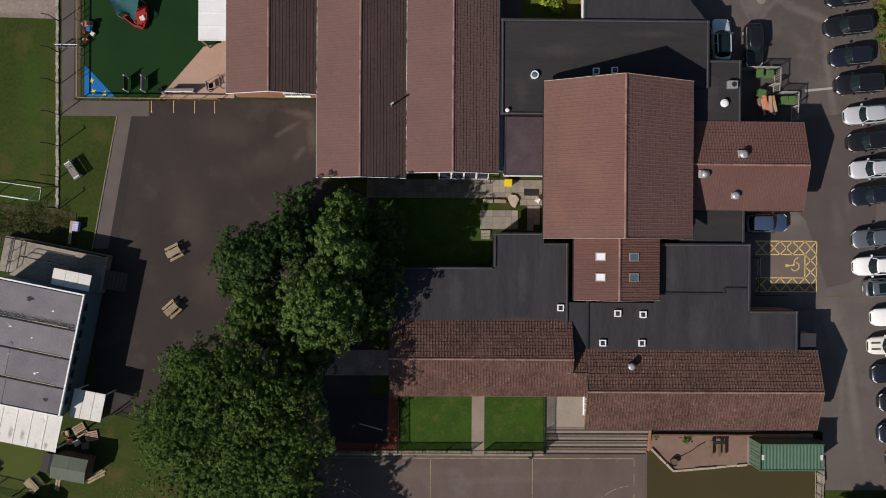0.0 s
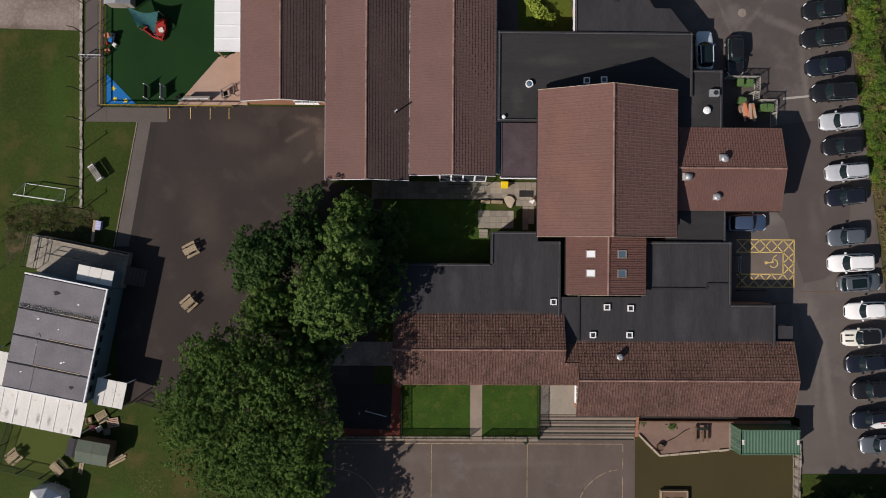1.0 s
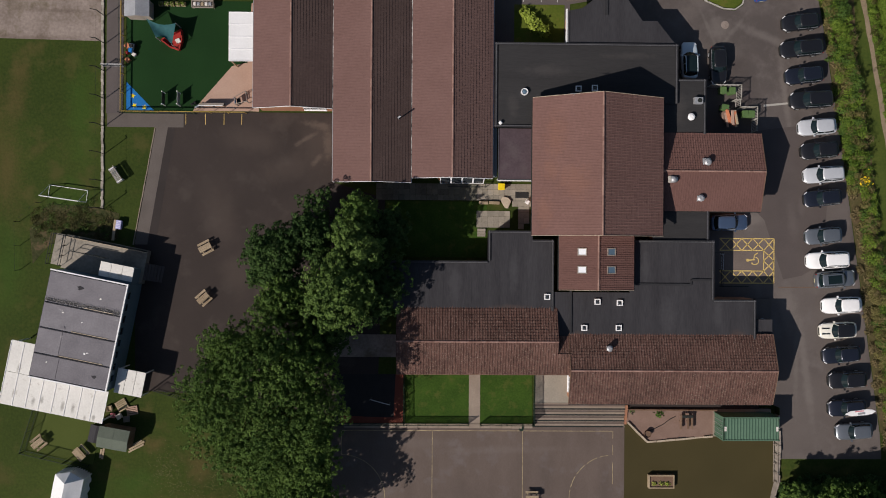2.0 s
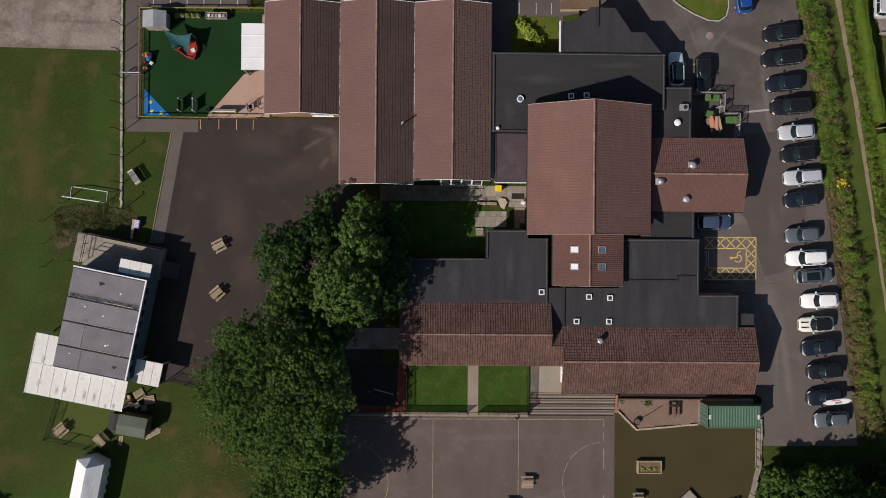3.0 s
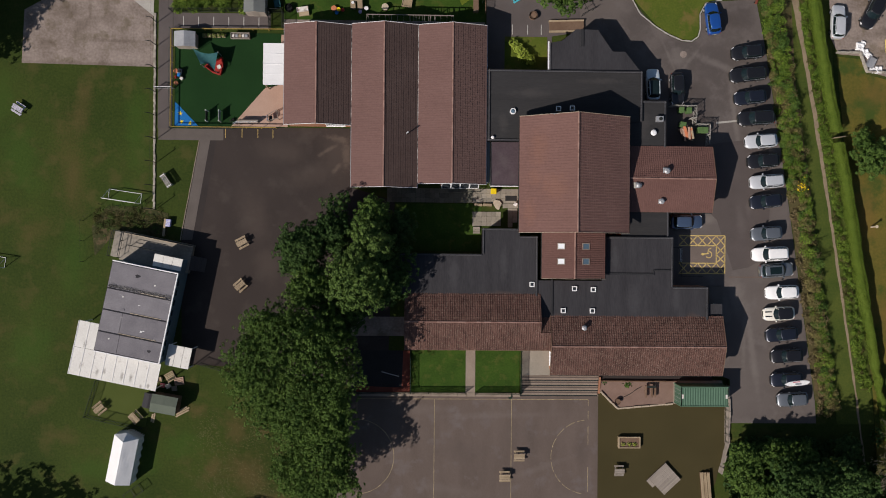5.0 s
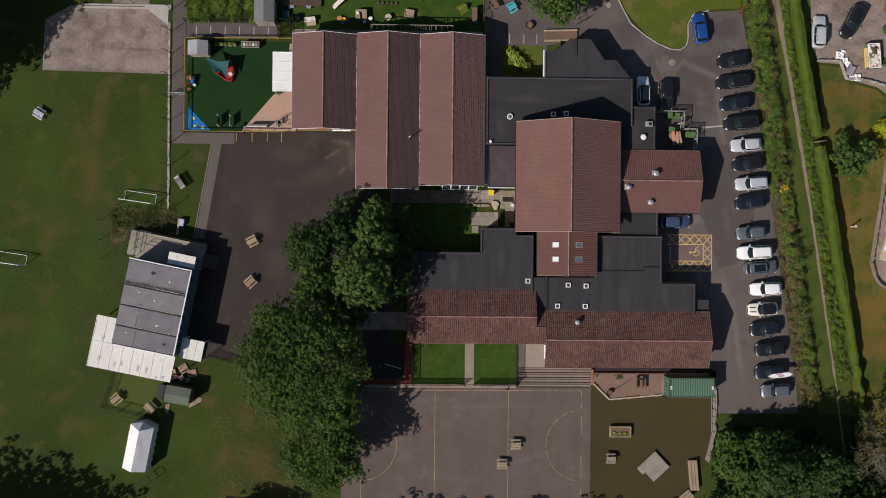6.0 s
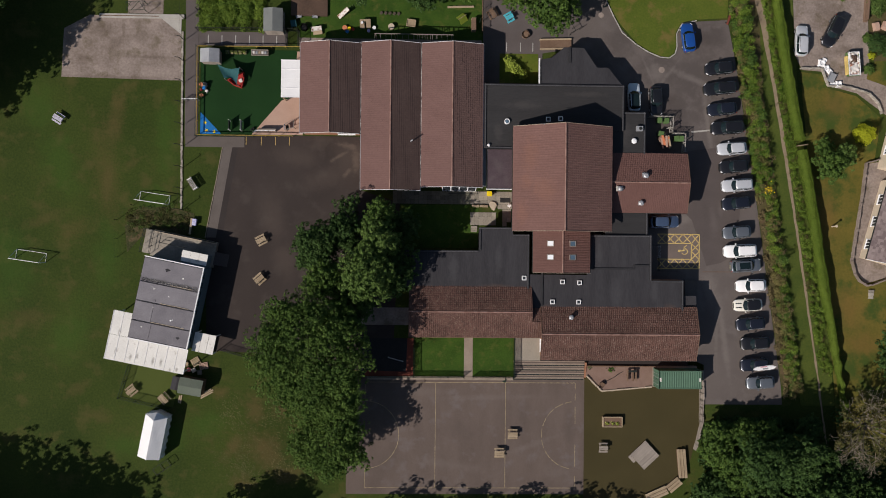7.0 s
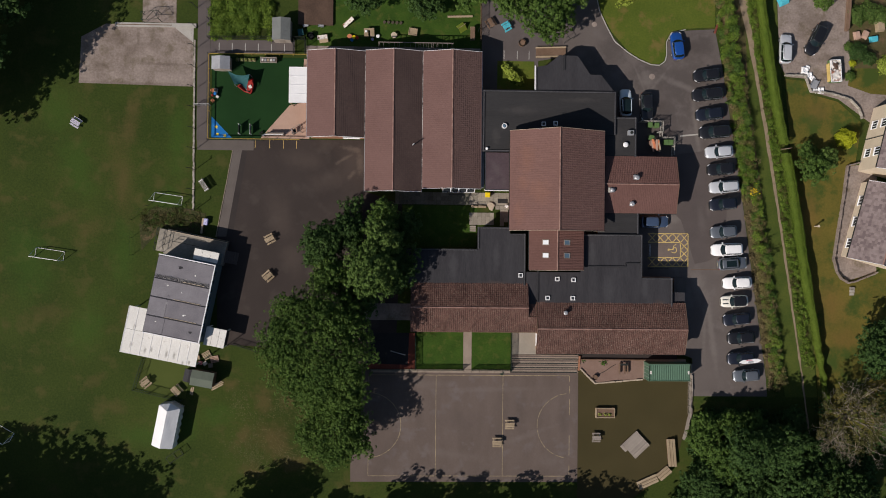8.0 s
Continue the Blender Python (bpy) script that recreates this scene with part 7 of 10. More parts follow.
fence("lawn_fence", "dark green metal fence along the lawn edge", [(-10.5, -20.05), (3.8, -20.05)], 1.1, 2.4, M_FENCE_GREEN)
fence("lawn_fence", "dark green metal fence with a gate gap", [(5.15, -20.05), (10.95, -20.05)], 1.1, 2.4, M_FENCE_GREEN)
fence("lawn_fence", "dark green metal fence beside the rubber surface", [(-3.35, -14.6), (-3.3, -20.0)], 1.1, 2.4, M_FENCE_GREEN)
fence("steps_fence", "dark metal railing beside the patio and steps", [(11.1, -14.5), (11.05, -20.0)], 1.1, 1.8, M_FENCE_GREEN, 0.10)
fence("scrub_fence", "thin dark wire fence round the rough ground", [(-45.7, -3.3), (-45.8, 2.0), (-43.5, 4.1), (-36.9, 3.6)], 1.1, 2.4, M_DARKMETAL, 0, (0.98,), 0.006, 0.05)
fence("field_fence", "tall dark posts with thin wires along the footpath", [(-36.55, 3.5), (-36.6, 52.0)], 2.3, 3.0, M_DARKMETAL, 0, (0.99,), 0.006, 0.07, crank=0.5)
fence("play_yard_fence", "low yellow timber fence round the play yard", [(-20.0, 26.9), (-34.5, 26.75), (-34.5, 14.15), (-21.0, 14.15)], 0.9, 2.0, M_YELLOW_WOOD, 0, (0.92, 0.98), 0.045, 0.06)
fence("play_yard_fence", "dark mesh fence outside the play yard", [(-34.7, 26.9), (-34.7, 14.05), (-26.5, 14.03)], 1.0, 2.4, M_FENCE_GREEN, 0, (0.1, 0.5, 0.99), 0.016, 0.05)
fence("footpath_fence", "dark metal fence beside the footpath", [(-34.6, 29.2), (-22.0, 29.4)], 1.5, 2.4, M_DARKMETAL, 0.25)
fence("footpath_fence", "dark metal fence beside the nettles", [(-34.65, 29.2), (-34.75, 52.0)], 1.5, 3.0, M_DARKMETAL, 0, (0.3, 0.98), 0.012)
fence("pavilion_fence", "dark mesh fence round the pavilion turf", [(-43.6, -18.6), (-45.0, -23.2), (-38.0, -24.8)], 1.3, 2.2, M_FENCE_GREEN, 0.3)
fence("playground_fence", "dark railing between playground and field", [(-30.6, -16.4), (-24.0, -18.3)], 1.1, 1.6, M_DARKMETAL, 0.25)
fence("nursery_fence", "dark metal gate and fence beside the classroom", [(-21.9, 27.0), (-21.9, 29.3), (-20.2, 29.3), (-20.2, 27.0)], 1.6, 1.2, M_DARKMETAL, 0.15)
fence("nursery_fence", "timber fence at the end of the nursery lawn", [(6.0, 29.6), (6.0, 36.0)], 1.3, 1.8, M_WOOD_BROWN, 0.2)
fence("bay_rail", "white steel guard rail beside the entrance", [(31.84, -1.0), (31.83, -2.7)], 1.0, 1.7, M_WHITE, 0, (0.5, 1.0), 0.03)
fence("bay_rail", "dark steel guard rail round the entrance ramp", [(30.3, -0.85), (31.8, -0.89), (31.8, -4.59), (34.6, -4.58)], 1.0, 1.6, M_DARKMETAL, 0, (0.5, 1.0), 0.03)
fence("bin_store_fence", "white picket fence round the bin store", [(30.2, 17.6), (33.5, 17.6), (33.5, 16.0), (32.9, 16.0)], 1.6, 1.6, M_KERB, 0.17, thick=0.034)
fence("bin_store_fence", "white picket fence at the bin store corner", [(33.4, 16.0), (33.4, 15.2), (35.3, 15.2), (35.2, 12.6)], 1.6, 1.6, M_KERB, 0.17, thick=0.034)
fence("terrace_fence", "close brown timber picket fence behind the terrace", [(21.7, -18.42), (31.7, -18.46)], 1.0, 1.8, M_WOOD_BROWN, 0.12, thick=0.085)
fence("turf_fence", "pale timber fence beside the olive turf", [(38.35, -21.4), (38.35, -26.6)], 1.2, 1.0, M_WOOD_GREY, 0, z=-0.8)


# ---- roof lights, vents ----
def roof_light(x, y, z, tilt, mat, label):
    ob = thing("roof_light", label, "roof light", x, y, z, group="roof lights")
    ob.matrix_basis = pose(x, y, z, 0, tilt, 0)
    part("frame", boxes((-0.48, 0.48, -0.40, -0.31, 0, 0.12), (-0.48, 0.48, 0.31, 0.40, 0, 0.12), (-0.48, -0.39, -0.31, 0.31, 0, 0.12), (0.39, 0.48, -0.31, 0.31, 0, 0.12)), M_WOOD_GREY, ob)
    part("pane", boxes((-0.39, 0.39, -0.31, 0.31, 0.03, 0.09)), mat, ob)


SLOPE = math.degrees(math.atan2(1.1, 4.0))
for y in (-0.85, -2.75):
    # West panes are painted white with glare, the east panes stay blue.
    roof_light(15.45, y, 4.53, -SLOPE, M_ROOFLIGHT_GLARE, "roof light in brown tiles with sun glare painted on its glass")
    roof_light(18.5, y, 4.60, SLOPE, M_ROOFLIGHT, "blue glazed roof light in brown tiles")


def dome(x, y, z, size=0.62, mat=None):
    ob = thing("roof_dome", "square white-framed dome light on a felted roof", "roof light", x, y, z, group="dome lights")
    s = size / 2
    part("kerb", boxes((-s, s, -s, -s + 0.1, 0, 0.2), (-s, s, s - 0.1, s, 0, 0.2), (-s, -s + 0.1, -s + 0.1, s - 0.1, 0, 0.2), (s - 0.1, s, -s + 0.1, s - 0.1, 0, 0.2)), mat or M_UPVC, ob)
    bm = bmesh.new()
    v = [bm.verts.new(p) for p in ((-s + 0.1, -s + 0.1, 0.12), (s - 0.1, -s + 0.1, 0.12), (s - 0.1, s - 0.1, 0.12), (-s + 0.1, s - 0.1, 0.12), (0, 0, 0.26))]
    for k in range(4):
        bm.faces.new((v[k], v[(k + 1) % 4], v[4]))
    part("pane", bm, M_WINDOW, ob)


for x, y in ((12.0, -5.7), (17.4, -6.2), (19.8, -6.3), (16.0, -9.0), (19.7, -9.0)):
    dome(x, y, 3.1)
for x, y in ((15.2, 16.6), (16.95, 16.7)):
    dome(x, y, 3.1, 0.62)


def vent(x, y, z, r, h, label, base=0.0):
    """A round roof ventilator: collar, cowl and cap."""
    ob = thing("roof_vent", label, "vent", x, y, z, group="roof vents")
    if base:
        part("base", soft_box(-base, base, -base, base, -0.35, 0.12, 0.03), M_STEEL, ob)
    bm = bmesh.new()
    tube(bm, (0, 0, -0.3), (0, 0, h * 0.6), r * 0.75, r * 0.75, 16)
    part("collar", bm, M_STEEL, ob)
    bm = bmesh.new()
    tube(bm, (0, 0, h * 0.6), (0, 0, h * 0.8), r, r, 20)
    tube(bm, (0, 0, h * 0.8), (0, 0, h), r, r * 0.55, 20)
    part("cap", bm, M_STEEL if base else M_UPVC, ob)


ob = thing("sun_tunnel", "round white-rimmed dome light on dark felt", "roof light", 9.4, 16.2, 3.1)
bm = bmesh.new()
for k in range(20):
    a, b = 2 * math.pi * k / 20, 2 * math.pi * (k + 1) / 20
    bar(bm, (0.33 * math.cos(a), 0.33 * math.sin(a), 0.15), (0.33 * math.cos(b), 0.33 * math.sin(b), 0.15), 0.10, 0.3)
part("rim", bm, M_UPVC, ob)
bm = bmesh.new()
bmesh.ops.create_uvsphere(bm, u_segments=16, v_segments=8, radius=0.30)
for v in bm.verts:
    v.co.z = 0.15 + max(-0.05, v.co.z * 0.6)
part("pane", bm, M_ROOFLIGHT, ob, smooth=True)
vent(6.85, 12.85, 3.1, 0.2, 0.35, "small white roof pipe on dark felt")
vent(27.35, 13.7, 2.95, 0.38, 0.45, "domed white ventilator on the kitchen roof")
vent(28.75, 8.75, 4.0, 0.38, 0.62, "large steel kitchen flue with a cowl", 0.42)
vent(28.25, 4.95, 3.45, 0.36, 0.6, "steel cowl ventilator on brown tiles", 0.3)
vent(18.55, -11.1, 3.7, 0.32, 0.5, "grey round ventilator on old tiles", 0.22)
ob = thing("roof_duct", "silver ventilation duct on the kitchen roof", "duct", 24.95, 6.9, 4.2)
part("base", soft_box(-0.35, -0.1, -0.36, 0.36, -0.5, 0.1, 0.04), M_KERB, ob, "pale duct base")
bm = bmesh.new()
tube(bm, (-0.1, 0, 0.05), (0.5, 0, 0.0), 0.36, 0.36, 18)
tube(bm, (0.5, 0, 0.0), (0.62, 0, 0.0), 0.36, 0.25, 18)
part("cowl", bm, M_STEEL, ob, smooth=True)
ob = thing("air_unit", "pale air handling unit on the annexe roof", "air unit", 28.1, 15.45, 2.95)
part("casing", soft_box(-0.45, 0.45, -0.35, 0.35, 0, 0.5, 0.03), M_STEEL, ob)
bm = bmesh.new()
tube(bm, (0.1, 0, 0.48), (0.1, 0, 0.53), 0.24, 0.24, 16)
part("fan_cover", bm, M_DARKMETAL, ob)
ob = thing("roof_pipe", "grey soil pipe with a bent top on dark tiles", "pipe", -4.0, 13.1, 3.7)
bm = bmesh.new()
tube(bm, (0, 0, -0.5), (0, 0, 0.8), 0.07, 0.07, 8)
tube(bm, (0, 0, 0.75), (0.25, 0.15, 0.9), 0.09, 0.09, 8)
part("pipe", bm, M_STEEL, ob)
ob = thing("roof_aerial", "thin steel aerial pole on the hall roof edge", "aerial", 14.0, 15.06, 5.7)
bm = bmesh.new()
tube(bm, (0, -0.06, -2.6), (0.1, 0.2, 1.6), 0.05, 0.02, 6)
bar(bm, (-0.4, 0.2, 1.3), (0.6, 0.2, 1.3), 0.03)
part("mast", bm, M_STEEL, ob)


# ---- outdoor furniture ----
def picnic_table(x, y, turn, mat=None, label="bleached timber picnic table with two benches", long=1.42):
    z = ground_z(x, y)
    z = z + 0.02
    ob = thing("picnic_table", label, "picnic table", x, y, z, turn, group="picnic tables")
    m = mat or M_WOOD
    h = long / 2
    for k in range(5):
        part("top_plank", soft_box(-h, h, -0.31 + 0.126 * k, -0.31 + 0.126 * k + 0.112, 0.70, 0.74, 0.008, 1), m, ob)
    for s in (-1, 1):
        for k in range(2):
            c = s * 0.59 + (k - 0.5) * 0.125
            part("bench_plank", soft_box(-h, h, c - 0.055, c + 0.055, 0.42, 0.46, 0.008, 1), m, ob)
        bm = bmesh.new()
        for e in (-1, 1):
            bar(bm, (s * h * 0.72, e * 0.12, 0.7), (s * h * 0.72, e * 0.52, 0.0), 0.05, 0.09)
        bar(bm, (s * h * 0.72 + 0.05, -0.64, 0.39), (s * h * 0.72 + 0.05, 0.64, 0.39), 0.05, 0.09)
        part("trestle", bm, m, ob)
    return ob


for x, y, t in ((-25.25, -0.7, 28), (-25.42, -6.25, 42), (11.0, -28.4, 0), (9.1, -31.1, 0), (-43.3, -22.2, 40), (-38.7, -23.3, 132)):
    picnic_table(x, y, t)
picnic_table(-54.0, 16.3, -32, M_LILAC_PALE, "pale lilac plastic picnic table on the field")
picnic_table(24.2, -30.3, 0, M_WOOD_GREY, "small grey timber picnic table on olive turf", 1.3)
picnic_table(7.5, 32.2, 122, M_WOOD_BROWN, "brown timber picnic table in the north yard")
picnic_table(9.9, 31.7, 30, M_CYAN, "turquoise painted picnic table in the north yard", 1.2)


def bench(x, y, turn, label, mats, long=1.9, z=0.0):
    ob = thing("bench", label, "bench", x, y, z, turn, group="benches")
    h = long / 2
    for k in range(6):
        part("slat", boxes((-h, h, -0.32 + 0.11 * k, -0.32 + 0.11 * k + 0.07, 0.42, 0.46)), mats[k % len(mats)], ob)
    for k in range(4):
        part("back_slat", boxes((-h, h, 0.36 + 0.02 * k, 0.40 + 0.02 * k, 0.5 + 0.11 * k, 0.58 + 0.11 * k)), mats[(k + 1) % len(mats)], ob)
    for s in (-1, 1):
        part("leg", soft_box(s * h * 0.85 - 0.05, s * h * 0.85 + 0.05, -0.3, 0.42, 0.0, 0.62, 0.02), M_WHITE, ob)


bench(-35.15, 7.2, -56, "weathered grey slatted bench with white ends", (M_WOOD_GREY, M_STEEL))
for x, y, t, w, m, label in ((-35.75, -18.5, 12, 0.62, M_WOOD, "pale timber crate beside the pavilion shed"), (-35.35, -19.25, -8, 0.5, M_PINK, "faded pink plastic crate beside the pavilion shed"), (-34.65, -19.35, 30, 0.55, M_TARP, "stained white plastic crate beside the pavilion shed"),
                             (-33.85, -19.65, 5, 0.6, M_WOOD_GREY, "grey timber crate beside the pavilion shed")):
    ob = thing("storage_crate", label, "crate", x, y, 0.02, t, group="crates")
    part("floor", boxes((-w / 2 + 0.03, w / 2 - 0.03, -w / 2 + 0.03, w / 2 - 0.03, 0.02, 0.16)), m, ob)
    for k in range(2):
        z = 0.04 + 0.17 * k
        part("slat", boxes((-w / 2, w / 2, -w / 2, -w / 2 + 0.03, z, z + 0.14)), m, ob)
        part("slat", boxes((-w / 2, w / 2, w / 2 - 0.03, w / 2, z, z + 0.14)), m, ob)
        part("slat", boxes((-w / 2, -w / 2 + 0.03, -w / 2 + 0.03, w / 2 - 0.03, z, z + 0.14)), m, ob)
        part("slat", boxes((w / 2 - 0.03, w / 2, -w / 2 + 0.03, w / 2 - 0.03, z, z + 0.14)), m, ob)
ob = thing("plank_bench", "narrow pale timber plank bench by the landing", "bench", -35.25, 1.15, 0, -97)
part("seat", soft_box(-1.15, 1.15, -0.15, 0.15, 0.42, 0.48, 0.015), M_WOOD, ob)
for x in (-0.95, 0.95):
    part("leg", soft_box(x - 0.05, x + 0.05, -0.13, 0.13, 0, 0.42, 0.01), M_WOOD_BROWN, ob)
ob = thing("storage_box", "lilac plastic storage box with a ribbed lid", "box", -34.75, 1.75, 0.02, -8)
part("body", soft_box(-0.26, 0.26, -0.45, 0.45, 0, 0.5, 0.04), M_LILAC, ob)
part("lid", soft_box(-0.29, 0.29, -0.48, 0.48, 0.5, 0.56, 0.025), M_LILAC, ob)
for k in range(5):
    part("rib", boxes((-0.24, 0.24, -0.37 + 0.18 * k, -0.33 + 0.18 * k, 0.555, 0.575)), M_UPVC, ob)


def goal(x, y, turn, wide=4.6, high=1.9, deep=1.3):
    ob = thing("football_goal", "white tubular football goal on the field", "goal", x, y, ground_z(x, y), turn, group="goals")
    h = wide / 2
    for s in (-1, 1):
        bm = bmesh.new()
        tube(bm, (s * h, 0, 0), (s * h, 0, high), 0.05, 0.05, 8)
        part("post", bm, M_WHITE, ob)
        bm = bmesh.new()
        tube(bm, (s * h, 0, high), (s * h, deep, 0.03), 0.03, 0.03, 6)
        tube(bm, (s * h, 0, 0.03), (s * h, deep, 0.03), 0.03, 0.03, 6)
        part("stay", bm, M_WHITE, ob)
    for name, a, b, r in (("crossbar", (-h, 0, high), (h, 0, high), 0.05), ("ground_bar", (-h, deep, 0.04), (h, deep, 0.04), 0.035)):
        bm = bmesh.new()
        tube(bm, a, b, r, r, 8)
        part(name, bm, M_WHITE, ob)


goal(-40.6, 4.5, -8, 4.2)
goal(-57.9, -3.9, -8, 4.2)
goal(-64.6, -30.3, -30, 3.0)


def marquee():
    """A white marquee with a ridge, hipped end and sagging side sheets."""
    ob = thing("marquee", "white canvas marquee on the grass", "marquee", -39.7, -28.2, 0, -10.5)
    w, l, e, r = 1.55, 3.2, 2.0, 2.9
    bm = bmesh.new()
    P = {}
    for k, (x, y, z) in {"a": (-w, -l, e), "b": (w, -l, e), "c": (w, l - 0.4, e), "d": (-w, l - 0.4, e), "e": (0, -l, r), "f": (0, l - 0.9, r), "g": (0.0, l + 0.1, e)}.items():
        P[k] = bm.verts.new((x, y, z))
    for f in ("aefd", "ebcf", "dfg", "gfc"):
        bm.faces.new([P[k] for k in f])
    bmesh.ops.subdivide_edges(bm, edges=bm.edges[:], cuts=5, use_grid_fill=True)
    for v in bm.verts:
        v.co.z += 0.05 * noise.noise((v.co.x * 1.4, v.co.y * 0.9, 3.0))
    part("roof", bm, M_CANVAS, ob)
    for x0, y0, x1, y1 in ((-w, -l, w, -l), (w, -l, w, l - 0.4), (-w, -l, -w, l - 0.4), (w, l - 0.4, 0, l + 0.1), (0, l + 0.1, -w, l - 0.4)):
        bm = bmesh.new()
        n = 22
        prev = None
        for k in range(n + 1):
            t = k / n
            x, y = x0 + (x1 - x0) * t, y0 + (y1 - y0) * t
            o = 0.10 * math.sin(k * 1.7)
            nx, ny = (y1 - y0), -(x1 - x0)
            q = math.hypot(nx, ny)
            pair = (bm.verts.new((x, y, e)), bm.verts.new((x + o * nx / q, y + o * ny / q, 0.05)))
            if prev:
                bm.faces.new((prev[0], prev[1], pair[1], pair[0]))
            prev = pair
        part("side_sheet", bm, M_CANVAS, ob)
    for x in (-w, w):
        for y in (-l, l - 0.4):
            bm = bmesh.new()
            tube(bm, (x * 0.97, y * 0.98, 0), (x * 0.97, y * 0.98, e), 0.03, 0.03, 6)
            part("pole", bm, M_STEEL, ob)


marquee()


def shed(x, y, turn, w, d, e, r, mat_roof, mat_wall, label, battens=4):
    """A small shed: boarded walls and a pitched felt roof."""
    ob = thing("shed", label, "shed", x, y, ground_z(x, y), turn, group="sheds")
    part("wall", boxes((-w / 2, w / 2, -d / 2, -d / 2 + 0.06, 0, e), (-w / 2, w / 2, d / 2 - 0.06, d / 2, 0, e), (-w / 2, -w / 2 + 0.06, -d / 2 + 0.06, d / 2 - 0.06, 0, e), (w / 2 - 0.06, w / 2, -d / 2 + 0.06, d / 2 - 0.06, 0, e)), mat_wall, ob)
    for s in (-1, 1):
        bm = bmesh.new()
        a, b = s * (w / 2 + 0.1), 0.0
        v = [bm.verts.new(p) for p in ((a, -d / 2 - 0.1, e - 0.05), (a, d / 2 + 0.1, e - 0.05), (b, d / 2 + 0.1, r), (b, -d / 2 - 0.1, r))]
        u = [bm.verts.new((q.co.x, q.co.y, q.co.z + 0.05)) for q in v]
        bm.faces.new(v)
        bm.faces.new(u[::-1])
        for k in range(4):
            bm.faces.new((v[k], v[(k + 1) % 4], u[(k + 1) % 4], u[k]))
        part("roof", bm, mat_roof, ob)
        for k in range(1, battens + 1):
            yy = -d / 2 + d * k / (battens + 1)
            bm = bmesh.new()
            bar(bm, (a, yy, e + 0.005), (b, yy, r + 0.055), 0.03, 0.02)
            part("batten", bm, mat_roof, ob)
    part("door", boxes((-0.4, 0.4, -d / 2 - 0.03, -d / 2, 0.05, e - 0.2)), mat_wall, ob)


shed(-23.6, 30.3, 0, 2.5, 3.1, 2.0, 2.4, M_SHED, M_WOOD_GREY, "grey felted timber shed beside the footpath")
shed(-32.5, 25.25, 0, 2.5, 1.75, 1.6, 1.95, M_STEEL, M_WOOD_GREY, "pale grey metal roofed play shed")
shed(-34.6, -21.4, 80, 2.1, 3.1, 1.9, 2.08, M_SHED_GREEN, M_WOOD_BROWN, "green felted garden shed beside the pavilion", 1)
shed(-36.7, -21.0, -12, 1.2, 1.7, 1.4, 1.5, M_FELT, M_DARKMETAL, "low dark grey storage box shed", 0)
ob = slab("pavilion_turf", [(-43.6, -18.4), (-44.9, -23.2), (-37.6, -24.7), (-36.6, -19.6)], 0.02, M_GREENMAT, "olive green artificial turf behind the pavilion", "turf")


def flat_pile(name, label, category, x, y, turn, planks, z=0.0, mat=None):
    ob = thing(name, label, category, x, y, ground_z(x, y) + z, turn)
    for x0, x1, y0, y1, z0, z1 in planks:
        part("plank", boxes((x0, x1, y0, y1, z0, z1)), mat or M_WOOD, ob)
    return ob


flat_pile("pallet", "pale timber pallet beside the pavilion", "pallet", -34.4, -18.2, 30, [(-0.6, 0.6, -0.5 + 0.2 * k, -0.36 + 0.2 * k, 0.1, 0.14) for k in range(6)] + [(-0.6, -0.5, -0.5, 0.64, 0, 0.1), (0.5, 0.6, -0.5, 0.64, 0, 0.1)])
flat_pile("pallet", "pale pink timber pallet beside the pavilion", "pallet", -33.3, -18.7, 10, [(-0.6, 0.6, -0.5 + 0.2 * k, -0.36 + 0.2 * k, 0.1, 0.14) for k in range(5)] + [(-0.6, -0.5, -0.5, 0.44, 0, 0.1), (0.5, 0.6, -0.5, 0.44, 0, 0.1)], mat=M_PEACH)
flat_pile("plank_pile", "loose bleached planks lying on the grass", "planks", -32.9, -22.7, 28, [(-1.0, 0.9, -0.3, -0.1, 0, 0.06), (-0.8, 1.1, -0.05, 0.15, 0, 0.07), (-0.6, 0.9, 0.2, 0.4, 0, 0.05)])
flat_pile("plank_pile", "pale planks beside the green shed", "planks", -36.6, -23.6, 80, [(-0.5, 0.7, -0.2, 0.0, 0, 0.05), (-0.4, 0.6, 0.05, 0.25, 0, 0.06)])
ob = thing("metal_frame", "rusty metal frame lying by the marquee", "frame", -38.8, -33.0, 0, 35)
bm = bmesh.new()
for a, b in (((-1.2, -0.5), (1.2, -0.5)), ((-1.2, 0.5), (1.2, 0.5)), ((-1.2, -0.5), (-1.2, 0.5)), ((1.2, -0.5), (1.2, 0.5)), ((0, -0.5), (0, 0.5))):
    bar(bm, (*a, 0.8), (*b, 0.8), 0.05)
for a in ((-1.2, -0.5), (1.2, -0.5), (-1.2, 0.5), (1.2, 0.5)):
    bar(bm, (*a, 0.0), (*a, 0.8), 0.05)
part("frame", bm, M_DARKMETAL, ob)


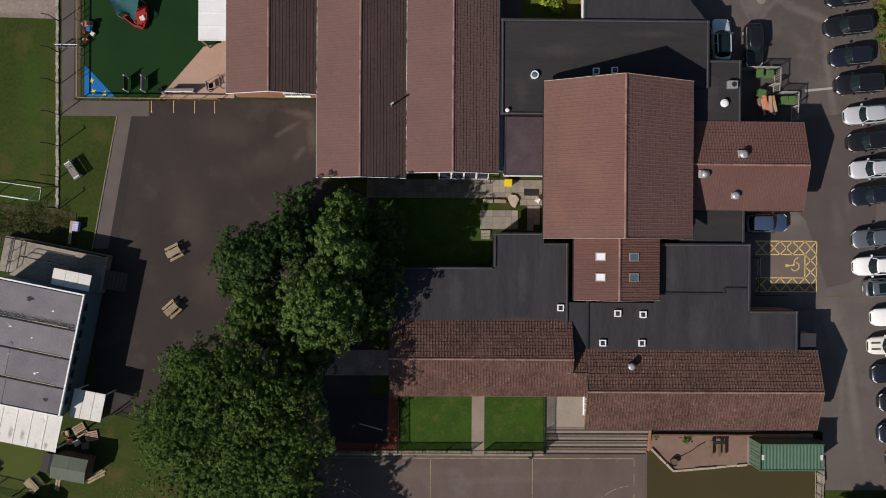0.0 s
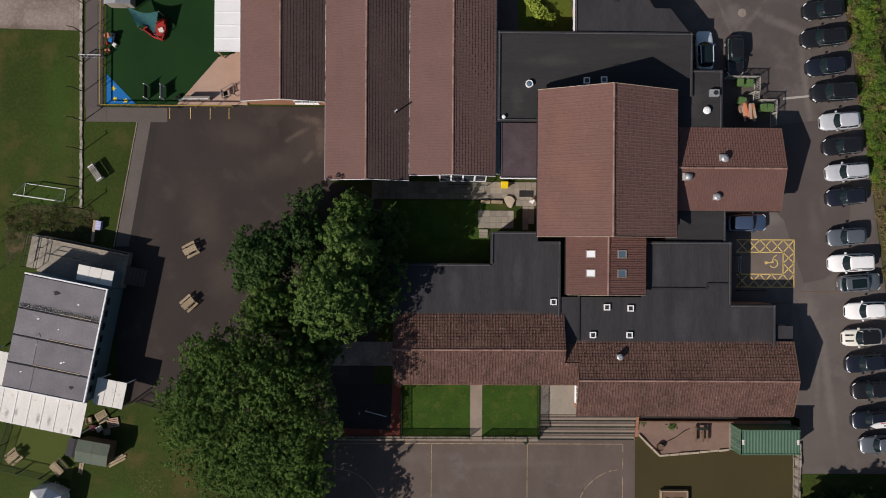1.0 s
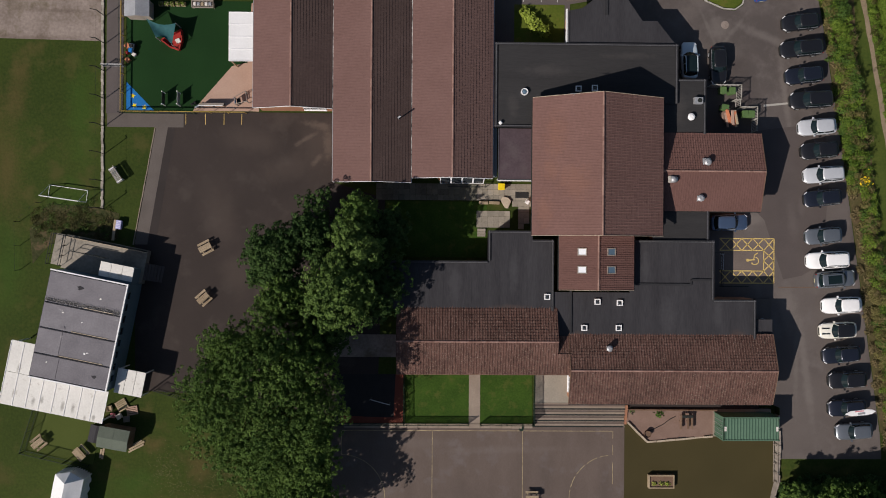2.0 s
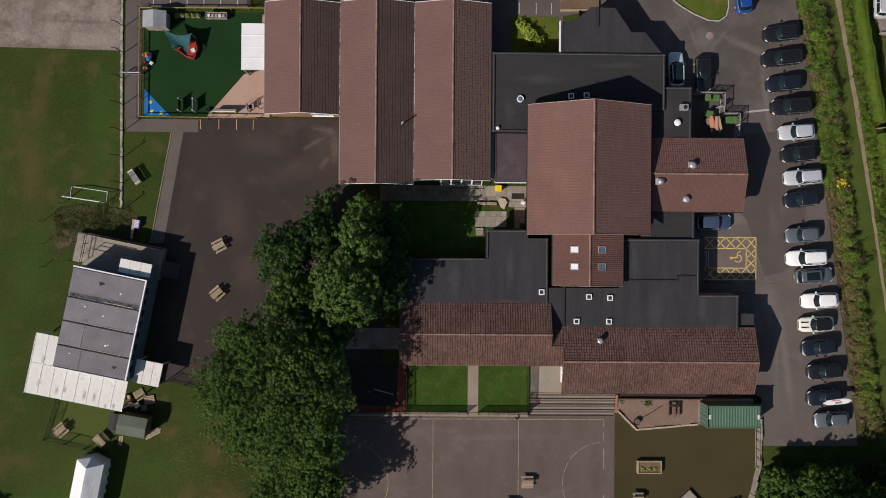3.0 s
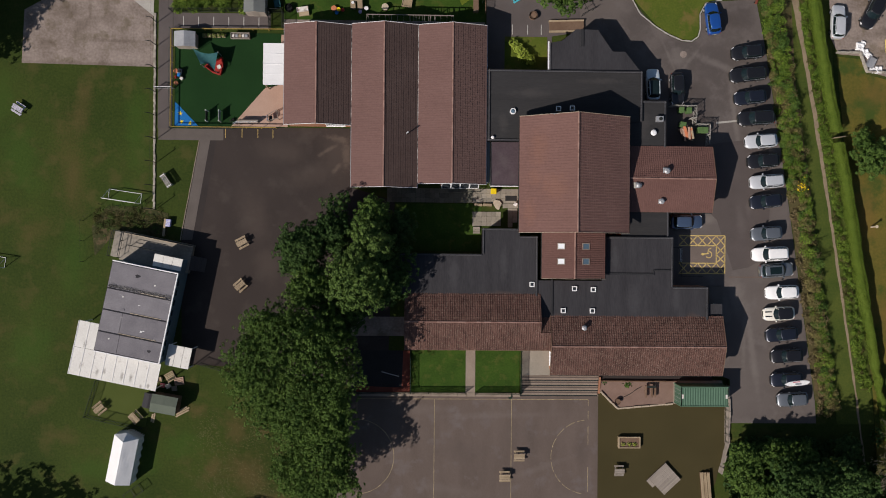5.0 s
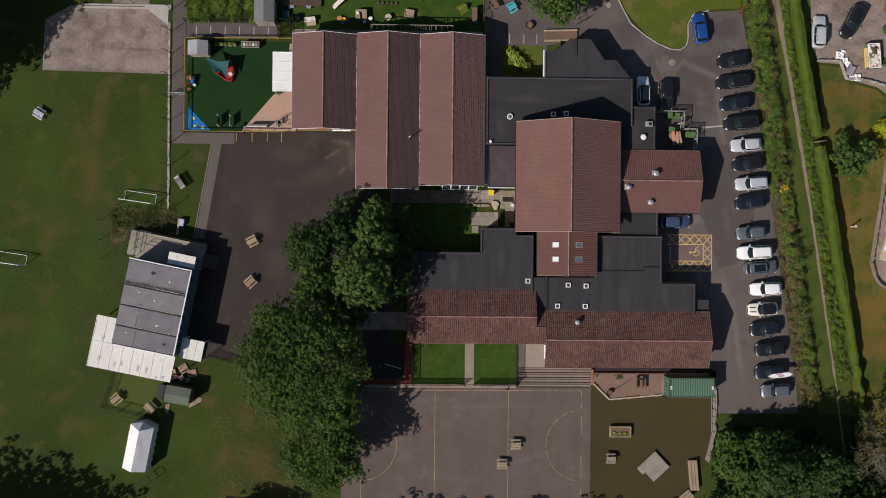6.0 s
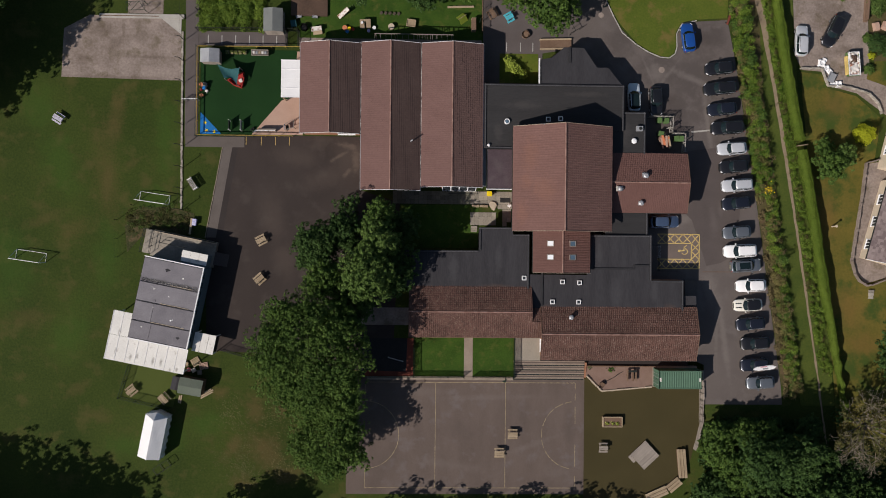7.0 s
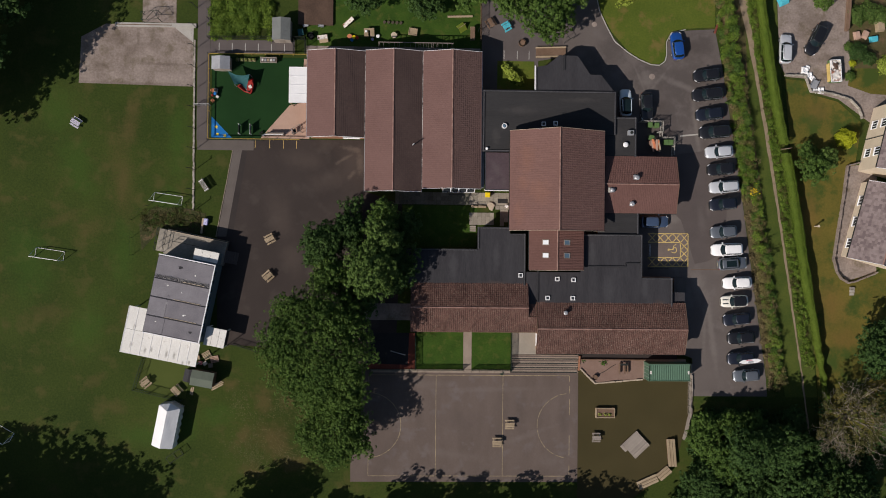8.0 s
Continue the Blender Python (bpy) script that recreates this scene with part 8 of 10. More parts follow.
# ---- play yard ----
def play_yard():
    ob = thing("yard_canopy", "white ribbed canopy roof on posts beside the classroom", "canopy", -20.8, 21.7, 0, built_in_place=True)
    for k in range(4):
        part("roof_sheet", soft_box(-22.2, -19.5, 19.22 + 1.30 * k + 0.02, 19.22 + 1.30 * (k + 1) - 0.02, 2.9, 2.98, 0.03), M_WHITE, ob)
    for k in range(5):
        part("rib", boxes((-22.2, -19.5, 19.19 + 1.30 * k, 19.25 + 1.30 * k, 2.95, 3.02)), M_UPVC, ob)
    for x, y in ((-22.0, 19.3), (-22.0, 24.2)):
        part("post", boxes((x - 0.06, x + 0.06, y - 0.06, y + 0.06, 0, 2.9)), M_WOOD, ob)
    # shade sail over a red play boat
    ob = thing("shade_sail", "teal triangular shade sail on poles", "shade sail", -29.4, 22.5, 0, built_in_place=True)
    c = [Vector((-31.45, 24.05, 1.7)), Vector((-28.25, 23.55, 1.75)), Vector((-28.68, 21.25, 1.6)), Vector((-30.45, 22.05, 1.5))]
    bm = bmesh.new()
    n = 8
    grid = []
    for i in range(n + 1):
        row = []
        for j in range(n + 1):
            s, t = i / n, j / n
            p = (c[0] * (1 - s) + c[1] * s) * (1 - t) + (c[3] * (1 - s) + c[2] * s) * t
            pull = 0.42 * (math.sin(math.pi * s) * (2 * t - 1) ** 2 * (1 if t > 0.5 else -1) * -1)
            p.y -= pull
            p.z -= 0.35 * math.sin(math.pi * s) * math.sin(math.pi * t)
            row.append(bm.verts.new(p))
        grid.append(row)
    for i in range(n):
        for j in range(n):
            bm.faces.new((grid[i][j], grid[i + 1][j], grid[i + 1][j + 1], grid[i][j + 1]))
    part("sail", bm, M_SAIL, ob, smooth=True)
    for p in c:
        bm = bmesh.new()
        tube(bm, (p.x, p.y, 0), p, 0.05, 0.04, 8)
        part("pole", bm, M_STEEL, ob)
    ob = thing("play_boat", "red timber play boat under the sail", "play boat", -28.85, 22.05, 0.02, -62)
    bm = bmesh.new()
    hull = [(-0.7, -1.25), (0.4, -0.75), (1.15, 0.0), (0.4, 0.75), (-0.7, 1.25)]
    prism(bm, hull, 0, 0.12)
    part("deck", bm, M_REDP, ob)
    for k in range(5):
        a, b = hull[k], hull[(k + 1) % 5]
        bm = bmesh.new()
        bar(bm, (*a, 0.25), (*b, 0.25), 0.12, 0.5)
        part("side_board", bm, M_REDP, ob)
    bm = bmesh.new()
    tube(bm, (0.55, 0, 0.2), (0.55, 0, 0.32), 0.45, 0.45, 18)
    part("bow_seat", bm, M_REDP, ob)
    part("crate", soft_box(0.0, 0.5, 0.1, 0.6, 0.1, 0.5, 0.03), M_TARP, ob)
    # stars on the blue corner
    for x, y, t in ((-33.5, 16.0, 10), (-33.3, 14.9, 40), (-32.2, 14.75, 5)):
        bm = bmesh.new()
        pts = [((0.32 if k % 2 == 0 else 0.14) * math.cos(math.pi * k / 5 + radians(t)), (0.32 if k % 2 == 0 else 0.14) * math.sin(math.pi * k / 5 + radians(t))) for k in range(10)]
        prism(bm, pts, 0, 0.006)
        bmesh.ops.triangulate(bm, faces=[f for f in bm.faces if len(f.verts) > 4])
        o = part("yellow_star", bm, M_YELLOW, None)
        o.matrix_basis = pose(x, y, 0.034)
        tagged(o, "yellow star inlaid in the blue turf", "star marking", group="stars")
    # screens, easel bench, toys
    for x in (-29.9, -28.25):
        ob = thing("balance_stand", "upright dark play board with pale posts", "play stand", x, 15.6, 0.02)
        part("panel", soft_box(-0.03, 0.03, -0.62, 0.62, 0.25, 1.1, 0.01, 1), M_STEEL if x > -29 else M_DARKMETAL, ob)
        for y in (-0.68, 0.68):
            bm = bmesh.new()
            tube(bm, (0, y, 0), (0, y, 1.25), 0.06, 0.06, 8)
            part("post", bm, M_WHITE, ob)
    ob = thing("play_counter", "long dark topped play counter with a white rail", "play counter", -24.6, 15.0, 0.03, 1)
    part("top", soft_box(-1.35, 1.35, -0.1, 0.12, 0.82, 0.87, 0.015), M_WOOD_GREY, ob)
    part("panel", boxes((-1.3, 1.3, 0.02, 0.06, 0.1, 0.82)), M_DARKMETAL, ob)
    part("rail", soft_box(-1.4, 1.25, -0.2, -0.13, 0.86, 0.92, 0.015), M_UPVC, ob, "white front rail")
    for x in (-1.25, 0.0, 1.2):
        part("leg", boxes((x - 0.04, x + 0.04, -0.18, 0.1, 0, 0.82)), M_WOOD_GREY, ob)
    part("shelf", boxes((-1.25, 1.2, -0.14, 0.0, 0.3, 0.33)), M_WOOD_GREY, ob)
    for x, y, m, label in ((-26.75, 15.15, M_TYRE, "small black ride-on toy beside the counter"), (-26.35, 14.85, M_STEEL, "small grey ride-on toy beside the counter")):
        ob = thing("ride_on_toy", label, "toy", x, y, 0.03, 30, group="ride-on toys")
        part("body", soft_box(-0.3, 0.3, -0.11, 0.11, 0.18, 0.34, 0.05), m, ob)
        part("handlebar", boxes((-0.24, -0.19, -0.24, 0.24, 0.5, 0.54), (-0.24, -0.19, -0.025, 0.025, 0.34, 0.5)), M_DARKMETAL, ob)
        for u, v in ((-0.22, 0.0), (0.2, -0.16), (0.2, 0.16)):
            bm = bmesh.new()
            tube(bm, (u, v - 0.03, 0.12), (u, v + 0.03, 0.12), 0.12, 0.12, 12)
            part("wheel", bm, M_TYRE, ob)
    o = part("toy_block", soft_box(-0.13, 0.13, -0.13, 0.13, 0, 0.2, 0.03), M_YELLOW, None)
    o.matrix_basis = pose(-25.95, 15.1, 0.03, 0, 0, 25)
    tagged(o, "yellow plastic toy block by the play counter", "toy", group="toys")
    ob = thing("climbing_frame", "slender blue and timber climbing frame by the fence", "climbing frame", -21.45, 15.55, 0.03, 8)
    for x, y in ((-0.55, -0.5), (0.75, -0.35), (0.75, 0.75), (-0.55, 0.25)):
        bm = bmesh.new()
        bar(bm, (x, y, 0), (x, y, 1.25), 0.07)
        part("post", bm, M_WOOD_GREY, ob)
    for a, b in (((-0.55, -0.5), (0.75, -0.35)), ((0.75, -0.35), (0.75, 0.75)), ((0.75, 0.75), (-0.55, 0.25)), ((-0.55, 0.25), (-0.55, -0.5))):
        bm = bmesh.new()
        bar(bm, (*a, 1.22), (*b, 1.22), 0.06)
        part("rail", bm, M_WOOD_GREY, ob)
    part("panel", soft_box(-0.62, -0.57, -0.5, 0.25, 0.55, 1.15, 0.01, 1), M_BLUE, ob)
    part("platform", soft_box(-0.5, -0.05, -0.45, 0.2, 0.5, 0.56, 0.02), M_DARKMETAL, ob)
    ob = thing("path_gate", "pale steel gate standing across the footpath", "gate", -35.45, 19.2, 0.02)
    for x in (-1.1, 1.1):
        bm = bmesh.new()
        tube(bm, (x, 0, 0), (x, 0, 1.15), 0.06, 0.06, 10)
        part("post", bm, M_STEEL, ob)
    for z in (0.2, 1.05):
        part("rail", boxes((-1.04, 1.04, -0.03, 0.03, z, z + 0.06)), M_WHITE if z > 1 else M_STEEL, ob)
    for k in range(13):
        part("bar", boxes((-0.97 + 0.16 * k, -0.945 + 0.16 * k, -0.012, 0.012, 0.26, 1.05)), M_DARKMETAL, ob)
    ob = thing("toy_tractor", "orange and blue ride-on toy", "toy", -33.5, 21.2, 0.02, 80)
    part("body", soft_box(-0.45, 0.45, -0.25, 0.25, 0.2, 0.55, 0.06), M_STEEL, ob)
    part("seat", soft_box(0.0, 0.35, -0.2, 0.2, 0.55, 0.75, 0.05), M_BLACK_RUBBER, ob)
    part("bonnet", soft_box(-0.55, -0.1, -0.2, 0.2, 0.4, 0.68, 0.06), M_BLUE, ob)
    for x in (-0.35, 0.35):
        for s in (-1, 1):
            bm = bmesh.new()
            tube(bm, (x, s * 0.27, 0.2), (x, s * 0.36, 0.2), 0.2, 0.2, 14)
            part("wheel", bm, M_TYRE, ob)
    for x, y, m, w in ((-34.0, 21.4, M_ORANGE, 0.55), (-34.0, 19.9, M_ORANGE, 0.45), (-33.3, 20.5, M_TARP, 0.4), (-34.05, 20.7, M_REDP, 0.35)):
        o = part("toy_block", soft_box(-w / 2, w / 2, -w / 2, w / 2, 0, w * 0.8, 0.05), m, None)
        o.matrix_basis = pose(x, y, 0.02, 0, 0, 20 * x)
        tagged(o, "coloured plastic toy block by the fence", "toy", group="toys")
    ob = thing("sand_table", "grey timber planting table by the fence", "planting table", -25.7, 26.0, 0.02)
    part("tray", boxes((-1.2, 1.2, -0.4, -0.34, 0.5, 0.75), (-1.2, 1.2, 0.34, 0.4, 0.5, 0.75), (-1.2, -1.14, -0.34, 0.34, 0.5, 0.75), (1.14, 1.2, -0.34, 0.34, 0.5, 0.75), (-1.14, 1.14, -0.34, 0.34, 0.5, 0.55)), M_WOOD_GREY, ob)
    for k in range(5):
        part("pot", soft_box(-1.0 + 0.42 * k, -0.7 + 0.42 * k, -0.18, 0.16, 0.55, 0.8, 0.04), (M_TARP, M_STEEL, M_WOOD)[k % 3], ob)
    for x in (-1.1, 1.1):
        part("leg", boxes((x - 0.05, x + 0.05, -0.3, 0.3, 0, 0.5)), M_WOOD_GREY, ob)
    for k in range(5):
        x = -30.4 + 0.62 * k
        ob = thing("planter", "small timber planter with seedlings", "planter", x, 26.1, 0.02, group="planters")
        part("box", soft_box(-0.22, 0.22, -0.22, 0.22, 0, 0.35, 0.02), M_WOOD, ob)
        rng = np.random.default_rng(200 + k)
        part("seedling_clump", quads("seedling_clump", bush_cards(rng, 0, 0, 0.3, 0.25, 0.25, 0.3, 0.09, 0.8)), M_LEAF_BRAMBLE, ob, kind="stuff")


play_yard()


# ---- nursery garden and north yard ----
def north_side():
    slab("nursery_lawn", [(-20.2, 28.4), (6.0, 28.4), (6.0, 40.0), (-20.2, 40.0)], 0.012, M_LAWN, "bright green nursery play lawn", "lawn")
    slab("nursery_path", rect(-20.2, 6.0, 26.8, 28.42), 0.02, M_CONCRETE, "pale paving beside the classroom", "paving")
    slab("sand_deck", rect(-21.4, -16.2, 31.5, 36.0), 0.35, M_BARK_CHIP, "raised brown bark play deck", "deck", thick=0.4)
    ob = thing("pergola", "dark timber pergola along the classroom wall", "pergola", -3.7, 28.0, 0, built_in_place=True)
    part("beam", boxes((-9.3, 1.8, 28.44, 28.52, 2.32, 2.44)), M_WOOD_GREY, ob)
    part("beam", boxes((-3.5, -0.1, 27.62, 27.68, 2.34, 2.44)), M_WOOD_GREY, ob)
    for k in range(15):
        part("rafter", boxes((-9.28 + 0.786 * k, -9.24 + 0.786 * k, 27.02, 28.44, 2.34, 2.42)), M_WOOD_GREY, ob)
    for k in range(5):
        part("rafter", boxes((-3.3 + 0.7 * k, -3.26 + 0.7 * k, 27.68, 28.44, 2.35, 2.42)), M_WOOD_GREY, ob)
    for k in range(5):
        part("post", boxes((-9.2 + 2.68 * k, -9.1 + 2.68 * k, 28.43, 28.53, 0, 2.32)), M_WOOD_GREY, ob)
    ob = thing("slide", "pale timber toy slide on the nursery lawn", "slide", -13.9, 31.9, 0.02, 38)
    bm = bmesh.new()
    bar(bm, (-0.9, 0, 0.1), (0.9, 0, 0.75), 0.6, 0.05)
    part("chute", bm, M_TARP, ob)
    for y in (-0.3, 0.3):
        bm = bmesh.new()
        bar(bm, (-0.9, y, 0.16), (0.9, y, 0.81), 0.04, 0.14)
        part("side", bm, M_WOOD, ob)
    part("ladder", boxes((0.85, 0.95, -0.25, 0.25, 0, 0.75)), M_WOOD, ob)
    ob = thing("tray_table", "white play tray on a bleached timber base", "play table", -17.7, 29.4, 0.02, 8)
    part("base", soft_box(-0.55, 0.75, -0.55, 0.1, 0.05, 0.32, 0.02), M_WOOD, ob)
    part("tray", boxes((-0.75, 0.75, -0.12, 0.5, 0.5, 0.54), (-0.75, 0.75, -0.12, -0.07, 0.54, 0.64), (-0.75, 0.75, 0.45, 0.5, 0.54, 0.64), (-0.75, -0.7, -0.07, 0.45, 0.54, 0.64), (0.7, 0.75, -0.07, 0.45, 0.54, 0.64)), M_TARP, ob)
    for x in (-0.65, 0.65):
        for y in (-0.04, 0.42):
            part("leg", boxes((x - 0.03, x + 0.03, y - 0.03, y + 0.03, 0, 0.5)), M_WOOD_GREY, ob)
    for x, y, m, w, label in ((-13.7, 29.85, M_ORANGE, 0.34, "round orange plastic drum on the lawn"), (-13.1, 29.75, M_YELLOW, 0.26, "round yellow plastic drum on the lawn"), (-13.35, 29.35, M_BLUE, 0.24, "round blue plastic tub on the lawn"), (-12.55, 29.7, M_REDP, 0.22, "round red plastic tub on the lawn"),
                              (-9.5, 29.95, M_CANVAS, 0.26, "round white bowl on the lawn"), (-10.3, 29.5, M_LILAC, 0.22, "round lilac bowl beside the mud kitchen")):
        ob = thing("toy_tub", label, "toy tub", x, y, 0.02)
        bm = bmesh.new()
        tube(bm, (0, 0, 0), (0, 0, w), w * 0.85, w, 16)
        tube(bm, (0, 0, w), (0, 0, w + 0.04), w * 1.06, w * 1.06, 16)
        part("drum", bm, m, ob)
    ob = thing("mud_kitchen", "weathered timber mud kitchen with two bays", "mud kitchen", -10.6, 30.4, 0.02, 3)
    for x in (-0.6, 0.3):
        part("cabinet", soft_box(x - 0.3, x + 0.3, -0.55, 0.55, 0.05, 0.72, 0.02), M_WOOD_GREY, ob)
    part("worktop", boxes((-0.92, -0.28, -0.6, 0.6, 0.72, 0.77), (-0.02, 0.62, -0.6, 0.6, 0.72, 0.77), (-0.28, -0.02, 0.3, 0.6, 0.72, 0.77)), M_WOOD, ob)
    bm = bmesh.new()
    tube(bm, (-0.6, 0.1, 0.77), (-0.6, 0.1, 0.9), 0.14, 0.19, 14)
    part("bowl", bm, M_CANVAS, ob, "white bowl")
    ob = thing("round_table", "pale round log table on the lawn", "log table", -7.05, 30.1, 0.02)
    bm = bmesh.new()
    tube(bm, (0, 0, 0), (0, 0, 0.45), 0.42, 0.40, 16)
    part("trunk", bm, M_BARK, ob)
    bm = bmesh.new()
    tube(bm, (0, 0, 0.45), (0, 0, 0.5), 0.45, 0.45, 16)
    part("top", bm, M_STONE, ob)
    ob = thing("timber_planter", "bleached timber planter with dark soil", "planter", -4.2, 30.7, 0.02, -8)
    for k in range(3):
        z = 0.16 * k
        part("board", boxes((-0.65, 0.65, -0.5, -0.44, z, z + 0.15), (-0.65, 0.65, 0.44, 0.5, z, z + 0.15), (-0.65, -0.59, -0.44, 0.44, z, z + 0.15), (0.59, 0.65, -0.44, 0.44, z, z + 0.15)), M_WOOD, ob)
    part("soil", boxes((-0.59, 0.59, -0.44, 0.44, 0.0, 0.38)), M_WOOD, ob)
    ob = thing("play_tent", "lime green canvas play tent on the lawn", "tent", 3.1, 31.5, 0.02, 35)
    bm = bmesh.new()
    ends = [[bm.verts.new((x, y, z)) for y, z in ((-0.65, 0.0), (0.0, 0.85), (0.65, 0.0), (0.6, 0.0), (0.0, 0.78), (-0.6, 0.0))] for x in (-0.6, 0.6)]
    for k in range(6):
        bm.faces.new((ends[0][k], ends[0][(k + 1) % 6], ends[1][(k + 1) % 6], ends[1][k]))
    for e in ends:
        bm.faces.new(e)
    part("canvas", bm, M_LEAF_LIME, ob)
    bm = bmesh.new()
    tube(bm, (-0.7, 0, 0.86), (0.7, 0, 0.86), 0.03, 0.03, 8)
    part("ridge_pole", bm, M_WOOD, ob)
    ob = thing("timber_store", "brown timber open store by the fence", "store", 4.75, 30.5, 0.02)
    part("back", boxes((0.28, 0.34, -0.85, 0.85, 0.05, 1.0)), M_WOOD_BROWN, ob)
    for z in (0.1, 0.5, 0.95):
        part("shelf", boxes((-0.3, 0.28, -0.85, 0.85, z, z + 0.05)), M_WOOD_BROWN, ob)
    for y in (-0.9, 0.85):
        part("side", boxes((-0.32, 0.34, y, y + 0.05, 0, 1.02)), M_WOOD, ob)
    for k in range(5):
        ob = thing("stepping_stump", "dark round stepping stump in the lawn", "stump", -8.5 + 0.62 * k, 32.15 - 0.02 * k, 0.012, group="stepping stumps")
        bm = bmesh.new()
        tube(bm, (0, 0, 0), (0, 0, 0.2), 0.24, 0.22, 12)
        part("stump", bm, M_BARK, ob)
    ob = thing("sandpit_sleeper", "pale timber sleeper edge on the nursery lawn", "sleeper", 2.9, 33.2, 0.012, 2)
    part("sleeper", soft_box(-1.9, 1.9, -0.13, 0.13, 0, 0.22, 0.03), M_WOOD, ob)
    ob = thing("fence_post", "slim green steel post beside the lawn", "post", 5.65, 30.9, 0.0)
    bm = bmesh.new()
    tube(bm, (0, 0, 0), (0, 0, 2.2), 0.05, 0.05, 8)
    part("post", bm, M_FENCE_GREEN, ob)
    ob = thing("water_tray", "teal plastic water tray beside the gate", "water tray", -21.0, 30.3, 0.02, 10)
    part("tray", soft_box(-0.42, 0.42, -0.5, 0.5, 0.38, 0.52, 0.05), M_SAIL, ob)
    for x in (-0.32, 0.32):
        for y in (-0.4, 0.4):
            part("leg", boxes((x - 0.03, x + 0.03, y - 0.03, y + 0.03, 0, 0.38)), M_STEEL, ob)
    for x, t in ((-20.3, 10), (-18.0, -5)):
        ob = thing("play_tray", "pale metal tray by the bark deck", "tray", x, 31.35, 0.02, t, group="metal trays")
        part("tray", boxes((-0.4, 0.4, -0.18, 0.18, 0.25, 0.28), (-0.4, 0.4, -0.18, -0.15, 0.28, 0.36), (-0.4, 0.4, 0.15, 0.18, 0.28, 0.36), (-0.4, -0.37, -0.15, 0.15, 0.28, 0.36), (0.37, 0.4, -0.15, 0.15, 0.28, 0.36)), M_STEEL, ob)
        for u in (-0.33, 0.33):
            part("leg", boxes((u - 0.02, u + 0.02, -0.15, 0.15, 0, 0.25)), M_DARKMETAL, ob)
    ob = thing("road_barrier", "red plastic barrier lying by the hedge", "barrier", 41.9, 32.0, 0.02, -18)
    part("panel", soft_box(-0.13, 0.13, -0.7, 0.7, 0.06, 0.4, 0.04), M_RED_RUBBER, ob)
    for y in (-0.5, 0.5):
        part("foot", soft_box(-0.28, 0.28, y - 0.08, y + 0.08, 0, 0.06, 0.02), M_TYRE, ob)
    for x, y, m, label in ((-19.5, 29.8, M_TYRE, "black rubber tyre planter on the lawn"), (12.3, 29.3, M_WOOD_BROWN, "round brown barrel planter in the yard")):
        ob = thing("tub", label, "tub", x, y, 0.02)
        bm = bmesh.new()
        tube(bm, (0, 0, 0), (0, 0, 0.5), 0.5, 0.55, 18, False)
        tube(bm, (0, 0, 0.1), (0, 0, 0.5), 0.38, 0.42, 18, False)
        tube(bm, (0, 0, 0.35), (0, 0, 0.4), 0.42, 0.42, 18)
        part("wall", bm, m, ob)
    ob = thing("sleeper_bed", "long raised bed of bleached timber sleepers", "raised bed", 16.7, 28.0, 0, 2)
    for y in (-0.75, 0.6):
        for k in range(2):
            part("sleeper", soft_box(-2.3 + 2.3 * k, -0.02 + 2.3 * k, y, y + 0.2, 0, 0.4, 0.02), M_WOOD, ob)
    part("soil", boxes((-2.25, 2.25, -0.55, 0.6, 0, 0.3)), M_WOOD_BROWN, ob)
    ob = thing("bike_frame", "dark steel hoop frame in the yard corner", "frame", 19.4, 29.8, 0, 30)
    bm = bmesh.new()
    for a, b in (((-0.8, 0, 1.1), (0.8, 0, 1.1)), ((-0.8, 0, 0), (-0.8, 0, 1.1)), ((0.8, 0, 0), (0.8, 0, 1.1)), ((0, 0, 1.1), (0, 1.2, 1.1)), ((0, 1.2, 1.1), (0, 1.2, 0)), ((0, 0.6, 0), (0, 0.6, 1.1))):
        tube(bm, a, b, 0.035, 0.035, 6)
    part("hoops", bm, M_DARKMETAL, ob)
    ob = thing("steel_shelter_frame", "dark green steel frame on the hardstanding", "frame", -43.0, 32.1, 0, 4)
    bm = bmesh.new()
    for a, b in (((-1.25, -0.6, 1.6), (1.25, -0.6, 1.6)), ((-1.25, 0.6, 1.6), (1.25, 0.6, 1.6)), ((-1.25, -0.6, 1.6), (-1.25, 0.6, 1.6)), ((1.25, -0.6, 1.6), (1.25, 0.6, 1.6)), ((-0.6, -0.6, 1.6), (0.6, 0.6, 1.6)), ((-0.6, 0.6, 1.6), (-1.25, -0.6, 1.6)), ((0.6, 0.6, 1.6), (1.25, -0.6, 1.6))):
        bar(bm, a, b, 0.05)
    for a in ((-1.25, -0.6), (1.25, -0.6), (-1.25, 0.6), (1.25, 0.6)):
        bar(bm, (*a, 0), (*a, 1.6), 0.06)
    part("frame", bm, M_FENCE_GREEN, ob)
    slab("store_slab", rect(-44.6, -39.6, 31.5, 37.0), 0.03, M_CONCRETE, "pale concrete slab behind the hardstanding", "slab")


north_side()


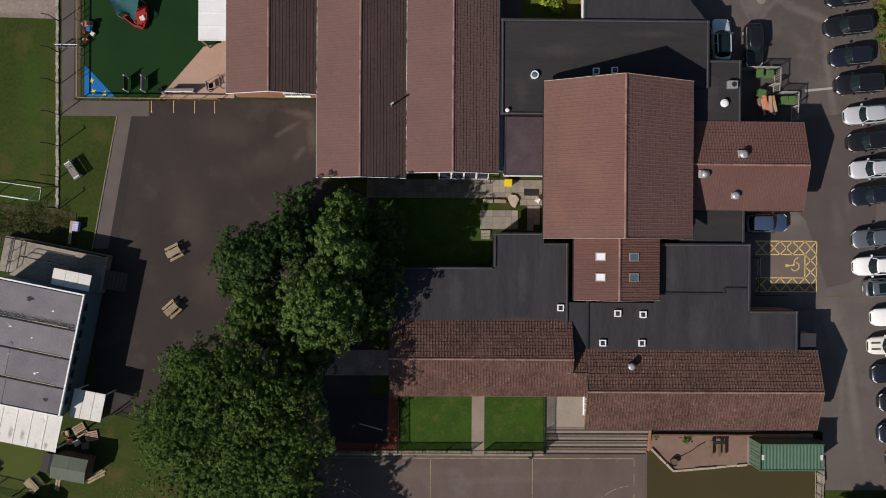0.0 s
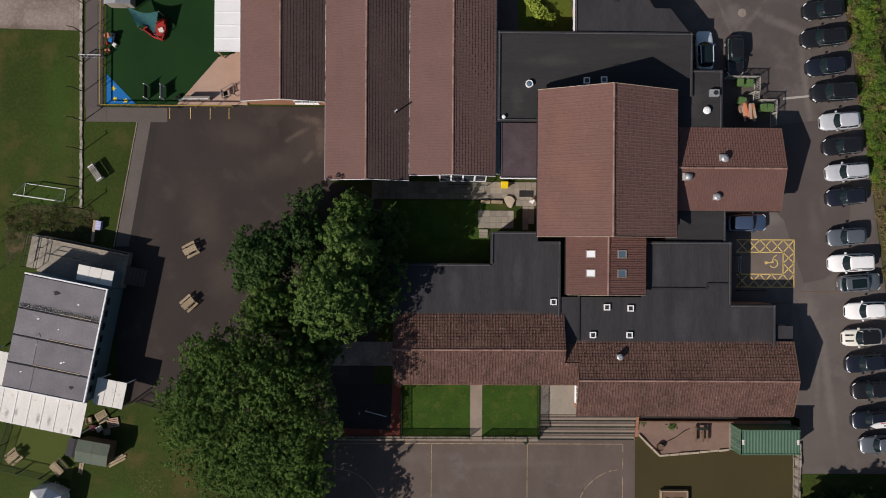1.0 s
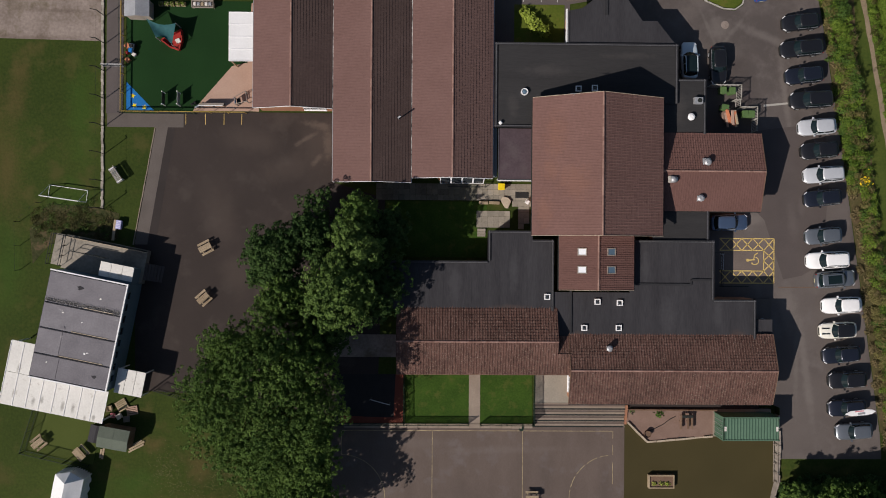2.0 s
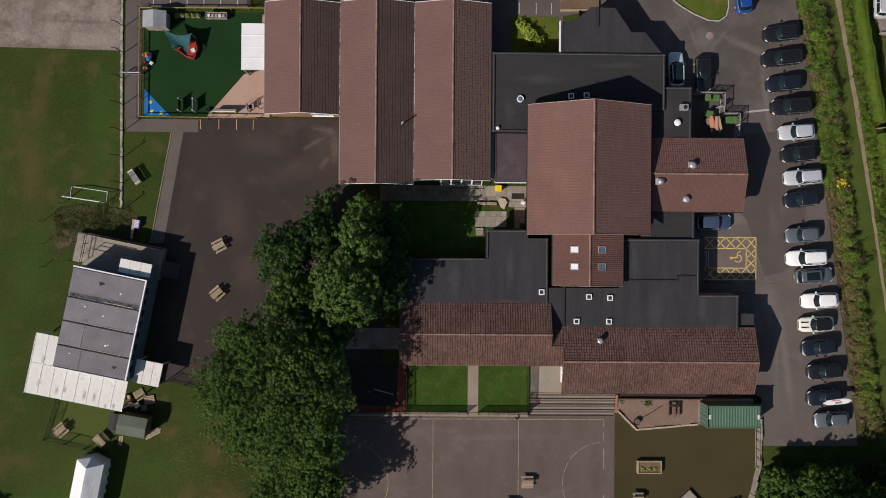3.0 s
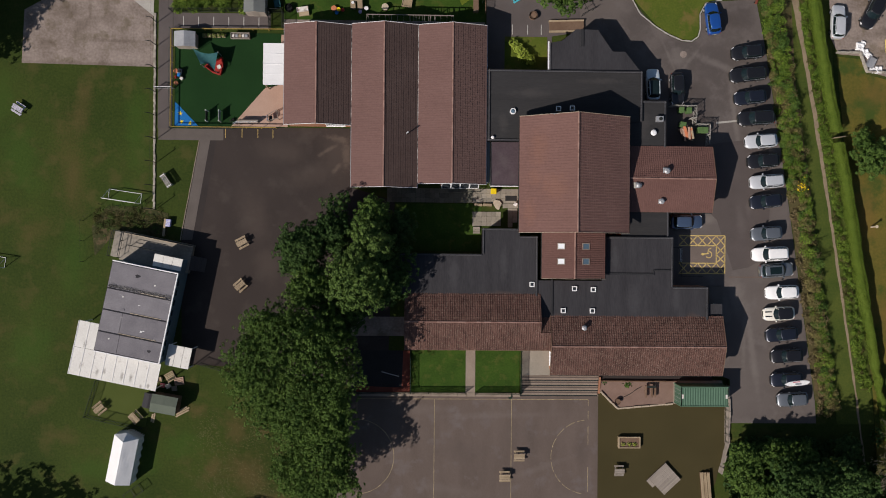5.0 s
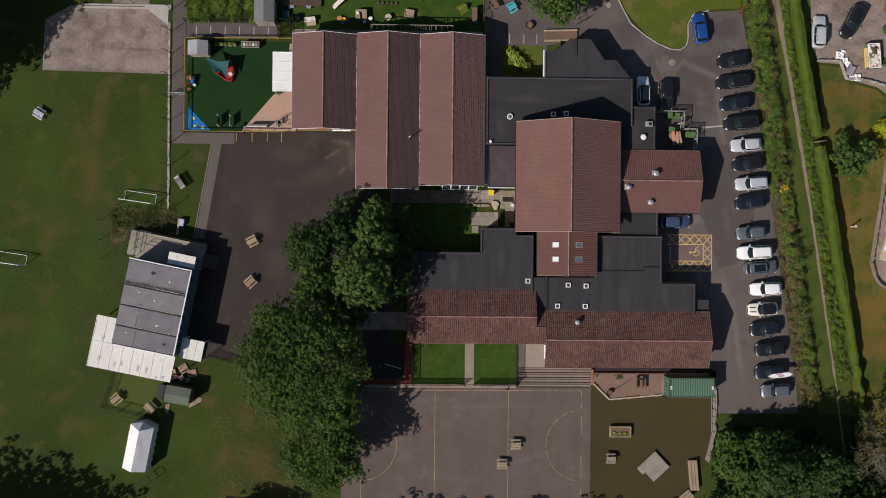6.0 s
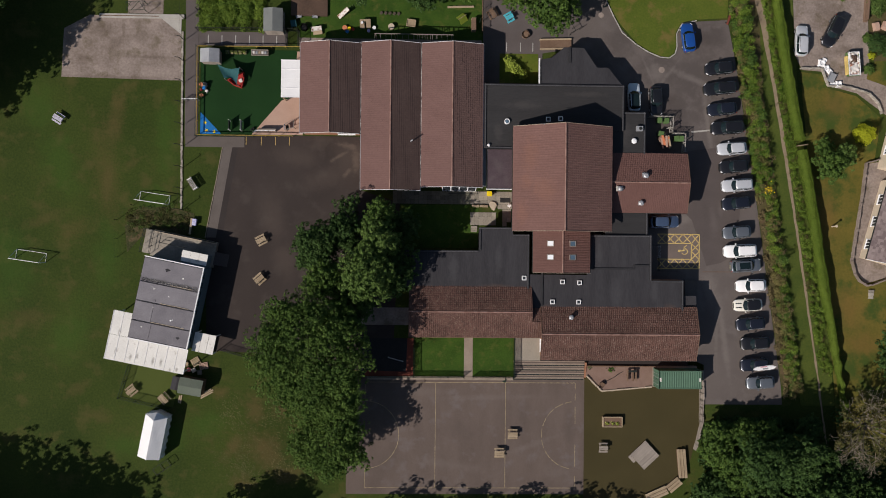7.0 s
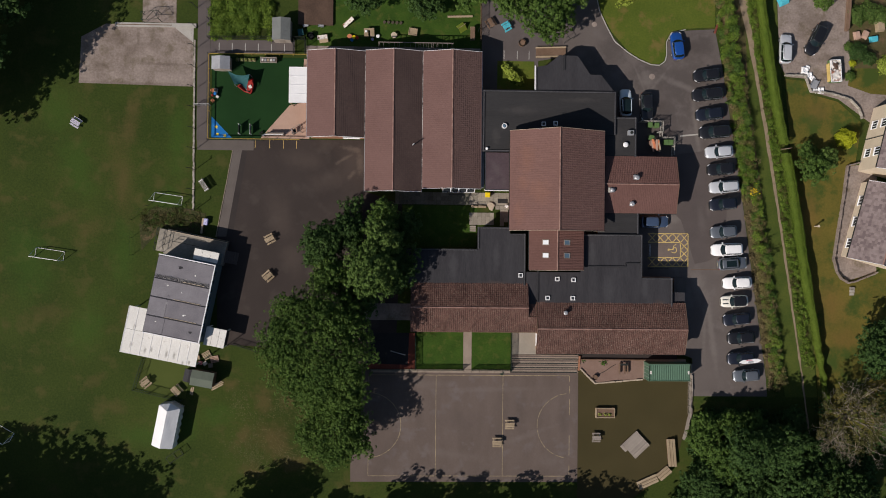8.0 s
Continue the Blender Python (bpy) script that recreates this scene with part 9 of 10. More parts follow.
# ---- courtyard ----
def courtyard():
    rng = np.random.default_rng(17)
    ob = thing("courtyard_paving", "worn pale paving slabs in the courtyard", "paving", 7.5, 5.4, 0, kind="structure", built_in_place=True)
    s = 0.62
    sizes = boxes((-s / 2 + 0.008, s / 2 - 0.008, -s / 2 + 0.008, s / 2 - 0.008, 0.0, 0.04))
    first = part("paving_slab", sizes, M_SLAB, ob)
    spots = [(x0 + s * (i + 0.5), y0 + s * (j + 0.5)) for x0, y0, nx, ny in ((4.55, 4.75, 10, 3), (8.5, 4.1, 4, 1), (4.55, 1.75, 6, 3), (9.2, 1.6, 2, 4)) for i in range(nx) for j in range(ny)]
    spots = [p for p in spots if not (p[0] - 4.5 > 3.6 * (p[1] - 0.4) and p[1] < 3.6)]
    for k, (x, y) in enumerate(spots):
        m = pose(x - 7.5, y - 5.4, 0.012 + rng.normal(0, 0.003), rng.normal(0, 0.3), rng.normal(0, 0.3), rng.normal(0, 0.5))
        if k == 0:
            first.matrix_parent_inverse = Matrix.Identity(4)
            first.matrix_basis = m
        else:
            share(first, m)
    # These slabs carry the tree shade in their colour.
    walk_ob = thing("courtyard_walk", "slab path along the classroom wall, darkened for tree shade", "paving", -1.0, 5.7, 0, kind="structure", built_in_place=True)
    first = part("paving_slab", boxes((-s / 2 + 0.008, s / 2 - 0.008, -s / 2 + 0.008, s / 2 - 0.008, 0.0, 0.04)), M_SLAB_SHADED, walk_ob)
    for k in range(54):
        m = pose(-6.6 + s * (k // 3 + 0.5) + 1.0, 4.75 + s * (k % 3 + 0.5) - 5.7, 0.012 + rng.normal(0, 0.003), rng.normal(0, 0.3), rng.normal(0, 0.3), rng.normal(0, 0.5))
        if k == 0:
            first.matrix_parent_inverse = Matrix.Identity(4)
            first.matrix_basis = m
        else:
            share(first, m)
    for k in range(3):
        slab("courtyard_step", rect(4.65, 5.55, 0.75 + 0.3 * k, 1.02 + 0.3 * k), 0.05 + 0.08 * k, M_SLAB, "pale paving step in the courtyard", "steps", 0.3)
    for x0, x1 in ((4.8, 5.8), (5.9, 7.1)):
        o = part("log_seat", soft_box(-(x1 - x0) / 2, (x1 - x0) / 2, -0.17, 0.17, 0, 0.35, 0.06), M_WOOD, None)
        o.matrix_basis = pose((x0 + x1) / 2, 4.5, 0.02, 0, 0, -2)
        tagged(o, "pale timber log seat on the courtyard edge", "log seat", group="log seats")
    bm = bmesh.new()
    prism(bm, [(-0.55, 0.2), (-0.25, 0.6), (0.35, 0.5), (0.65, 0.1), (0.25, -0.75), (-0.1, -0.6)], 0, 0.3)
    bmesh.ops.bevel(bm, geom=bm.edges[:], offset=0.05, segments=2, affect="EDGES")
    o = part("boulder", bm, M_STONE, None)
    o.matrix_basis = pose(7.75, 4.6, 0.01)
    tagged(o, "flat pale sandstone boulder in the courtyard", "boulder")
    o = part("door_mat", boxes((-0.75, 0.75, -0.34, 0.34, 0, 0.02)), M_BLACK_RUBBER, None)
    o.matrix_basis = pose(9.6, 5.4, 0.06)
    tagged(o, "dark rubber door mat on the paving", "door mat")
    ob = thing("grit_bin", "bright yellow grit bin beside the walkway", "grit bin", 7.25, 6.25, 0.05)
    part("tub", soft_box(-0.32, 0.32, -0.3, 0.3, 0, 0.6, 0.05), M_YELLOW, ob)
    part("lid", soft_box(-0.37, 0.37, -0.36, 0.36, 0.6, 0.74, 0.05), M_YELLOW, ob)
    ob = thing("hose_reel", "white garden chair beside the hall door", "chair", 10.15, 4.6, 0.05, 60)
    part("seat", soft_box(-0.22, 0.22, -0.22, 0.22, 0.4, 0.45, 0.02), M_WHITE, ob)
    part("back", soft_box(-0.22, 0.22, 0.2, 0.25, 0.45, 0.9, 0.02), M_WHITE, ob)
    for x in (-0.18, 0.18):
        for y in (-0.18, 0.18):
            part("leg", boxes((x - 0.02, x + 0.02, y - 0.02, y + 0.02, 0, 0.4)), M_WHITE, ob)
    ob.name = "garden_chair"
    ob = thing("bin_rail", "dark steel rail beside the classroom windows", "rail", 4.4, 6.2, 0)
    bm = bmesh.new()
    for a, b in (((-3.0, 0, 0.9), (1.1, 0, 0.9)), ((1.1, 0, 0), (1.1, 0, 0.9)), ((-3.0, 0, 0), (-3.0, 0, 0.9)), ((1.1, 0, 0.9), (1.1, 0.5, 0.9))):
        tube(bm, a, b, 0.04, 0.04, 6)
    part("rail", bm, M_DARKMETAL, ob)


courtyard()


# ---- bin store ----
def bin_store():
    slab("bin_store_floor", rect(29.2, 35.3, 12.4, 17.6), 0.02, M_ASPHALT_PATCH, "dark bin store floor", "floor")
    for x, y, t in ((31.7, 17.1, 0), (32.7, 17.05, 0), (34.15, 14.5, 4), (34.85, 14.5, -3), (31.9, 15.2, 80)):
        ob = thing("wheelie_bin", "green plastic wheelie bin in the bin store", "bin", x, y, 0.03, t, group="bins")
        part("body", soft_box(-0.3, 0.3, -0.35, 0.35, 0.06, 0.98, 0.04), M_GREEN_BIN, ob)
        part("lid", soft_box(-0.33, 0.33, -0.4, 0.38, 0.98, 1.06, 0.03), M_GREEN_BIN, ob)
        part("handle", boxes((-0.25, 0.25, 0.38, 0.43, 0.93, 0.97)), M_DARKMETAL, ob)
        for s in (-1, 1):
            bm = bmesh.new()
            tube(bm, (s * 0.27, 0.3, 0.1), (s * 0.33, 0.3, 0.1), 0.1, 0.1, 10)
            part("wheel", bm, M_TYRE, ob)
    rng = np.random.default_rng(9)
    for k in range(9):
        m = (M_PEACH, M_ORANGE, M_ORANGE, M_WOOD)[k % 4]
        o = part("board", soft_box(-0.12, 0.12, -0.8, 0.8, 0, 0.06, 0.01, 1), m, None)
        o.matrix_basis = pose(32.75 + 0.13 * (k % 4) - 0.2 - (0.5 if k < 3 else 0), 14.0 + rng.normal(0, 0.25), 1.02 + 0.062 * k, rng.normal(0, 3), 0, rng.normal(0, 4) + (18 if k < 3 else 0))
        tagged(o, "orange and pale timber board in a stack", "board", group="stacked boards")
    ob = thing("trolley", "dark steel trolley under the stacked boards", "trolley", 32.75, 14.0, 0.02)
    part("bed", soft_box(-0.6, 0.4, -0.8, 0.8, 0.9, 1.0, 0.02), M_DARKMETAL, ob)
    for x in (-0.5, 0.3):
        for y in (-0.7, 0.7):
            part("leg", boxes((x - 0.04, x + 0.04, y - 0.04, y + 0.04, 0.0, 0.9)), M_DARKMETAL, ob)
    ob = thing("pale_sack", "pale folded sack beside the boards", "sack", 32.1, 14.3, 0.02, 30)
    part("sack", soft_box(-0.35, 0.35, -0.6, 0.6, 0, 0.5, 0.12, 3), M_MULCH, ob)


bin_store()


# ---- south terrace, container, olive turf ----
def container():
    ob = thing("shipping_container", "green corrugated steel shipping container", "container", 34.4, -19.95, 0.0)
    x, y, h = 3.03, 1.22, 2.59
    for s in (-1, 1):
        bm = bmesh.new()
        n = 40
        prev = None
        for k in range(n * 2 + 1):
            u = -x + 0.12 + (2 * x - 0.24) * k / (2 * n)
            o = 0.03 if (k // 2) % 2 else 0.0
            pair = (bm.verts.new((u, s * (y - 0.02 - o), 0.15)), bm.verts.new((u, s * (y - 0.02 - o), h - 0.1)))
            if prev:
                bm.faces.new((prev[0], prev[1], pair[1], pair[0]))
            prev = pair
        part("side_panel", bm, M_CONTAINER, ob)
    bm = bmesh.new()
    prev = None
    for k in range(73):
        u = -x + 0.1 + (2 * x - 0.2) * k / 72
        o = 0.035 if (k // 2) % 2 else 0.0
        pair = (bm.verts.new((u, -y + 0.08, h - 0.03 - o)), bm.verts.new((u, y - 0.08, h - 0.03 - o)))
        if prev:
            bm.faces.new((prev[0], prev[1], pair[1], pair[0]))
        prev = pair
    part("roof_panel", bm, M_CONTAINER, ob)
    for sx in (-1, 1):
        for sy in (-1, 1):
            part("corner_post", soft_box(sx * x - 0.08, sx * x + 0.08, sy * y - 0.08, sy * y + 0.08, 0, h, 0.01, 1), M_CONTAINER, ob)
    for sy in (-1, 1):
        part("rail", boxes((-x, x, sy * y - 0.06, sy * y + 0.06, h - 0.12, h)), M_CONTAINER, ob)
        part("rail", boxes((-x, x, sy * y - 0.06, sy * y + 0.06, 0.03, 0.16)), M_CONTAINER, ob)
        d = part("door", soft_box(-x - 0.05, -x + 0.01, 0.02 if sy > 0 else -y + 0.1, y - 0.1 if sy > 0 else -0.02, 0.1, h - 0.1, 0.015), M_CONTAINER, ob)
        for q in (0.3, 0.75):
            bm = bmesh.new()
            tube(bm, (-x - 0.08, sy * q, 0.15), (-x - 0.08, sy * q, h - 0.15), 0.025, 0.025, 6)
            part("lock_bar", bm, M_STEEL, d, "pale steel lock bar")
    part("end_panel", boxes((x - 0.05, x, -y + 0.05, y - 0.05, 0.1, h - 0.05)), M_CONTAINER, ob)
    for sx in (-0.93, 0.93):
        part("roof_plate", boxes((sx * x - 0.12, sx * x + 0.12, -0.25, 0.25, h - 0.05, h - 0.02)), M_TARP, ob, "pale vent plate")


container()


def south_side():
    ob = thing("brick_pier", "orange brick pier wall beside the steps", "wall", 21.45, -19.0, -0.8, kind="structure")
    for k in range(9):
        part("brick", boxes((-0.11, 0.11, -1.15 + 0.25 * k, -0.92 + 0.25 * k, 0, 1.05 - 0.06 * (8 - k))), M_BRICK, ob)
    ob = thing("balance_beams", "dark timber balance posts on the terrace", "play equipment", 27.95, -19.75, -0.12)
    for x, l in ((-0.45, 1.6), (0.35, 1.5), (0.78, 1.5)):
        part("beam", soft_box(x - 0.1, x + 0.1, -l / 2, l / 2, 0.3, 0.5, 0.02), M_WOOD_BROWN, ob)
        part("leg", boxes((x - 0.08, x + 0.08, -0.1, 0.1, 0, 0.3)), M_WOOD_BROWN, ob)
    part("board", soft_box(-0.35, 0.85, 0.5, 0.8, 0.5, 0.58, 0.02), M_DARKMETAL, ob)
    ob = thing("hose", "thin dark rope lying across the terrace", "rope", 25.4, -20.2, -0.11)
    bm = bmesh.new()
    pts = [(-1.4, -0.7), (-0.6, -0.3), (0.2, 0.1), (1.0, 0.7), (1.6, 1.0)]
    for a, b in zip(pts, pts[1:]):
        tube(bm, (*a, 0.03), (*b, 0.03), 0.035, 0.035, 6)
    part("rope", bm, M_DARKMETAL, ob)
    ob = thing("tyre_pot", "round brown pot at the terrace corner", "pot", 23.8, -21.1, -0.11)
    bm = bmesh.new()
    tube(bm, (0, 0, 0), (0, 0, 0.45), 0.3, 0.38, 16, False)
    tube(bm, (0, 0, 0.3), (0, 0, 0.34), 0.35, 0.35, 16)
    part("wall", bm, M_WOOD_BROWN, ob)
    ob = thing("planter_box", "pale timber raised planter on olive turf", "planter", 25.55, -26.6, -0.78)
    part("side", boxes((-1.45, 1.45, -0.75, -0.62, 0, 0.5)), M_WOOD, ob)
    part("side", boxes((-1.45, 1.45, 0.62, 0.75, 0, 0.5)), M_WOOD, ob)
    part("end", boxes((-1.45, -1.32, -0.62, 0.62, 0, 0.5)), M_WOOD, ob)
    part("end", boxes((1.32, 1.45, -0.62, 0.62, 0, 0.5)), M_WOOD, ob)
    part("soil", boxes((-1.32, 1.32, -0.62, 0.62, 0, 0.38)), M_WOOD_BROWN, ob)
    rng = np.random.default_rng(66)
    part("seedling_clump", quads("seedling_clump", np.concatenate([bush_cards(rng, x, -0.2, 0.36, 0.35, 0.25, 0.2, 0.09, 0.6) for x in (-0.8, 0.0, 0.7)])), M_LEAF_LIME, ob, kind="stuff")
    ob = thing("timber_deck", "square grey boarded stage on olive turf", "deck", 30.3, -31.4, -0.78, 43)
    for k in range(16):
        part("deck_board", boxes((-1.5, 1.5, -1.5 + 0.1875 * k, -1.5 + 0.1875 * k + 0.18, 0.3, 0.35)), M_WOOD_GREY, ob)
    part("frame", boxes((-1.45, 1.45, -1.45, 1.45, 0.05, 0.3)), M_WOOD_BROWN, ob)
    part("step", boxes((-1.95, -1.52, 0.2, 1.4, 0, 0.2)), M_WOOD_GREY, ob)
    for x, y, t, l in ((35.75, -32.6, 95, 4.2), (34.6, -35.7, 40, 2.2), (32.1, -37.0, 24, 3.2)):
        ob = thing("bench_tier", "pale boarded tiered bench on olive turf", "bench", x, y, -0.78, t, group="tiered benches")
        for j in range(3):
            for k in range(2):
                part("board", soft_box(-l / 2, l / 2, -0.6 + 0.4 * j + 0.19 * k, -0.6 + 0.4 * j + 0.19 * k + 0.18, 0.3 + 0.12 * (2 - j), 0.35 + 0.12 * (2 - j), 0.01, 1), M_WOOD, ob)
        part("base", boxes((-l / 2 + 0.05, l / 2 - 0.05, -0.55, 0.55, 0, 0.29)), M_WOOD_BROWN, ob)
    ob = thing("play_pole", "long white pole on the dark rubber surface", "pole", -5.9, -17.5, 0.02, -15)
    bm = bmesh.new()
    tube(bm, (-1.2, 0, 1.1), (1.1, 0, 1.1), 0.05, 0.05, 8)
    part("bar", bm, M_STEEL, ob)
    for x in (-1.1, 1.0):
        bm = bmesh.new()
        tube(bm, (x, 0, 0), (x, 0, 1.1), 0.05, 0.05, 8)
        part("post", bm, M_DARKMETAL, ob)
    slab("group_paving", rect(-11.5, -3.4, -12.7, -10.2), 0.022, M_CONCRETE, "grey paving under the trees", "paving")
    ob = thing("bin", "dark litter bin by the court fence", "bin", 9.7, -20.6, -0.78)
    bm = bmesh.new()
    tube(bm, (0, 0, 0), (0, 0, 0.9), 0.25, 0.28, 14)
    part("body", bm, M_FENCE_GREEN, ob)


south_side()


# ---- neighbour's house and garden ----
def house():
    ob = thing("stone_cottage", "long cream house with a stone flagged roof", "house", 61.05, -2.6, 0, -15.6)
    W, D = 7.6, 12.0
    part("wall", boxes((0.35, 0.65, 0.3, D, 0, 2.4), (0.65, W, 0.3, 0.6, 0, 2.4), (W - 0.3, W, 0.6, D, 0, 2.4), (0.65, W - 0.3, D - 0.3, D, 0, 2.4)), M_STUCCO, ob)
    gable_wall(ob, "y", 0.3, 0.35, W, 2.38, 4.6, M_STUCCO)
    gable(ob, "y", 0.0, D, 0.0, W + 0.3, 2.5, 5.1, (M_TILE_STONE, M_TILE_STONE), 0.36, 0.4, seed=40, trim="white", roll=0.0)
    for v in (1.6, 5.0, 8.3):
        window(ob, v, v + 1.5, 0.8, 2.15, 0.35, "w", 2)
    ob = thing("tall_cottage", "two-storey cream house with a slate roof", "house", 63.75, 10.7, 0, -14.0)
    W, D = 8.0, 10.0
    part("wall", boxes((0.3, 0.6, 0.0, D, 0, 5.1), (0.6, W, 0.0, 0.3, 0, 5.1), (W - 0.3, W, 0.3, D, 0, 5.1), (0.6, W - 0.3, D - 0.3, D, 0, 5.1)), M_STUCCO, ob)
    gable(ob, "y", -0.1, D + 0.2, 0.0, W + 0.3, 5.2, 7.6, (M_TILE_STONE, M_TILE_STONE), 0.4, 0.4, seed=41, trim="white", roll=0.0)
    for v in (2.0, 6.4):
        for z in (0.9, 3.2):
            window(ob, v, v + 1.3, z, z + 1.3, 0.3, "w", 2)
    part("chimney", soft_box(W / 2 - 0.4, W / 2 + 0.4, D - 1.2, D - 0.4, 6.5, 8.6, 0.03), M_BRICK, ob)
    bm = bmesh.new()
    tube(bm, (0.2, D * 0.49, 0), (0.2, D * 0.49, 5.1), 0.05, 0.05, 8)
    part("downpipe", bm, M_DARKMETAL, ob)


house()


def garden():
    ob = thing("skip", "open trailer heaped with pale rubble and sheets", "trailer", 60.0, 25.7, 0.02, 4)
    part("tub", boxes((-0.85, 0.85, -1.7, -1.62, 0.3, 1.0), (-0.85, 0.85, 1.62, 1.7, 0.3, 1.0), (-0.85, -0.77, -1.62, 1.62, 0.3, 1.0), (0.77, 0.85, -1.62, 1.62, 0.3, 1.0), (-0.77, 0.77, -1.62, 1.62, 0.3, 0.4)), M_GREEN_BIN, ob)
    part("side_sheet", soft_box(-1.05, -0.86, -1.5, 1.2, 0.3, 0.95, 0.03), M_YELLOW_LINE, ob, "yellow side board")
    bm = bmesh.new()
    bmesh.ops.create_grid(bm, x_segments=10, y_segments=18, size=1.0)
    for v in bm.verts:
        v.co.x, v.co.y = v.co.x * 0.77, v.co.y * 1.6
        v.co.z = 0.95 + 0.28 * noise.noise((v.co.x * 2.5, v.co.y * 2.0, 1.0))
    part("load", bm, M_TARP, ob)
    bm = bmesh.new()
    bmesh.ops.create_grid(bm, x_segments=12, y_segments=12, size=1.0)
    for v in bm.verts:
        v.co.x, v.co.y = 0.08 + v.co.x * 0.62, 0.75 + v.co.y * 0.72
        v.co.z = 1.12 - 0.5 * max(abs(v.co.x - 0.08) / 0.62, abs(v.co.y - 0.75) / 0.72) ** 3 + 0.2 * noise.noise((v.co.x * 3.1, v.co.y * 2.7, 4.0))
    part("earth_heap", bm, M_BARK_CHIP, ob, "brown earth and bark")
    rim = bmesh.new()
    for a, b in (((-0.81, -1.7, 1.01), (-0.81, 1.7, 1.01)), ((0.81, -1.7, 1.01), (0.81, 1.7, 1.01)), ((-0.81, -1.66, 1.01), (0.81, -1.66, 1.01)), ((-0.81, 1.66, 1.01), (0.81, 1.66, 1.01))):
        bar(rim, a, b, 0.09, 0.04)
    part("rim", rim, M_UPVC, ob, "pale rim")
    for sx in (-1, 1):
        bm = bmesh.new()
        tube(bm, (sx * 0.7, 0, 0.3), (sx * 0.9, 0, 0.3), 0.3, 0.3, 14)
        part("wheel", bm, M_TYRE, ob)
    rng = np.random.default_rng(31)
    for x, y, w in ((55.7, 25.9, 0.9), (56.4, 25.2, 0.7), (56.1, 26.3, 0.6), (56.9, 24.7, 0.6), (57.3, 22.9, 0.6), (58.2, 22.9, 0.8)):
        bm = bmesh.new()
        bmesh.ops.create_icosphere(bm, subdivisions=4, radius=w * 0.72)
        for v in bm.verts:
            q = max(0.7, max(abs(v.co.x), abs(v.co.y)) / (math.hypot(v.co.x, v.co.y) + 1e-6))
            v.co.x, v.co.y = v.co.x / q * 0.82, v.co.y / q * 0.82
            v.co *= 1 + 0.20 * noise.noise(v.co * 2.2 + Vector((x, y, 0))) + 0.10 * noise.noise(v.co * 7.0 + Vector((y, x, 0)))
            v.co.z = max(v.co.z * 0.75 - (0.28 * w if v.co.xy.length < 0.38 * w and v.co.z > 0 else 0.0), -0.02)
        o = part("builder_sack", bm, M_CANVAS, None, smooth=True)
        o.matrix_basis = pose(x, y, 0.03, 0, 0, rng.uniform(0, 90))
        tagged(o, "crumpled white sack beside the garden wall", "sack", group="sacks")
    ob = thing("garden_trolley", "grey metal mesh trolley beside the wall", "trolley", 57.0, 23.8, 0.02, -25)
    part("tray", boxes((-0.5, 0.5, -0.7, 0.7, 0.3, 0.36), (-0.5, -0.45, -0.7, 0.7, 0.36, 0.6), (0.45, 0.5, -0.7, 0.7, 0.36, 0.6)), M_STEEL, ob)
    for x in (-0.4, 0.4):
        for y in (-0.5, 0.5):
            bm = bmesh.new()
            tube(bm, (x - 0.03, y, 0.15), (x + 0.03, y, 0.15), 0.15, 0.15, 10)
            part("wheel", bm, M_TYRE, ob)
    for x, y, w, d, h, t, m, label in ((63.7, 31.4, 1.0, 1.25, 0.5, 12, M_PEACH, "heap of pale red bricks in the garden"), (65.0, 31.5, 0.95, 1.2, 0.5, -25, M_PEACH, "heap of pale pink slabs in the garden"), (66.3, 30.9, 1.3, 0.9, 0.5, 10, M_CYAN, "blue plastic sheet over a garden heap"),
                                       (67.2, 32.8, 1.3, 1.6, 0.7, 8, M_WOOD, "pale timber garden rack"), (62.2, 34.5, 0.5, 5.0, 1.0, -4, M_WOOD_BROWN, "brown timber garden fence panel"),
                                       (52.2, 36.4, 1.5, 1.2, 0.8, 25, M_CYAN, "turquoise and white garden parasol cover")):
        ob = thing("garden_heap", label, "garden clutter", x, y, 0.02, t)
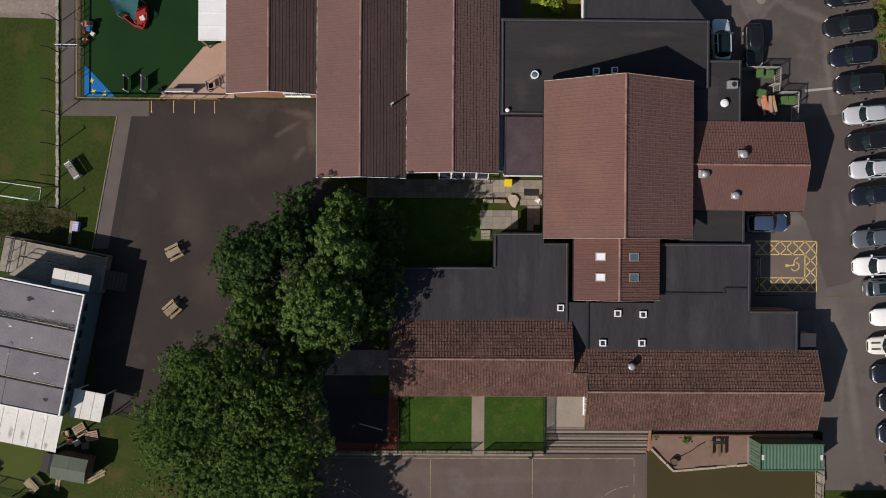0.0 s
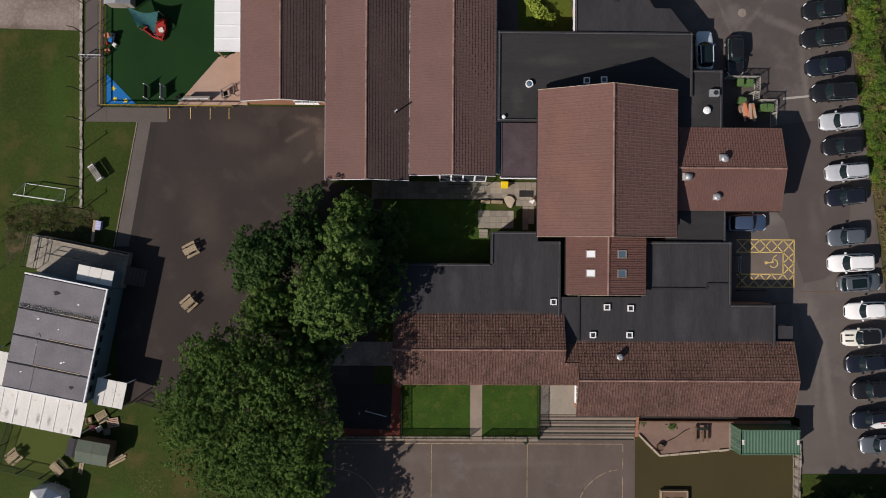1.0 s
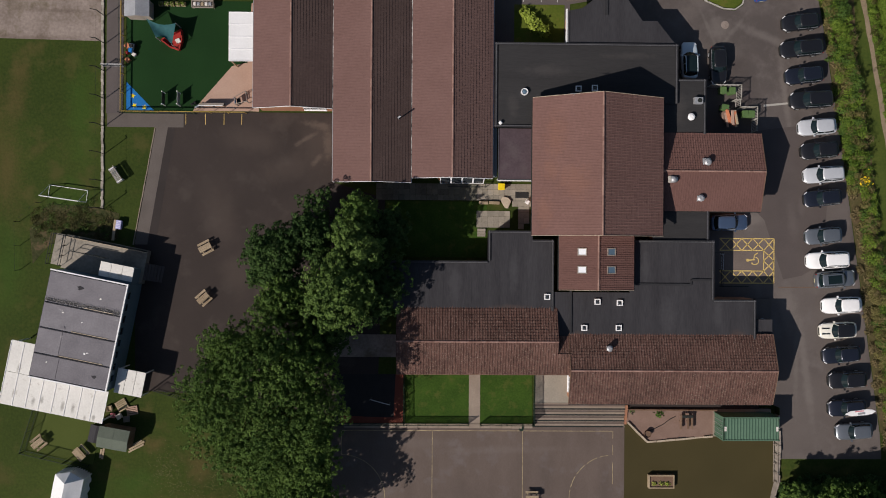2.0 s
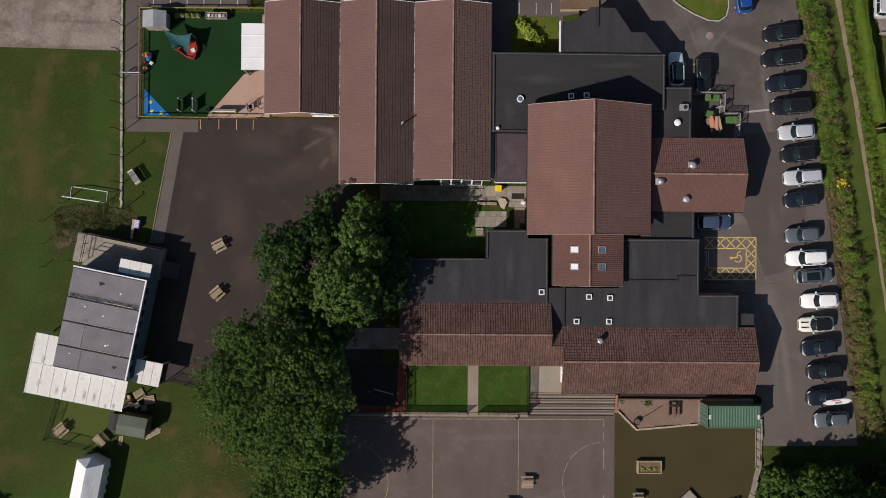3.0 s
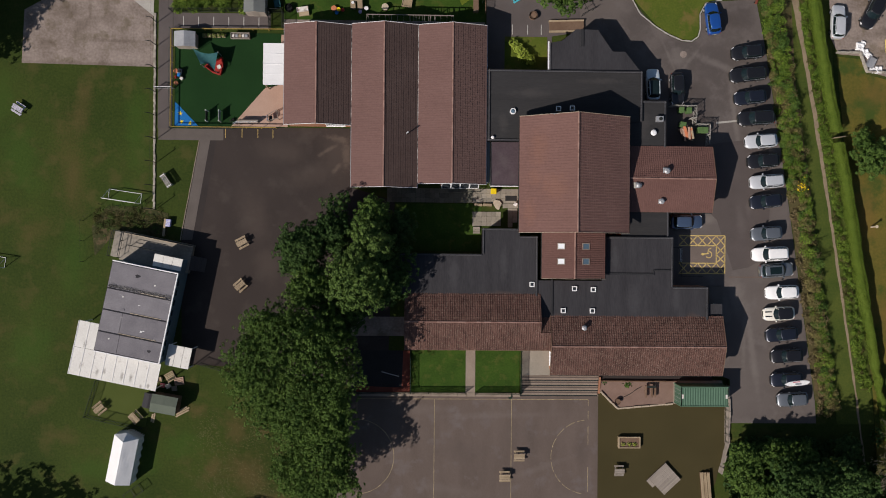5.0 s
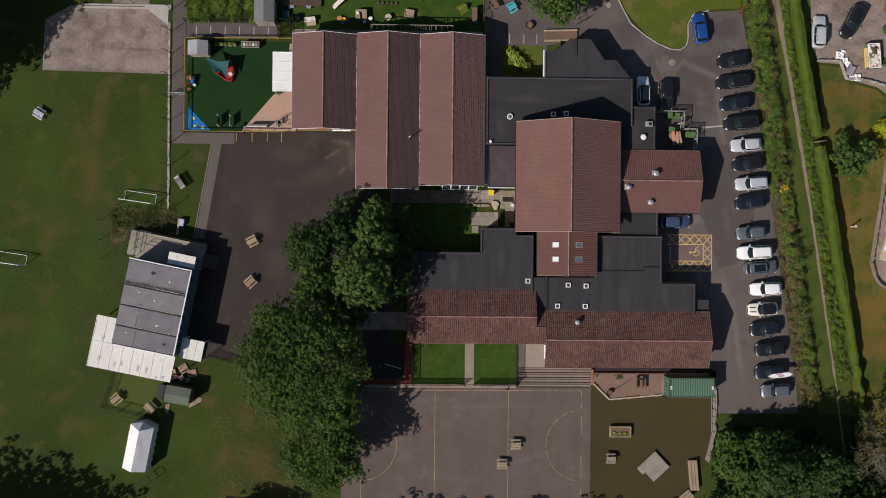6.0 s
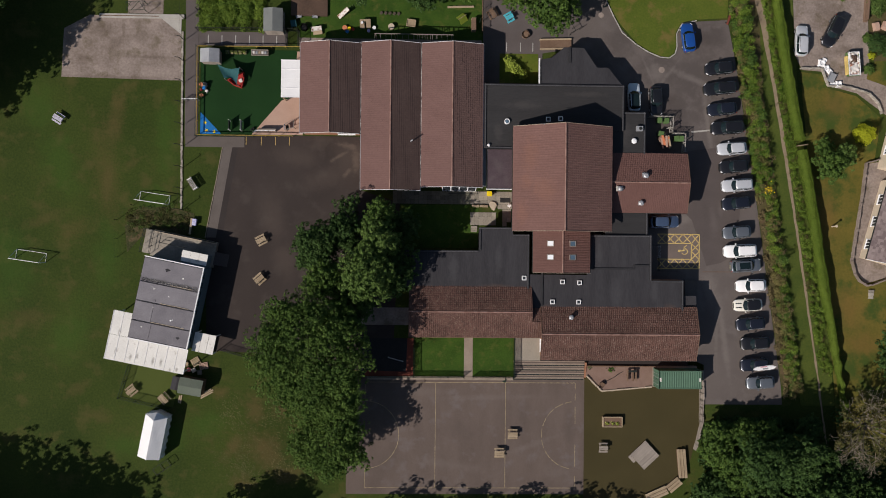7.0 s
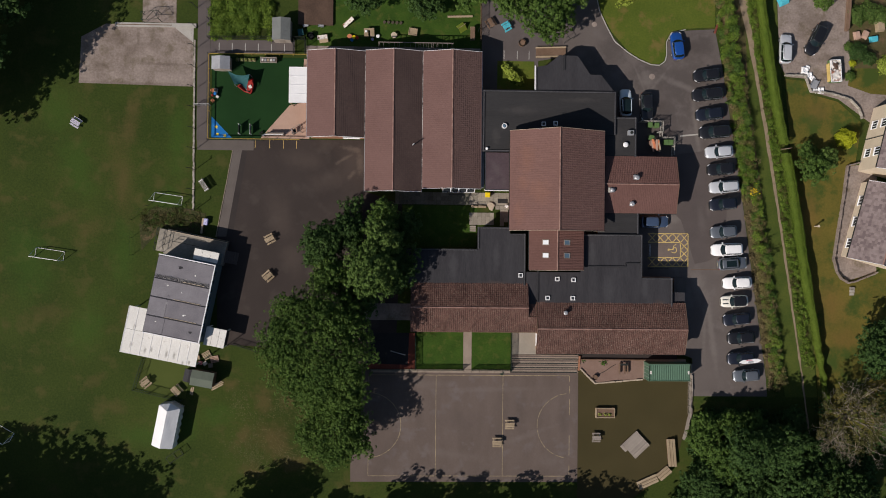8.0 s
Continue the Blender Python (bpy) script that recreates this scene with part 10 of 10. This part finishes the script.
        for k in range(3):
            part("layer", soft_box(-w / 2 + 0.06 * k, w / 2 - 0.08 * k, -d / 2 + 0.09 * k, d / 2 - 0.05 * k, h * k / 3, h * (k + 1) / 3, 0.04), m, ob)
    ob = thing("bird_bath", "small pale bird bath on the dry lawn", "bird bath", 57.4, 2.1, 0.02)
    bm = bmesh.new()
    tube(bm, (0, 0, 0), (0, 0, 1.15), 0.11, 0.07, 12)
    part("stem", bm, M_STONE, ob)
    bm = bmesh.new()
    tube(bm, (0, 0, 1.15), (0, 0, 1.24), 0.1, 0.2, 16)
    part("bowl", bm, M_STONE, ob)
    ob = thing("garden_gate", "timber gate in a gap of the hedge", "gate", 52.6, 13.8, 0.02, 8)
    for k in range(7):
        part("pale", boxes((-0.75 + 0.22 * k, -0.6 + 0.22 * k, -0.02, 0.02, 0.08, 1.1)), M_WOOD, ob)
    for z in (0.3, 0.9):
        part("rail", boxes((-0.8, 0.8, 0.02, 0.06, z, z + 0.08)), M_WOOD, ob)
    rng = np.random.default_rng(77)
    p = np.stack([47.6 + rng.normal(0, 0.28, 34), 7.2 + rng.normal(0, 0.35, 34), rng.uniform(0.8, 1.3, 34)], axis=1)
    tagged(part("yellow_flowers", quads("yellow_flowers", leaf_cards(p, np.tile((0, 0, 1.0), (34, 1)), 0.11, rng, 0.4)), M_YELLOW, None), "clump of yellow ragwort on the bank", "flowers", kind="stuff")
    ob = thing("paddle_board", "white and pink board on a parked car", "paddle board", 46.9, -18.35, 1.5, 6)
    bm = bmesh.new()
    prism(bm, [(-1.75, 0.0), (-1.1, -0.28), (0.7, -0.33), (1.3, -0.25), (1.75, 0.0), (1.3, 0.25), (0.7, 0.33), (-1.1, 0.28)], 0.0, 0.1)
    bmesh.ops.bevel(bm, geom=bm.edges[:], offset=0.03, segments=2, affect="EDGES")
    part("board", bm, M_WHITE, ob)
    part("stripe", boxes((-0.6, 0.35, 0.12, 0.24, 0.09, 0.115)), M_PINK, ob, "faded pink stripe")
    part("deck_pad", boxes((-0.3, 0.5, -0.2, 0.02, 0.09, 0.112)), M_STEEL, ob, "grey deck pad")


garden()
